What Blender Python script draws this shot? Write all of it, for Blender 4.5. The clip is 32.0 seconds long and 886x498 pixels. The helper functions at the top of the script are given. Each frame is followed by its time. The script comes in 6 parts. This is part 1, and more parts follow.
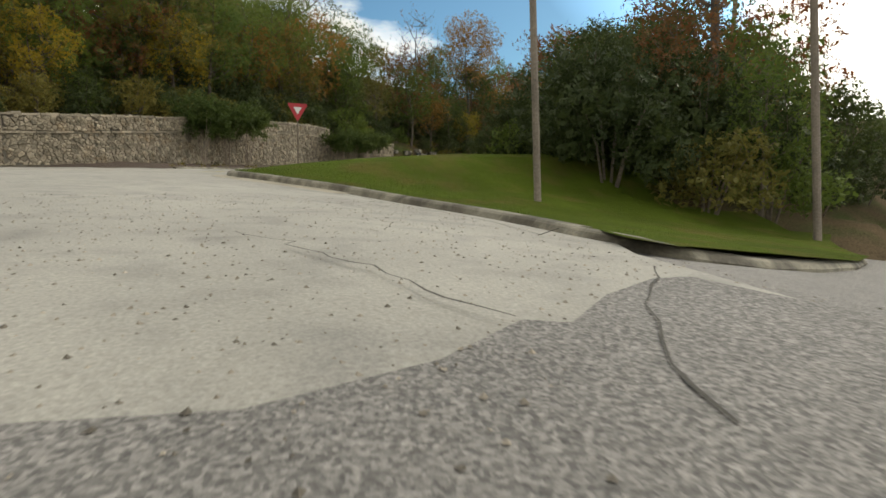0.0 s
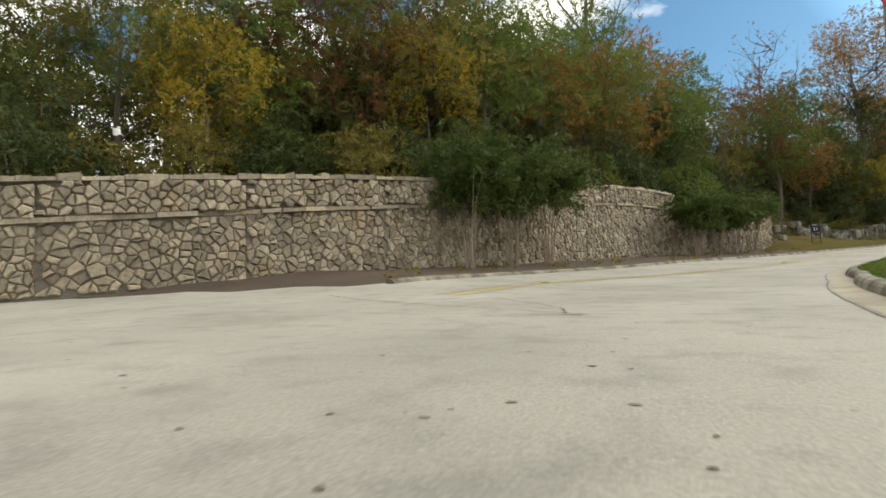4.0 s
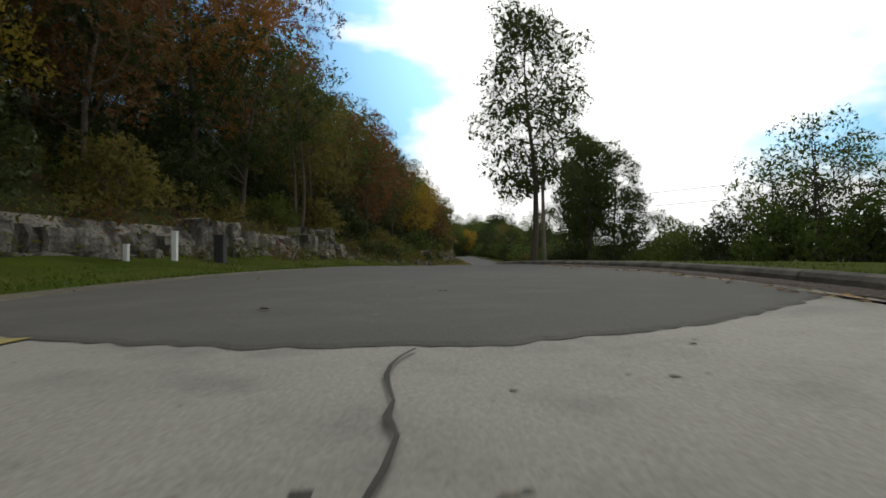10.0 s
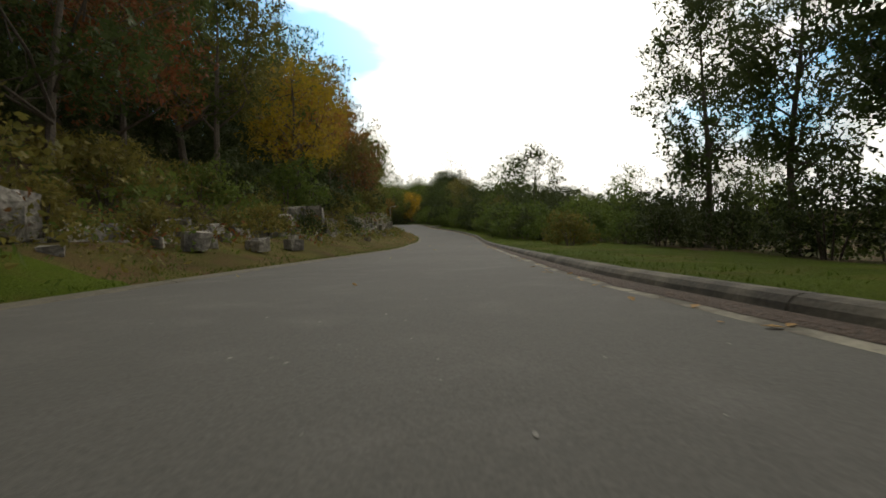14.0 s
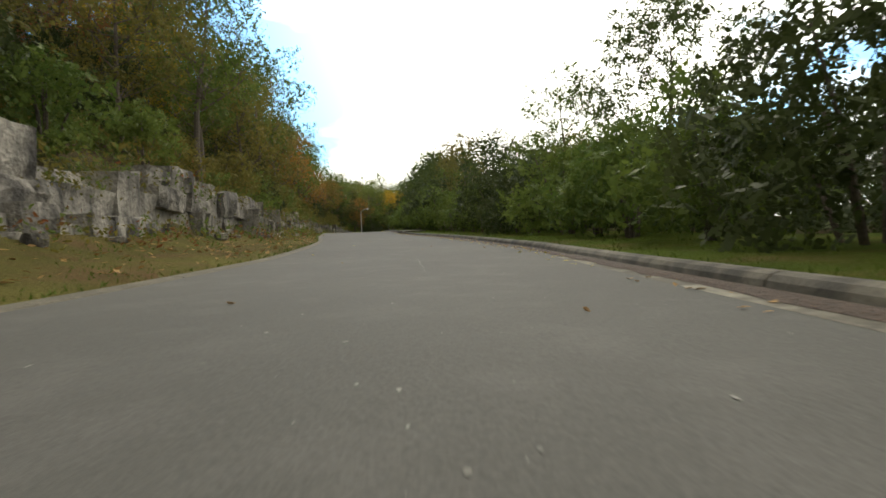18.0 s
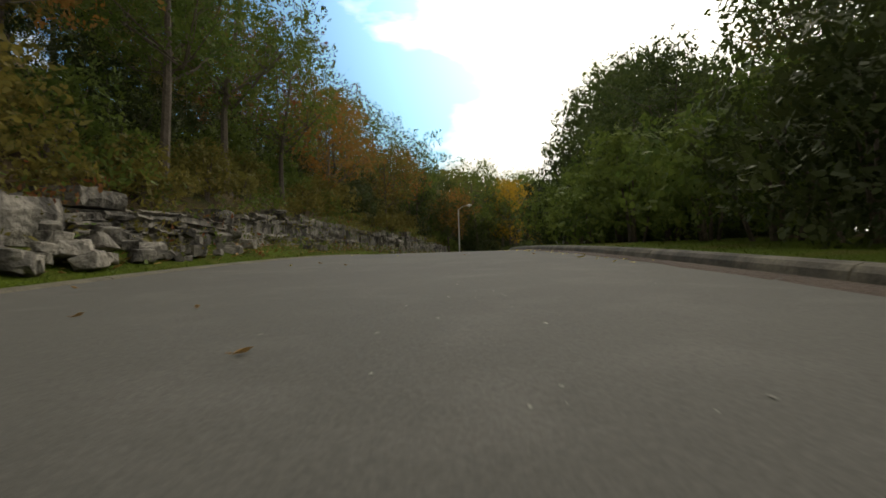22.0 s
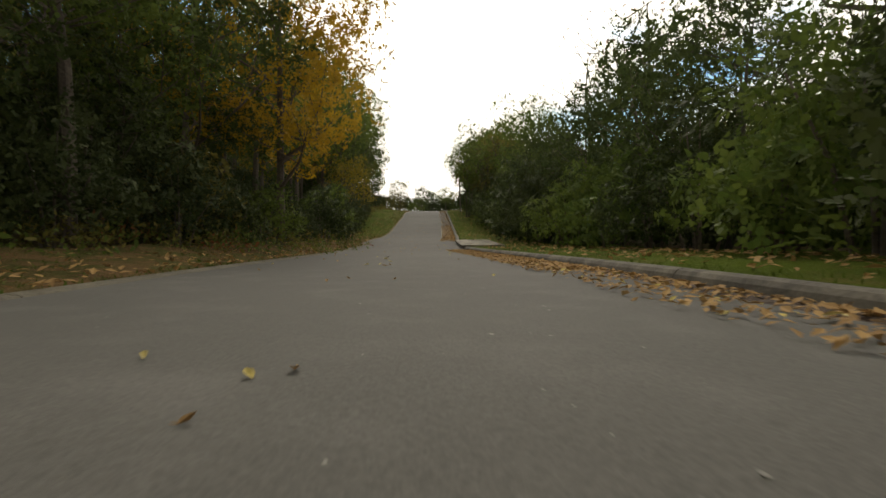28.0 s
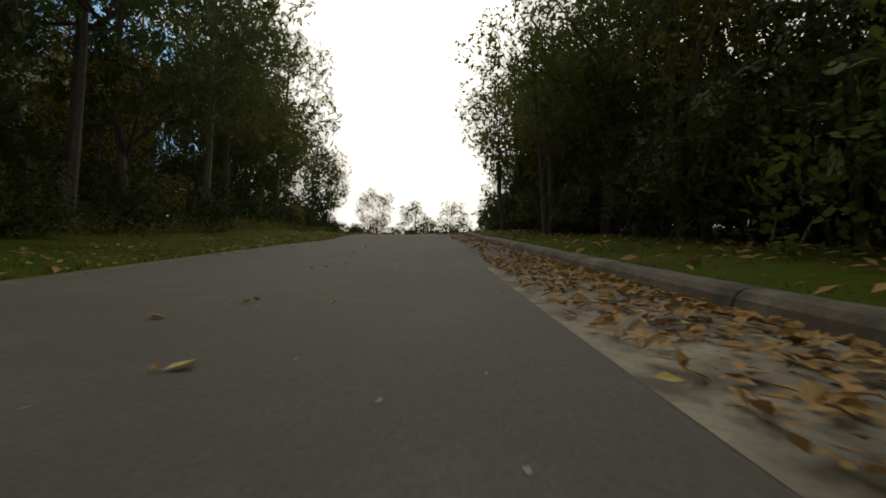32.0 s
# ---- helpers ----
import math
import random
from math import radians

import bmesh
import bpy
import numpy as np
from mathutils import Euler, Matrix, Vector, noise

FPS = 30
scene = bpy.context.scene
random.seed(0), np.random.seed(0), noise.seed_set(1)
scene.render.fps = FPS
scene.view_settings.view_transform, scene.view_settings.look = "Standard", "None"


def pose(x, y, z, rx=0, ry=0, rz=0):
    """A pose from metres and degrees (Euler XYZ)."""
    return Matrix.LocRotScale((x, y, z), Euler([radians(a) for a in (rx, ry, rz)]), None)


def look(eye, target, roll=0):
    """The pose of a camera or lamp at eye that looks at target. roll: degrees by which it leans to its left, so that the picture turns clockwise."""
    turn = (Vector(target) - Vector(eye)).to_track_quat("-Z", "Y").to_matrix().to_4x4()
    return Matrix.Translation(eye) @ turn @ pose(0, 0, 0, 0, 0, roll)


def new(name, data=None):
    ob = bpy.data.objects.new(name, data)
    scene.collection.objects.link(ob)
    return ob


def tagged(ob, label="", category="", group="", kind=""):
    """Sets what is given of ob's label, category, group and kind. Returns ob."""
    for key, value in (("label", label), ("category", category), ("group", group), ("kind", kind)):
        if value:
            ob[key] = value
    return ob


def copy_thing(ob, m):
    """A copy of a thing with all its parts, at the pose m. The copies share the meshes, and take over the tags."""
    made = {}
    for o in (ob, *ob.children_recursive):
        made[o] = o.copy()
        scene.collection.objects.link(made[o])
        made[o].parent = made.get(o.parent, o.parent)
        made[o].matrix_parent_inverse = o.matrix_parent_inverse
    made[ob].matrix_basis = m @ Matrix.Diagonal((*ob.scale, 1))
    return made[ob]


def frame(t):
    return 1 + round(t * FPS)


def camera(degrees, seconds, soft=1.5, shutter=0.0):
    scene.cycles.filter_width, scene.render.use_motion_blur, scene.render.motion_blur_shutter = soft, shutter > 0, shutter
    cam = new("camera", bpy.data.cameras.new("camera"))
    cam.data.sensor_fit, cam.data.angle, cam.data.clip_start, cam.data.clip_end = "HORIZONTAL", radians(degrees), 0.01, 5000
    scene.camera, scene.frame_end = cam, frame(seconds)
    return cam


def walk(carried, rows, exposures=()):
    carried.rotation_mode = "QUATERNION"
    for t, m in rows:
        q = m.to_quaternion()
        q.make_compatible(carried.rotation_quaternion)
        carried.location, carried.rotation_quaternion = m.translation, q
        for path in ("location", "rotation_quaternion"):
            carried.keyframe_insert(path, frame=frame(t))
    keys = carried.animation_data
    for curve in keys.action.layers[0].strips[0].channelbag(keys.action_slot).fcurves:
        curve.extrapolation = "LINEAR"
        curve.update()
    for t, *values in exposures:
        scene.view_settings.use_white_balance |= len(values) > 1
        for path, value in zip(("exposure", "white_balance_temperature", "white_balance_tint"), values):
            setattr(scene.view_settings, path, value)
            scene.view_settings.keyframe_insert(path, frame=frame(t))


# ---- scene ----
cam = camera(78.6, 32.0, soft=1.6, shutter=0.08)


def eye_pose(x, y, z, yaw, pitch, roll):
    """Pose from a place, a heading to the left, a tilt up and a lean to the right, in degrees."""
    a, b = radians(yaw), radians(pitch)
    e = Vector((x, y, z))
    return look(e, e + Vector((-math.sin(a) * math.cos(b), math.cos(a) * math.cos(b), math.sin(b))), -roll)


# seconds, x, y, z, yaw, pitch, roll
PATH = [
    (0.0, 0.00, 0.00, -0.00, -0.0, -6.7, -0.9),
    (0.5, -0.46, 1.90, 0.04, 2.8, -5.7, 1.2),
    (1.0, -1.34, 4.16, 0.14, 7.9, -2.2, 2.9),
    (1.5, -2.71, 6.50, 0.28, 15.0, 1.1, 2.9),
    (2.0, -4.18, 8.58, 0.39, 24.0, 1.7, 2.7),
    (2.5, -5.29, 10.70, 0.49, 31.3, 1.5, 1.3),
    (4.5, -8.48, 23.17, 0.73, 24.2, 4.1, 2.9),
    (5.0, -8.77, 27.42, 0.81, 15.8, 2.8, 3.3),
    (5.5, -8.39, 31.14, 0.89, 7.4, 1.6, 3.4),
    (6.0, -7.50, 35.24, 1.04, -2.0, 1.9, 3.7),
    (6.5, -6.12, 38.93, 1.15, -9.4, 1.9, 3.4),
    (7.0, -4.64, 42.72, 1.33, -15.4, 2.4, 3.2),
    (7.5, -3.18, 46.43, 1.54, -19.1, 2.0, 2.8),
    (8.0, -1.44, 50.25, 1.77, -22.5, 2.9, 2.1),
    (8.5, 0.20, 53.92, 1.99, -25.2, 3.0, 1.5),
    (9.0, 2.22, 57.62, 2.22, -27.5, 2.9, 0.8),
    (9.5, 4.31, 61.39, 2.48, -29.1, 2.8, 0.7),
    (10.0, 6.57, 65.16, 2.75, -30.5, 2.4, 0.8),
    (10.5, 8.74, 68.70, 2.97, -31.5, 2.4, -0.1),
    (11.0, 10.85, 72.20, 3.11, -32.4, 2.3, -0.4),
    (11.5, 12.84, 75.69, 3.21, -33.4, 2.3, -0.6),
    (12.0, 14.82, 78.92, 3.27, -34.6, 1.8, 0.3),
    (12.5, 16.88, 82.13, 3.35, -35.4, 1.5, 0.4),
    (13.0, 19.04, 85.30, 3.39, -36.2, 0.3, 0.9),
    (13.5, 21.14, 88.38, 3.45, -36.4, -0.4, 1.5),
    (14.0, 23.57, 91.79, 3.46, -36.7, -1.0, 1.4),
    (14.5, 26.03, 95.31, 3.41, -37.8, -1.8, 1.3),
    (16.5, 37.94, 109.92, 3.46, -39.6, -2.0, 1.1),
    (17.0, 41.28, 113.94, 3.51, -39.6, -1.4, 2.3),
    (17.5, 44.47, 117.86, 3.55, -38.3, -0.2, 3.8),
    (18.0, 47.59, 122.15, 3.67, -36.7, 0.5, 2.3),
    (18.5, 50.61, 126.45, 3.84, -34.5, 1.4, 1.4),
    (19.0, 53.61, 130.94, 4.05, -31.9, 2.0, 0.7),
    (19.5, 56.13, 135.37, 4.31, -30.4, 2.4, 0.7),
    (20.0, 58.81, 140.23, 4.65, -28.9, 2.6, 1.0),
    (20.5, 61.12, 144.77, 4.96, -27.4, 2.7, 1.3),
    (21.0, 63.17, 149.13, 5.21, -26.2, 2.5, 1.9),
    (21.5, 64.87, 152.94, 5.44, -25.8, 2.3, 2.0),
    (22.0, 67.00, 156.99, 5.69, -25.8, 2.1, 1.7),
    (22.5, 68.89, 160.92, 5.98, -26.9, 2.1, 1.4),
    (23.0, 71.08, 165.18, 6.26, -27.9, 1.7, 1.2),
    (23.5, 72.88, 169.02, 6.46, -29.2, 1.6, 1.0),
    (24.0, 74.92, 172.91, 6.62, -30.3, 1.3, 0.9),
    (24.5, 76.98, 176.58, 6.72, -32.0, 0.9, 1.0),
    (25.0, 79.33, 180.35, 6.78, -34.6, 0.5, 0.7),
    (25.5, 81.44, 183.70, 6.81, -36.8, 0.1, 1.0),
    (26.0, 83.55, 186.68, 6.84, -39.1, -0.3, 1.3),
    (26.5, 85.45, 189.24, 6.87, -42.6, -0.9, 1.7),
    (28.5, 97.34, 201.56, 6.76, -50.0, -1.6, 0.3),
    (29.0, 101.06, 204.76, 6.67, -49.7, -2.0, 1.3),
    (29.5, 104.60, 207.83, 6.60, -49.3, -1.4, 3.0),
    (30.0, 108.29, 211.07, 6.62, -48.7, -0.6, 2.2),
    (30.5, 111.81, 214.28, 6.72, -48.7, -0.4, 1.6),
    (31.0, 115.22, 217.52, 6.89, -49.3, 0.5, 1.7),
    (31.5, 118.64, 220.62, 7.09, -49.8, 2.3, 1.4),
    (32.0, 122.13, 223.43, 7.24, -49.4, 3.3, 0.4),
]
walk(cam, [(r[0], eye_pose(*r[1:])) for r in PATH],
     exposures=[(0.0, -0.44, 7200, 7), (2.5, -0.27, 7300, 8), (5.0, -0.07, 7100, 6), (6.0, -0.42, 7000, 6), (8.0, -0.82, 6800, 7), (9.0, -1.17, 6600, 8), (10.0, -1.32, 6600, 8), (11.0, -1.42, 6600, 8), (12.0, -1.94, 6500, 7), (13.0, -1.52, 6800, 7), (14.0, -1.07, 7200, 8), (16.5, -0.47, 7200, 7), (18.0, -0.27, 7200, 7), (20.0, -1.02, 7300, 7), (21.0, -0.82, 7500, 8), (22.0, -0.77, 7500, 8), (23.0, -0.87, 7500, 8), (25.0, -0.24, 7400, 8), (29.0, -0.77, 7600, 10), (30.0, -0.57, 7600, 10), (31.0, -0.86, 7500, 10), (32.0, -1.45, 7400, 9)])

# ---------------------------------------------------------------- sky and sun
SUN_HEADING, SUN_HEIGHT = radians(-48), radians(38)
world = bpy.data.worlds.new("sky")
scene.world = world
world.use_nodes = True
wn, wl = world.node_tree.nodes, world.node_tree.links
wn.clear()
w_out = wn.new("ShaderNodeOutputWorld")
w_bg = wn.new("ShaderNodeBackground")
w_sky = wn.new("ShaderNodeTexSky")
w_sky.sky_type, w_sky.sun_disc = "NISHITA", False
w_sky.sun_elevation, w_sky.sun_rotation = SUN_HEIGHT, -SUN_HEADING
w_co = wn.new("ShaderNodeTexCoord")
w_map = wn.new("ShaderNodeMapping")
w_map.inputs["Scale"].default_value = (1.0, 1.0, 2.6)
w_map.inputs["Location"].default_value = (0.35, 0.1, 0.0)
w_no = wn.new("ShaderNodeTexNoise")
w_no.inputs["Scale"].default_value, w_no.inputs["Detail"].default_value, w_no.inputs["Roughness"].default_value = 3.6, 8.0, 0.52
w_ra = wn.new("ShaderNodeValToRGB")
w_ra.color_ramp.elements[0].position, w_ra.color_ramp.elements[1].position = 0.44, 0.62
w_dot = wn.new("ShaderNodeVectorMath")
w_dot.operation = "DOT_PRODUCT"
w_dot.inputs[1].default_value = (-math.sin(SUN_HEADING) * math.cos(SUN_HEIGHT), math.cos(SUN_HEADING) * math.cos(SUN_HEIGHT), math.sin(SUN_HEIGHT))
w_glow = wn.new("ShaderNodeMapRange")
w_glow.inputs["From Min"].default_value, w_glow.inputs["From Max"].default_value = 0.82, 0.97
w_glow.inputs["To Min"].default_value, w_glow.inputs["To Max"].default_value = 0.0, 0.30
w_add = wn.new("ShaderNodeMath")
w_add.operation = "ADD"
w_mix = wn.new("ShaderNodeMix")
w_mix.data_type = "RGBA"
wl.new(w_co.outputs["Generated"], w_map.inputs["Vector"])
wl.new(w_map.outputs["Vector"], w_no.inputs["Vector"])
wl.new(w_co.outputs["Generated"], w_dot.inputs[0])
wl.new(w_dot.outputs["Value"], w_glow.inputs["Value"])
w_sep = wn.new("ShaderNodeSeparateXYZ")
w_low = wn.new("ShaderNodeMapRange")
w_low.inputs["From Min"].default_value, w_low.inputs["From Max"].default_value = 0.06, 0.17
w_low.inputs["To Min"].default_value, w_low.inputs["To Max"].default_value = 0.22, 0.0
w_haze = wn.new("ShaderNodeMath")
w_haze.operation = "ADD"
wl.new(w_co.outputs["Generated"], w_sep.inputs[0])
wl.new(w_sep.outputs["Z"], w_low.inputs["Value"])
wl.new(w_no.outputs["Fac"], w_haze.inputs[0])
wl.new(w_low.outputs["Result"], w_haze.inputs[1])
wl.new(w_haze.outputs[0], w_add.inputs[0])
wl.new(w_glow.outputs["Result"], w_add.inputs[1])
w_clear = wn.new("ShaderNodeVectorMath")
w_clear.operation = "DOT_PRODUCT"
w_clear.inputs[1].default_value = (0.20, 0.90, 0.39)
w_open = wn.new("ShaderNodeMapRange")
w_open.inputs["From Min"].default_value, w_open.inputs["From Max"].default_value = 0.925, 0.985
w_open.inputs["To Min"].default_value, w_open.inputs["To Max"].default_value = -0.07, 0.20
w_sub = wn.new("ShaderNodeMath")
w_sub.operation = "SUBTRACT"
wl.new(w_co.outputs["Generated"], w_clear.inputs[0])
wl.new(w_clear.outputs["Value"], w_open.inputs["Value"])
wl.new(w_add.outputs[0], w_sub.inputs[0])
wl.new(w_open.outputs["Result"], w_sub.inputs[1])
wl.new(w_sub.outputs[0], w_ra.inputs["Fac"])
w_lit = wn.new("ShaderNodeMapRange")
w_lit.inputs["From Min"].default_value, w_lit.inputs["From Max"].default_value = 0.55, 0.97
w_lit.inputs["To Min"].default_value, w_lit.inputs["To Max"].default_value = 22.0, 44.0
wl.new(w_dot.outputs["Value"], w_lit.inputs["Value"])
w_comb = wn.new("ShaderNodeCombineColor")
for k in ("Red", "Green", "Blue"):
    wl.new(w_lit.outputs["Result"], w_comb.inputs[k])
wl.new(w_comb.outputs[0], w_mix.inputs["B"])
wl.new(w_ra.outputs["Color"], w_mix.inputs["Factor"])
w_deep = wn.new("ShaderNodeMix")
w_deep.data_type, w_deep.blend_type = "RGBA", "MULTIPLY"
w_deep.inputs["Factor"].default_value = 1.0
w_deep.inputs["B"].default_value = (0.78, 1.28, 1.55, 1)
wl.new(w_sky.outputs["Color"], w_deep.inputs["A"])
# the clear sky brightens towards the sun
w_near = wn.new("ShaderNodeMapRange")
w_near.inputs["From Min"].default_value, w_near.inputs["From Max"].default_value = 0.78, 0.92
w_near.inputs["To Min"].default_value, w_near.inputs["To Max"].default_value = 1.15, 3.4
wl.new(w_dot.outputs["Value"], w_near.inputs["Value"])
w_gain = wn.new("ShaderNodeVectorMath")
w_gain.operation = "SCALE"
wl.new(w_deep.outputs["Result"], w_gain.inputs[0])
wl.new(w_near.outputs["Result"], w_gain.inputs["Scale"])
wl.new(w_gain.outputs["Vector"], w_mix.inputs["A"])
wl.new(w_mix.outputs["Result"], w_bg.inputs["Color"])
w_bg.inputs["Strength"].default_value = 0.085
wl.new(w_bg.outputs[0], w_out.inputs["Surface"])

sun = new("sun", bpy.data.lights.new("sun", "SUN"))
sun.data.energy, sun.data.angle, sun.data.color = 1.0, radians(12), (1.0, 0.95, 0.87)
sun.matrix_basis = look((-math.sin(SUN_HEADING) * 50, math.cos(SUN_HEADING) * 50, math.tan(SUN_HEIGHT) * 50), (0, 0, 0))


# ---------------------------------------------------------------- materials
def material(name, base, rough=0.9, grain=40.0, vary=0.25, stain=0.6, stain_vary=0.2, bump=0.3, depth=0.01, metal=0.0,
             second=None, second_scale=1.0, second_edge=(0.45, 0.6), island=0.0, each=0.0, speck=0.0, sheen=0.5, stretch=1.0):
    """A surface with grain, large stains, an optional second colour in patches, fine relief, and shifts by piece or by object."""
    m = bpy.data.materials.new(name)
    m.use_nodes = True
    n, l = m.node_tree.nodes, m.node_tree.links
    p = n["Principled BSDF"]
    p.inputs["Roughness"].default_value, p.inputs["Metallic"].default_value = rough, metal
    p.inputs["Specular IOR Level"].default_value = sheen
    co = n.new("ShaderNodeTexCoord")
    geo = n.new("ShaderNodeNewGeometry")
    pos = geo.outputs["Position"]

    def noise_at(scale, detail=6.0):
        t = n.new("ShaderNodeTexNoise")
        t.inputs["Scale"].default_value, t.inputs["Detail"].default_value = scale, detail
        l.new(pos, t.inputs["Vector"])
        return t.outputs["Fac"]

    def scaled(value, lo, hi):
        r = n.new("ShaderNodeMapRange")
        r.inputs["From Min"].default_value, r.inputs["From Max"].default_value = 0.25, 0.75
        r.inputs["To Min"].default_value, r.inputs["To Max"].default_value = lo, hi
        l.new(value, r.inputs["Value"])
        return r.outputs["Result"]

    def times(a, b):
        t = n.new("ShaderNodeMath")
        t.operation = "MULTIPLY"
        l.new(a, t.inputs[0])
        l.new(b, t.inputs[1])
        return t.outputs[0]

    fine = noise_at(grain)
    val = times(scaled(fine, 1 - vary, 1 + vary), scaled(noise_at(stain, 4.0), 1 - stain_vary, 1 + stain_vary))
    if speck:
        vo = n.new("ShaderNodeTexVoronoi")
        vo.inputs["Scale"].default_value = grain * 2.2
        l.new(pos, vo.inputs["Vector"])
        val = times(val, scaled(vo.outputs["Color"], 1 - speck, 1 + speck))
    if island:
        r = n.new("ShaderNodeMapRange")
        r.inputs["To Min"].default_value, r.inputs["To Max"].default_value = 1 - island, 1 + island
        l.new(geo.outputs["Random Per Island"], r.inputs["Value"])
        val = times(val, r.outputs["Result"])
    if each:
        oi = n.new("ShaderNodeObjectInfo")
        r = n.new("ShaderNodeMapRange")
        r.inputs["To Min"].default_value, r.inputs["To Max"].default_value = 1 - each, 1 + each
        l.new(oi.outputs["Random"], r.inputs["Value"])
        val = times(val, r.outputs["Result"])
    colour = n.new("ShaderNodeMix")
    colour.data_type, colour.blend_type = "RGBA", "MULTIPLY"
    colour.inputs["Factor"].default_value = 1.0
    colour.inputs["A"].default_value = (*base, 1)
    if second:
        mx = n.new("ShaderNodeMix")
        mx.data_type = "RGBA"
        mx.inputs["A"].default_value, mx.inputs["B"].default_value = (*base, 1), (*second, 1)
        rp = n.new("ShaderNodeMapRange")
        rp.inputs["From Min"].default_value, rp.inputs["From Max"].default_value = second_edge
        patch = noise_at(second_scale, 5.0)
        if stretch != 1.0:
            mp = n.new("ShaderNodeMapping")
            mp.inputs["Scale"].default_value = (1.0, 1.0, stretch)
            l.new(pos, mp.inputs["Vector"])
            l.new(mp.outputs["Vector"], patch.node.inputs["Vector"])
        l.new(patch, rp.inputs["Value"])
        l.new(rp.outputs["Result"], mx.inputs["Factor"])
        l.new(mx.outputs["Result"], colour.inputs["A"])
    l.new(val, colour.inputs["B"])
    l.new(colour.outputs["Result"], p.inputs["Base Color"])
    if bump:
        b = n.new("ShaderNodeBump")
        b.inputs["Strength"].default_value, b.inputs["Distance"].default_value = bump, depth
        l.new(fine, b.inputs["Height"])
        l.new(b.outputs["Normal"], p.inputs["Normal"])
    return m


def leaf_material(name, base, other, through_light=0.35, rough=0.55, leaflets=0.0):
    """Leaves: two hues mixed leaf by leaf and tree by tree, with some light coming through."""
    m = bpy.data.materials.new(name)
    m.use_nodes = True
    n, l = m.node_tree.nodes, m.node_tree.links
    p, out = n["Principled BSDF"], n["Material Output"]
    p.inputs["Roughness"].default_value = rough
    p.inputs["Specular IOR Level"].default_value = 0.12
    geo, oi = n.new("ShaderNodeNewGeometry"), n.new("ShaderNodeObjectInfo")
    a = n.new("ShaderNodeMath")
    a.operation = "MULTIPLY_ADD"
    a.inputs[1].default_value, a.inputs[2].default_value = 0.6, 0.0
    l.new(geo.outputs["Random Per Island"], a.inputs[0])
    b = n.new("ShaderNodeMath")
    b.operation = "MULTIPLY_ADD"
    b.inputs[1].default_value = 0.4
    l.new(oi.outputs["Random"], b.inputs[0])
    l.new(a.outputs[0], b.inputs[2])
    mx = n.new("ShaderNodeMix")
    mx.data_type = "RGBA"
    mx.inputs["A"].default_value, mx.inputs["B"].default_value = (*base, 1), (*other, 1)
    l.new(b.outputs[0], mx.inputs["Factor"])
    l.new(mx.outputs["Result"], p.inputs["Base Color"])
    tr = n.new("ShaderNodeBsdfTranslucent")
    l.new(mx.outputs["Result"], tr.inputs["Color"])
    ms = n.new("ShaderNodeMixShader")
    ms.inputs["Fac"].default_value = through_light
    l.new(p.outputs[0], ms.inputs[1])
    l.new(tr.outputs[0], ms.inputs[2])
    if not leaflets:
        l.new(ms.outputs[0], out.inputs["Surface"])
        return m
    # each leaf spray is cut into small leaflets with gaps between them
    vo = n.new("ShaderNodeTexVoronoi")
    vo.inputs["Scale"].default_value = leaflets
    l.new(geo.outputs["Position"], vo.inputs["Vector"])
    gap = n.new("ShaderNodeMath")
    gap.operation = "GREATER_THAN"
    gap.inputs[1].default_value = 0.50
    l.new(vo.outputs["Distance"], gap.inputs[0])
    clear = n.new("ShaderNodeBsdfTransparent")
    cut = n.new("ShaderNodeMixShader")
    l.new(gap.outputs[0], cut.inputs["Fac"])
    l.new(ms.outputs[0], cut.inputs[1])
    l.new(clear.outputs[0], cut.inputs[2])
    l.new(cut.outputs[0], out.inputs["Surface"])
    return m


M_CONCRETE = material("worn_concrete", (0.295, 0.280, 0.240), grain=70, vary=0.20, stain=0.5, stain_vary=0.2, bump=0.45, depth=0.006,
                      second=(0.215, 0.205, 0.18), second_scale=3.0, second_edge=(0.5, 0.75), speck=0.08)
M_ASPHALT = material("worn_asphalt", (0.072, 0.069, 0.058), grain=60, vary=0.18, stain=0.35, stain_vary=0.14, bump=0.5, depth=0.006,
                     second=(0.094, 0.089, 0.077), second_scale=2.2, second_edge=(0.5, 0.75), speck=0.13)
M_COARSE = material("coarse_asphalt", (0.165, 0.155, 0.14), grain=55, vary=0.42, stain=0.7, stain_vary=0.2, bump=0.8, depth=0.01, speck=0.38)
M_KERB = material("kerb_concrete", (0.235, 0.215, 0.16), grain=35, vary=0.25, stain=2.5, stain_vary=0.3, bump=0.5, depth=0.008,
                  second=(0.085, 0.074, 0.052), second_scale=2.2, second_edge=(0.40, 0.60))
M_KERB_OLD = material("stained_kerb_concrete", (0.112, 0.098, 0.070), grain=35, vary=0.3, stain=2.0, stain_vary=0.35, bump=0.6, depth=0.01,
                      second=(0.042, 0.036, 0.024), second_scale=2.6, second_edge=(0.38, 0.60))
M_DRY = material("dry_grass", (0.098, 0.088, 0.026), grain=55, vary=0.5, stain=0.7, stain_vary=0.3, bump=1.0, depth=0.04,
                 second=(0.115, 0.075, 0.035), second_scale=1.3, second_edge=(0.45, 0.68), rough=1.0, sheen=0.05)
M_LEAFY = material("leaf_strewn_grass", (0.070, 0.066, 0.020), grain=40, vary=0.55, stain=0.7, stain_vary=0.3, bump=1.0, depth=0.04,
                   second=(0.120, 0.075, 0.034), second_scale=2.4, second_edge=(0.42, 0.58), rough=1.0, sheen=0.05)
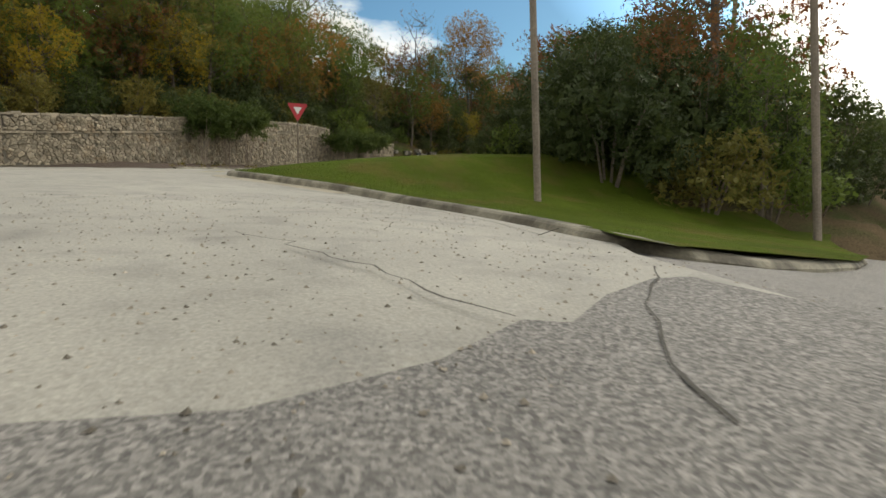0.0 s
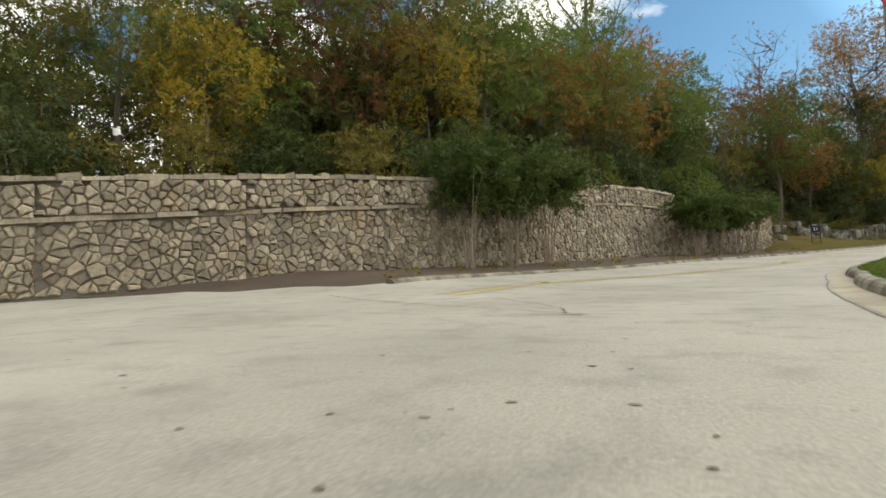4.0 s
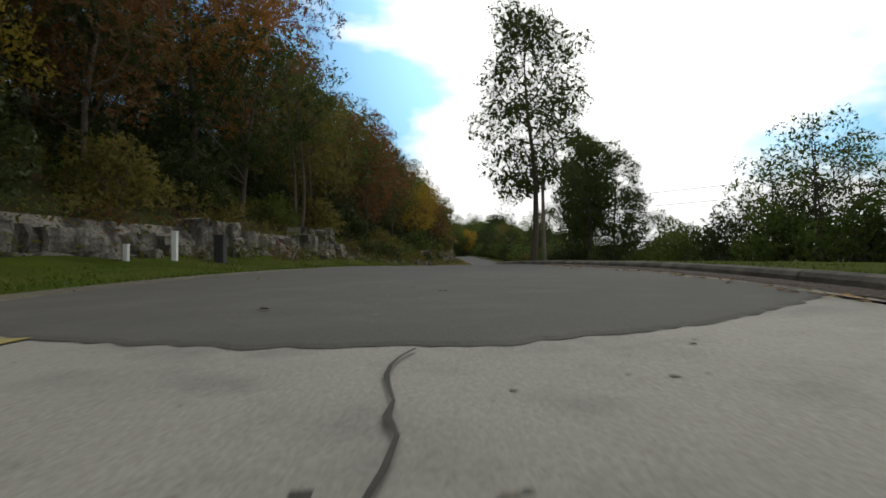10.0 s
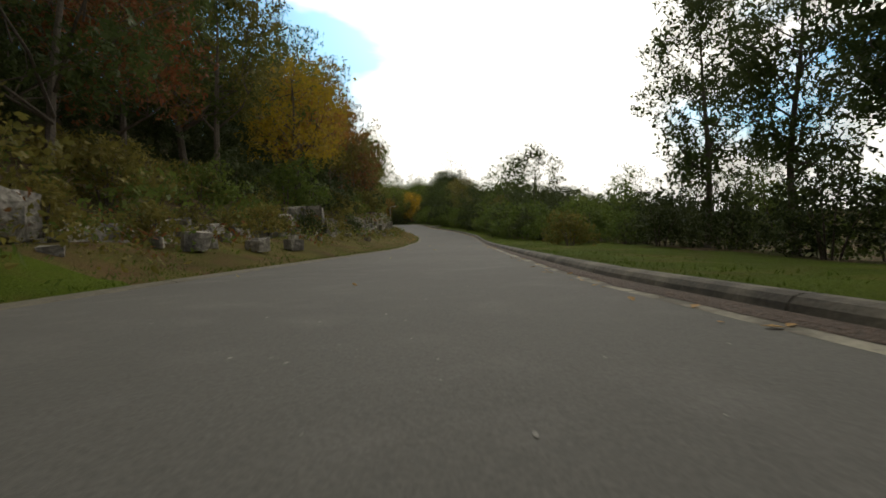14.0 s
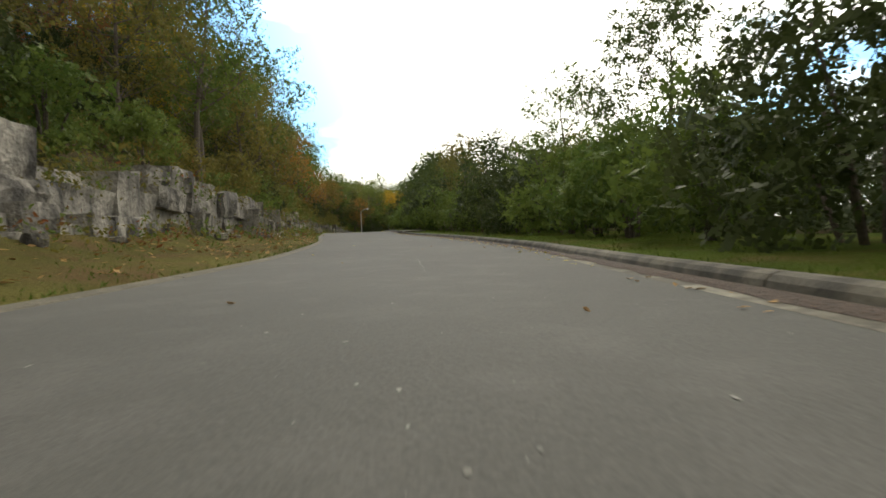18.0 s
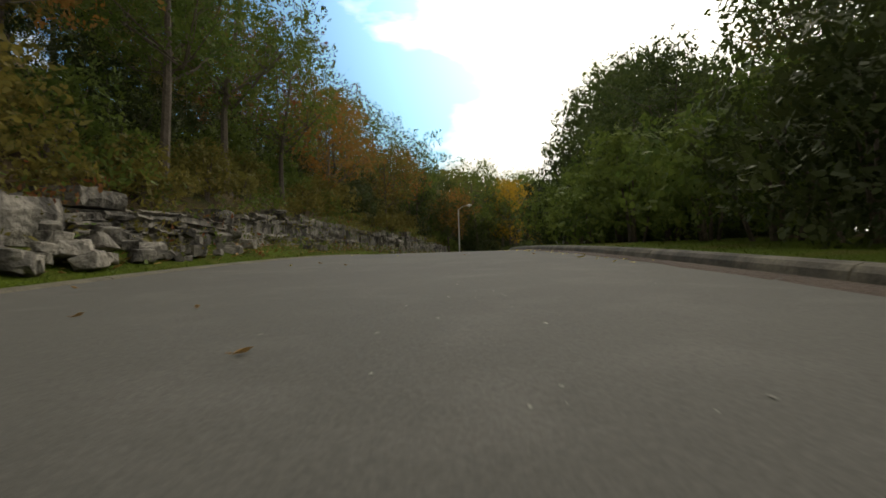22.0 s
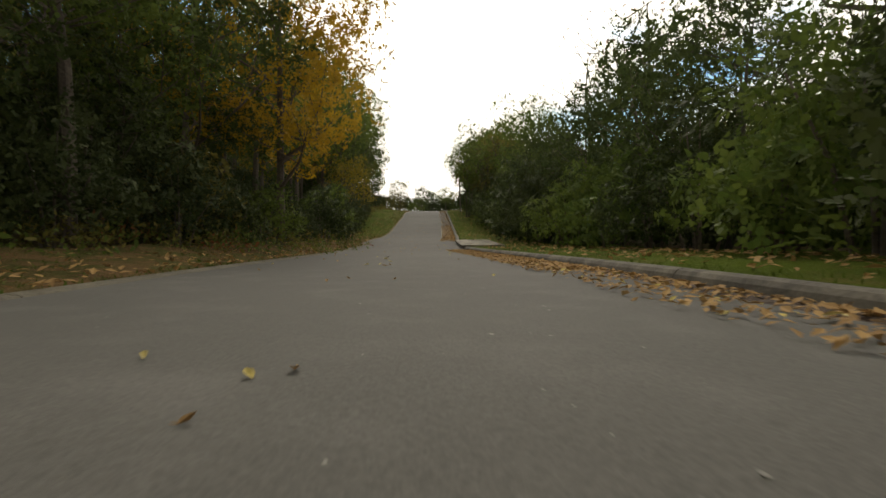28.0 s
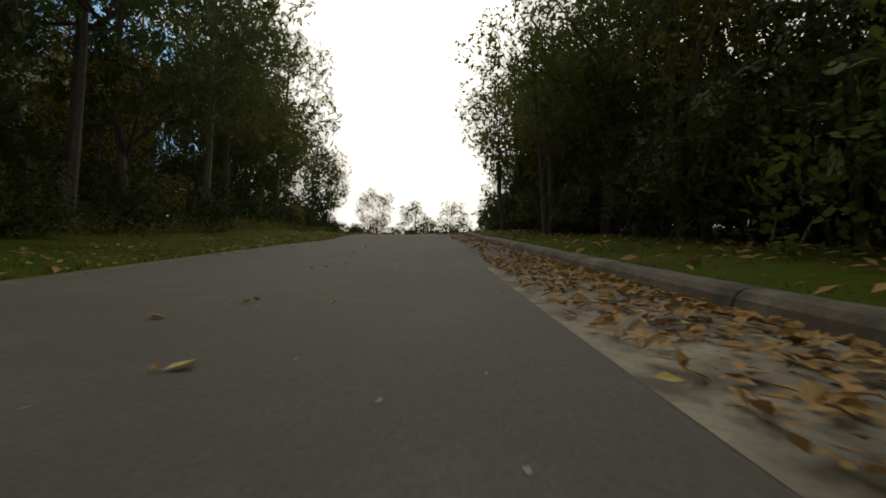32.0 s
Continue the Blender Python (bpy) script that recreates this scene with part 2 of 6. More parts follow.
M_GUTTER = material("gutter_concrete", (0.295, 0.262, 0.195), grain=60, vary=0.22, stain=1.8, stain_vary=0.25, bump=0.4, depth=0.006)
M_EDGE = material("dirty_edging", (0.10, 0.088, 0.06), grain=35, vary=0.4, stain=2.5, stain_vary=0.3, bump=0.6, depth=0.01)
M_CRACK = material("crack_dirt", (0.05, 0.045, 0.035), grain=30, bump=0.3)
M_GRASS = material("mown_grass", (0.062, 0.088, 0.009), grain=55, vary=0.5, stain=0.5, stain_vary=0.25, bump=1.0, depth=0.04,
                   second=(0.098, 0.085, 0.022), second_scale=0.9, second_edge=(0.5, 0.72), rough=1.0, sheen=0.05)
M_BLADE = leaf_material("grass_blades", (0.06, 0.11, 0.012), (0.12, 0.14, 0.03), 0.3)
M_LITTER = material("leaf_litter_ground", (0.085, 0.062, 0.035), grain=22, vary=0.5, stain=0.6, stain_vary=0.3, bump=1.0, depth=0.05,
                    second=(0.05, 0.062, 0.02), second_scale=0.5, second_edge=(0.45, 0.65), rough=1.0, sheen=0.05)
M_SOIL = material("mulch_soil", (0.062, 0.040, 0.026), grain=35, vary=0.5, bump=1.0, depth=0.03)
M_STONE = material("wall_fieldstone", (0.265, 0.225, 0.165), grain=14, vary=0.3, stain=2.0, stain_vary=0.25, bump=0.7, depth=0.03, each=0.38,
                   second=(0.22, 0.165, 0.105), second_scale=1.4, second_edge=(0.55, 0.72))
M_STONE_FAR = material("wall_fieldstone_joined", (0.265, 0.225, 0.165), grain=14, vary=0.3, stain=2.0, stain_vary=0.25, bump=0.7, depth=0.03, island=0.38,
                       second=(0.22, 0.165, 0.105), second_scale=1.4, second_edge=(0.55, 0.72))
M_MORTAR = material("wall_mortar", (0.17, 0.15, 0.12), grain=40, vary=0.3, bump=0.6, depth=0.02)
M_ROCK = material("ledge_limestone", (0.225, 0.205, 0.17), grain=13, vary=0.45, stain=0.7, stain_vary=0.4, bump=1.0, depth=0.06, each=0.22,
                  second=(0.050, 0.045, 0.037), second_scale=2.8, second_edge=(0.45, 0.62), stretch=0.3)
M_CLIFF = material("layered_cliff_limestone", (0.165, 0.150, 0.122), grain=16, vary=0.5, stain=0.9, stain_vary=0.4, bump=1.0, depth=0.05, each=0.25,
                   second=(0.045, 0.040, 0.032), second_scale=3.4, second_edge=(0.42, 0.60), stretch=0.3)
M_BARK = material("tree_bark", (0.10, 0.08, 0.06), grain=18, vary=0.4, stain=1.2, stain_vary=0.3, bump=0.9, depth=0.03, each=0.3)
M_PALE_BARK = material("pale_shrub_bark", (0.27, 0.22, 0.17), grain=20, vary=0.35, stain=3, bump=0.4, depth=0.01, each=0.2)
M_POLE = material("weathered_pole_wood", (0.20, 0.165, 0.13), grain=25, vary=0.3, stain=1.5, bump=0.5, depth=0.01)
M_STEEL = material("galvanised_steel", (0.45, 0.45, 0.43), rough=0.5, grain=20, vary=0.1, bump=0.05, metal=0.6)
M_DARK = material("black_metal_and_drain_shade", (0.025, 0.025, 0.028), rough=0.6, grain=20, vary=0.2, bump=0.1)
M_WHITE = material("white_paint", (0.72, 0.72, 0.70), rough=0.6, grain=20, vary=0.08, bump=0.05)
M_RED = material("sign_red", (0.42, 0.025, 0.035), rough=0.5, grain=10, vary=0.1, bump=0.02)
M_YELLOW = material("worn_yellow_line", (0.36, 0.295, 0.085), grain=30, vary=0.3, stain=1.2, stain_vary=0.3, bump=0.4, depth=0.004,
                    second=(0.29, 0.265, 0.20), second_scale=5.0, second_edge=(0.46, 0.66))
M_AMBER = material("amber_reflector", (0.48, 0.36, 0.05), rough=0.4, grain=30, vary=0.2, bump=0.0)
M_PIT = material("pit_dirt", (0.14, 0.125, 0.10), grain=50, vary=0.4, bump=0.3, island=0.5)
M_GRAVEL = material("gravel_grit", (0.23, 0.20, 0.155), grain=60, vary=0.3, bump=0.2, island=0.6)
M_SCUFF = material("pale_scrape", (0.26, 0.25, 0.22), grain=50, vary=0.5, stain=6.0, stain_vary=0.4, bump=0.2)
M_CHIP = material("worn_stone_chips", (0.19, 0.18, 0.155), grain=50, vary=0.3, bump=0.3, island=0.4)
L_TAN = leaf_material("leaves_tan_orange", (0.30, 0.155, 0.055), (0.235, 0.175, 0.06), 0.45, leaflets=11.0)
L_GREEN = leaf_material("leaves_green", (0.061, 0.104, 0.022), (0.152, 0.189, 0.039), 0.42, leaflets=11.0)
L_DARK = leaf_material("leaves_dark_green", (0.040, 0.064, 0.020), (0.094, 0.118, 0.032), 0.42, leaflets=11.0)
# darker, less translucent version of L_DARK, with the woods' shade in its colour
L_UNDER = leaf_material("leaves_undergrowth_shaded", (0.030, 0.045, 0.016), (0.065, 0.080, 0.024), 0.25, leaflets=14.0)
L_MYRTLE = leaf_material("leaves_myrtle", (0.042, 0.070, 0.018), (0.105, 0.135, 0.032), 0.3, leaflets=16.0)
L_OLIVE = leaf_material("leaves_olive", (0.104, 0.107, 0.027), (0.226, 0.183, 0.044), 0.42, leaflets=11.0)
L_YELLOW = leaf_material("leaves_yellow", (0.40, 0.27, 0.022), (0.207, 0.183, 0.034), 0.45, leaflets=11.0)
L_GOLD = leaf_material("leaves_gold", (0.52, 0.32, 0.025), (0.32, 0.21, 0.03), 0.5, leaflets=12.0)
L_ORANGE = leaf_material("leaves_orange", (0.354, 0.140, 0.029), (0.220, 0.152, 0.041), 0.45, leaflets=11.0)
L_RED = leaf_material("leaves_red_brown", (0.244, 0.071, 0.029), (0.152, 0.107, 0.041), 0.4, leaflets=11.0)
L_FALLEN = leaf_material("fallen_leaves", (0.46, 0.29, 0.11), (0.20, 0.115, 0.05), 0.15, 0.7)
L_FALLEN_YELLOW = leaf_material("fallen_yellow_leaves", (0.55, 0.42, 0.06), (0.5, 0.44, 0.24), 0.15, 0.7)


# ---------------------------------------------------------------- mesh helpers
def part(name, data, mat, parent=None, label=""):
    """Links a bmesh, or (vertices, faces), as one mesh object under a thing."""
    me = bpy.data.meshes.new(name)
    if isinstance(data, tuple):
        me.from_pydata([tuple(v) for v in data[0]], [], [tuple(q) for q in data[1]])
    else:
        data.to_mesh(me)
        data.free()
    me.materials.append(mat)
    ob = new(name, me)
    ob.parent = parent
    if label:
        ob["label"] = label
    return ob


def thing(name, at, label, category, group="", turn=0.0, kind=""):
    """An Empty at a thing's base, to parent its parts."""
    e = new(name)
    e.matrix_basis = Matrix.Translation(at) @ Matrix.Rotation(turn, 4, "Z")
    e.empty_display_size = 0.2
    return tagged(e, label, category, group, kind)


def quads_mesh(centres, sizes, rng, flat=0.0, long=1.5):
    """Small leaf quads at the centres; flat pulls their normals upright. Returns vertices and faces."""
    n = len(centres)
    nor = rng.normal(size=(n, 3))
    nor[:, 2] += flat * 3
    nor /= np.linalg.norm(nor, axis=1)[:, None]
    t = np.cross(nor, rng.normal(size=(n, 3)))
    t /= np.linalg.norm(t, axis=1)[:, None] + 1e-9
    b = np.cross(nor, t)
    s = np.asarray(sizes)[:, None]
    v = np.stack([centres - t * s * long * 0.5, centres + b * s * 0.38 + nor * s * 0.1, centres + t * s * long * 0.5, centres - b * s * 0.38 + nor * s * 0.1], 1)
    return v.reshape(-1, 3), np.arange(4 * n).reshape(n, 4)


def tube(points, radii, sides=7):
    """A tapered tube along points. Returns vertices and faces."""
    vs, fs = [], []
    for i, (p, r) in enumerate(zip(points, radii)):
        p = Vector(p)
        d = (Vector(points[min(i + 1, len(points) - 1)]) - Vector(points[max(i - 1, 0)])).normalized()
        a = d.orthogonal().normalized() if abs(d.z) < 0.9 else (Vector((1, 0, 0)) - d * d.x).normalized()
        b = d.cross(a)
        for k in range(sides):
            w = 2 * math.pi * k / sides
            vs.append(p + (a * math.cos(w) + b * math.sin(w)) * r)
    for i in range(len(points) - 1):
        for k in range(sides):
            fs.append((i * sides + k, i * sides + (k + 1) % sides, (i + 1) * sides + (k + 1) % sides, (i + 1) * sides + k))
    fs.append(tuple(range((len(points) - 1) * sides, len(points) * sides)))
    return vs, fs


def joined(pieces):
    vs, fs = [], []
    for v, f in pieces:
        o = len(vs)
        vs += [tuple(x) for x in v]
        fs += [tuple(o + i for i in q) for q in f]
    return vs, fs


def box_bm(sx, sy, sz, at=(0, 0, 0), bevel=0.0, jitter=0.0, rng=None):
    """A box on its base, with bevelled edges and, for stone, shifted corners."""
    bm = bmesh.new()
    bmesh.ops.create_cube(bm, size=1.0)
    for v in bm.verts:
        v.co = Vector((v.co.x * sx + at[0], v.co.y * sy + at[1], (v.co.z + 0.5) * sz + at[2]))
        if jitter:
            v.co += Vector(rng.normal(size=3) * jitter)
    if bevel:
        bmesh.ops.bevel(bm, geom=bm.edges[:] , offset=bevel, segments=2, affect="EDGES", profile=0.6)
    return bm


# ---------------------------------------------------------------- plan of the road
# the driven line on the road's surface, every few metres: x, y, z
ROAD = [(4.5, -18.0, -0.90), (1.2, -6.0, -0.55), (0.0, 0.0, -0.38), (-1.3, 4.2, -0.24), (-2.9, 6.9, -0.10), (-5.3, 10.7, 0.11),
        (-7.4, 16.5, 0.22), (-8.5, 23.2, 0.35), (-8.4, 31.1, 0.51), (-6.1, 38.9, 0.77), (-3.2, 46.4, 1.16), (0.2, 53.9, 1.61),
        (4.3, 61.4, 2.10), (8.7, 68.7, 2.59), (12.8, 75.7, 2.83), (19.0, 85.3, 3.01), (26.0, 95.3, 3.03), (37.9, 109.9, 3.08),
        (44.5, 117.9, 3.17), (50.6, 126.5, 3.46), (58.8, 140.2, 4.27), (64.9, 152.9, 5.06), (71.1, 165.2, 5.88), (77.0, 176.6, 6.34),
        (83.5, 186.7, 6.46), (86.0, 189.95, 6.45), (90.4, 194.6, 6.43), (97.4, 201.5, 6.39), (108.2, 211.2, 6.24), (115.2, 217.5, 6.51), (122.2, 223.5, 6.86), (133.4, 233.4, 8.31), (147.4, 245.5, 9.88), (189.7, 278.8, 11.87)]


def spline(points, step):
    """Catmull-Rom through the points, cut into even steps."""
    p = [Vector(q) for q in points]
    p = [p[0] * 2 - p[1]] + p + [p[-1] * 2 - p[-2]]
    fine = []
    for i in range(1, len(p) - 2):
        for k in range(24):
            t = k / 24
            a, b, c, d = p[i - 1], p[i], p[i + 1], p[i + 2]
            fine.append(0.5 * (2 * b + (c - a) * t + (2 * a - 5 * b + 4 * c - d) * t * t + (3 * b - 3 * c + d - a) * t ** 3))
    fine.append(p[-2])
    fine = np.array([tuple(q) for q in fine])
    s = np.concatenate([[0], np.cumsum(np.linalg.norm(np.diff(fine[:, :2], axis=0), axis=1))])
    at = np.arange(0, s[-1], step)
    return at, np.stack([np.interp(at, s, fine[:, k]) for k in range(3)], 1)


LINE_S, LINE = spline(ROAD, 0.5)
LINE_S = LINE_S - LINE_S[np.argmin(np.hypot(LINE[:, 0], LINE[:, 1]))]   # station 0 where the drive begins
TAN = np.gradient(LINE[:, :2], axis=0)
TAN /= np.linalg.norm(TAN, axis=1)[:, None]
S_MIN, S_MAX = LINE_S[0], LINE_S[-1]


def interp2(s, pairs):
    return np.interp(s, [a for a, _ in pairs], [b for _, b in pairs])


def kerb_right(s):
    return interp2(s, [(-20, 4), (0, 1.6), (2.9, 1.9), (3.2, 2.15), (7.5, 2.2), (8.5, 1.9), (9.5, 1.5), (10.7, 1.15), (12.2, 0.96), (13.2, 1.0), (14, 1.06), (15, 1.09), (18, 1.2), (25, 1.7), (32, 2.3), (38, 1.9), (45, 1.45), (53, 2.05), (61, 2.2), (70, 2.4),
                       (78, 2.9), (86, 2.7), (94, 1.85), (102, 1.95), (107, 1.65), (125, 1.55), (133, 1.42), (140, 1.5), (151, 2.35), (172, 2.1), (207, 2.25), (235, 1.95), (243, 1.75), (248, 1.36), (250, 1.2), (256, 1.2), (262, 1.36), (400, 1.45)])


def edge_left(s):
    return interp2(s, [(-20, -6), (0, -8.5), (12, -9), (22, -6.5), (28, -5.2), (45, -5.1), (53, -4.25), (61, -3.7), (70, -3.2), (86, -3.1), (94, -2.8), (105, -2.95),
                       (125, -2.5), (135, -3.1), (151, -2.5), (172, -3.2), (207, -3.5), (235, -2.8), (245, -3.1), (400, -3.1)])


def camber(s, d):
    """Cross-fall of the bend: the hill side of the road lies higher; arrays."""
    d = np.asarray(d, float)
    hill = np.clip(-d - 0.8, 0, 6.0) * interp2(s, [(24, 0.0), (31, 0.052), (44, 0.050), (53, 0.025), (62, 0.0)])
    return hill - np.clip(d - 0.4, 0, 3.0) * interp2(s, [(7.5, 0.06), (10.7, 0.0)])


def at(s, d=0.0, dz=0.0):
    """The world place at station s, d metres to the right of the driven line, dz above the road there."""
    x, y, z = (np.interp(s, LINE_S, LINE[:, k]) for k in range(3))
    tx, ty = np.interp(s, LINE_S, TAN[:, 0]), np.interp(s, LINE_S, TAN[:, 1])
    return Vector((x + ty * d, y - tx * d, z + dz + float(camber(s, d))))


def heading(s):
    return math.atan2(-np.interp(s, LINE_S, TAN[:, 0]), np.interp(s, LINE_S, TAN[:, 1]))


def station(x, y):
    """Station and offset of a place, arrays."""
    x, y = np.atleast_1d(x), np.atleast_1d(y)
    P = LINE[::4]
    best = np.argmin((x[:, None] - P[None, :, 0]) ** 2 + (y[:, None] - P[None, :, 1]) ** 2, axis=1) * 4
    dx, dy = x - LINE[best, 0], y - LINE[best, 1]
    return LINE_S[best] + dx * TAN[best, 0] + dy * TAN[best, 1], dx * TAN[best, 1] - dy * TAN[best, 0]


def toe(s):
    """Offset of the foot of the wall and of the rock ledge on the hill side."""
    return interp2(s, [(-20, -38), (0, -36), (10, -32), (20, -21), (25, -15), (28, -11), (33, -8.9), (61, -8.7), (63, -10.4), (66, -11.9), (68, -11.2), (70, -10.3), (74, -9.0), (79, -7.2), (84, -6.0), (92, -4.9), (104, -4.5), (120, -5.0),
                       (135, -5.6), (150, -5.2), (170, -4.6), (190, -4.8), (205, -5.0), (220, -4.95), (226, -6.0), (232, -6.7), (237, -5.7), (242, -4.3), (250, -3.7), (257, -3.9), (265, -5.4), (275, -7.0), (400, -9.0)])


def ledge_height(s):
    return interp2(s, [(-20, 1.8), (28, 1.8), (36, 2.6), (50, 2.9), (56, 2.0), (66, 1.4), (76, 1.0), (84, 0.9), (93, 0.98), (98, 0.72), (108, 0.4), (122, 0.55), (134, 0.85), (146, 1.3), (150, 1.4), (162, 1.5), (165.5, 1.0), (169, 0.6), (174, 0.85), (179, 1.15), (186, 1.0), (191, 0.75), (197, 1.1), (206, 1.35), (218, 1.5), (231, 1.4), (233, 0.3), (400, 0.1)])


def verge_rise(s):
    return interp2(s, [(59, 0.2), (62, 1.0), (66, 1.35), (68.5, 1.1), (71, 0.5), (74, 0.3), (90, 0.35), (112, 0.45), (124, 0.7), (138, 0.8), (150, 0.5), (164, 0.3), (400, 0.25)])


def kerb_rise(s):
    """The kerb sinks towards the corner."""
    return interp2(s, [(2, 0.5), (4, 0.6), (9, 0.95), (20, 1.0)])


def relief(s, d):
    """Height of the ground above the road at an offset d; arrays."""
    s, d = np.asarray(s, float), np.asarray(d, float)
    L, R, T, hl = edge_left(s), kerb_right(s), toe(s), ledge_height(s)
    left = np.clip((L - d) / np.maximum(L - T, 0.3), 0, 1)
    rise = interp2(s, [(0, 0.02), (30, 0.04), (45, 0.25), (60, 0.42), (215, 0.5), (238, 0.12), (400, 0.05)])
    zl = interp2(s, [(66, 0.09), (76, 0.045)]) + verge_rise(s) * left ** 1.5 + np.where(d < T - 0.3, hl * np.clip((T - 0.3 - d) / 0.8, 0, 1) + np.clip(T - 1.1 - d, 0, 38) * rise, 0)
    bank = interp2(s, [(-20, -0.10), (5, -0.10), (6.2, -0.08), (8.4, -0.02), (10.4, 0.12), (14, 0.13), (30, 0.10), (45, 0.20), (53, 0.24), (58, 0.18), (64, 0.05), (70, -0.01), (110, -0.05), (130, 0.0), (400, 0.02)])
    e = np.clip(d - R - 0.15, 0, None)
    zr = 0.122 * kerb_rise(s) + np.clip(e, 0, 14) * bank + np.clip(e - 6, 0, 60) * interp2(s, [(55, 0.0), (75, -0.07), (110, -0.08), (150, -0.02), (400, 0.0)])
    zr = zr - np.clip(e - 4, 0, 12) * interp2(s, [(9, 0.0), (11, 0.10), (22, 0.10), (34, 0.0)])
    return np.where(d < L, zl, np.where(d > R, zr, 0.0))


def ground_z(x, y):
    s, d = station(x, y)
    z = np.interp(s, LINE_S, LINE[:, 2]) + relief(s, d) + camber(s, d)
    return z


def on_ground(s, d):
    p = at(s, d)
    p.z = float(ground_z(p.x, p.y)[0])
    return p


# ---------------------------------------------------------------- ground and road
def strip(s0, s1, offsets, height, step=0.5):
    """A sheet along the road: offsets(s) gives a row of offsets, height(s, row) a row of heights above the road."""
    ss = np.arange(s0, s1 + 1e-6, step)
    vs, n = [], None
    for s in ss:
        row = np.asarray(offsets(s), float)
        h = height(s, row)
        n = len(row)
        vs += [at(s, a, b) for a, b in zip(row, h)]
    fs = [(i * n + k, i * n + k + 1, (i + 1) * n + k + 1, (i + 1) * n + k) for i in range(len(ss) - 1) for k in range(n - 1)]
    return vs, fs


def smooth(ob):
    ob.data.polygons.foreach_set("use_smooth", [True] * len(ob.data.polygons))
    return ob


gx, gy = np.arange(-75, 230, 1.5), np.arange(-45, 330, 1.5)
XX, YY = np.meshgrid(gx, gy)
gs_, gd_ = station(XX.ravel(), YY.ravel())
ZZ = np.interp(gs_, LINE_S, LINE[:, 2]) + relief(gs_, gd_) + camber(gs_, gd_)
near = (gd_ > toe(gs_) - 1.2) & (gd_ < kerb_right(gs_) + np.where(gs_ < 60, 9.0, 5.0)) | ((gs_ < 7) & (gd_ > 0) & (gd_ < 32))
ZZ = np.where(near, ZZ - 0.45, ZZ - 0.02)
ZZ += 0.12 * np.sin(XX.ravel() * 0.9) * np.cos(YY.ravel() * 0.7) * (~near)
g_vs = list(zip(XX.ravel(), YY.ravel(), ZZ))
nx, ny = len(gx), len(gy)
g_fs = [(j * nx + i, j * nx + i + 1, (j + 1) * nx + i + 1, (j + 1) * nx + i) for j in range(ny - 1) for i in range(nx - 1)]
# the rim runs out to the horizon
rim = [j * nx for j in range(ny)] + [(ny - 1) * nx + i for i in range(1, nx)] + [j * nx + nx - 1 for j in range(ny - 2, -1, -1)] + [i for i in range(nx - 2, 0, -1)]
o = len(g_vs)
for k in rim:
    v = Vector(g_vs[k]) - Vector((78, 140, 0))
    v = v * (1800 / v.length)
    g_vs.append((v.x + 78, v.y + 140, 4.0))
for k in range(len(rim)):
    k2 = (k + 1) % len(rim)
    g_fs.append((rim[k], rim[k2], o + k2, o + k))
tagged(smooth(part("ground", (g_vs, g_fs), M_LITTER)), "wooded ground under leaf litter, rising to a hill", "ground", kind="structure")

S_CHANGE = 72.3   # concrete ends, asphalt begins
ROAD_COLS = np.linspace(0, 1, 31)


def road_row(s):
    return edge_left(s) - 0.1 + (kerb_right(s) + 0.1 - edge_left(s) + 0.1) * ROAD_COLS


tagged(smooth(part("road_concrete", strip(0.8, S_CHANGE + 3.5, road_row, lambda s, r: 0 * r), M_CONCRETE)), "worn pale concrete road surface with cracks", "road", kind="structure")
# the asphalt begins in a ragged curved edge over the concrete
vs, fs = strip(S_CHANGE + 3.0, S_MAX - 1, road_row, lambda s, r: 0 * r + 0.012)
edge_rng = np.random.default_rng(8)
n = 90
base_v = len(vs)
for d in np.linspace(float(edge_left(73)) - 0.1, float(kerb_right(73)) + 0.1, n):
    front = float(interp2(d, [(-3.2, 72.7), (-1.8, 72.45), (-0.8, 72.2), (0.2, 72.2), (0.7, 72.4), (1.1, 72.6), (1.5, 72.9), (2.4, 73.7)])) + 0.13 + 0.018 * edge_rng.normal()
    vs += [at(front, d, 0.003), at(front + 0.05, d, 0.011), at(S_CHANGE + 3.0, d, 0.012)]
fs += [(base_v + 3 * i + k, base_v + 3 * i + k + 1, base_v + 3 * i + k + 4, base_v + 3 * i + k + 3) for i in range(n - 1) for k in (0, 1)]
tagged(part("road_asphalt", (vs, fs), M_ASPHALT), "worn grey asphalt road surface", "road", kind="structure")

LEFT_SPREAD = np.array([0, 0.08, 0.2, 0.4, 0.6, 0.8, 1.0, 1.15])


def left_row(s):
    L, T = edge_left(s), toe(s)
    return L - 0.13 - LEFT_SPREAD * (L - T + 0.47)


def left_height(s, r):
    h = relief(s, np.minimum(r, edge_left(s) - 0.001))
    h = np.where(r < toe(s) - 0.3, relief(s, np.full_like(r, toe(s) - 0.2)) - 0.3, h)
    h = h + np.where(r < edge_left(s) - 0.5, 0.03 * np.sin(r * 3 + s * 1.3), 0.0)
    h[0] -= 0.07
    return h


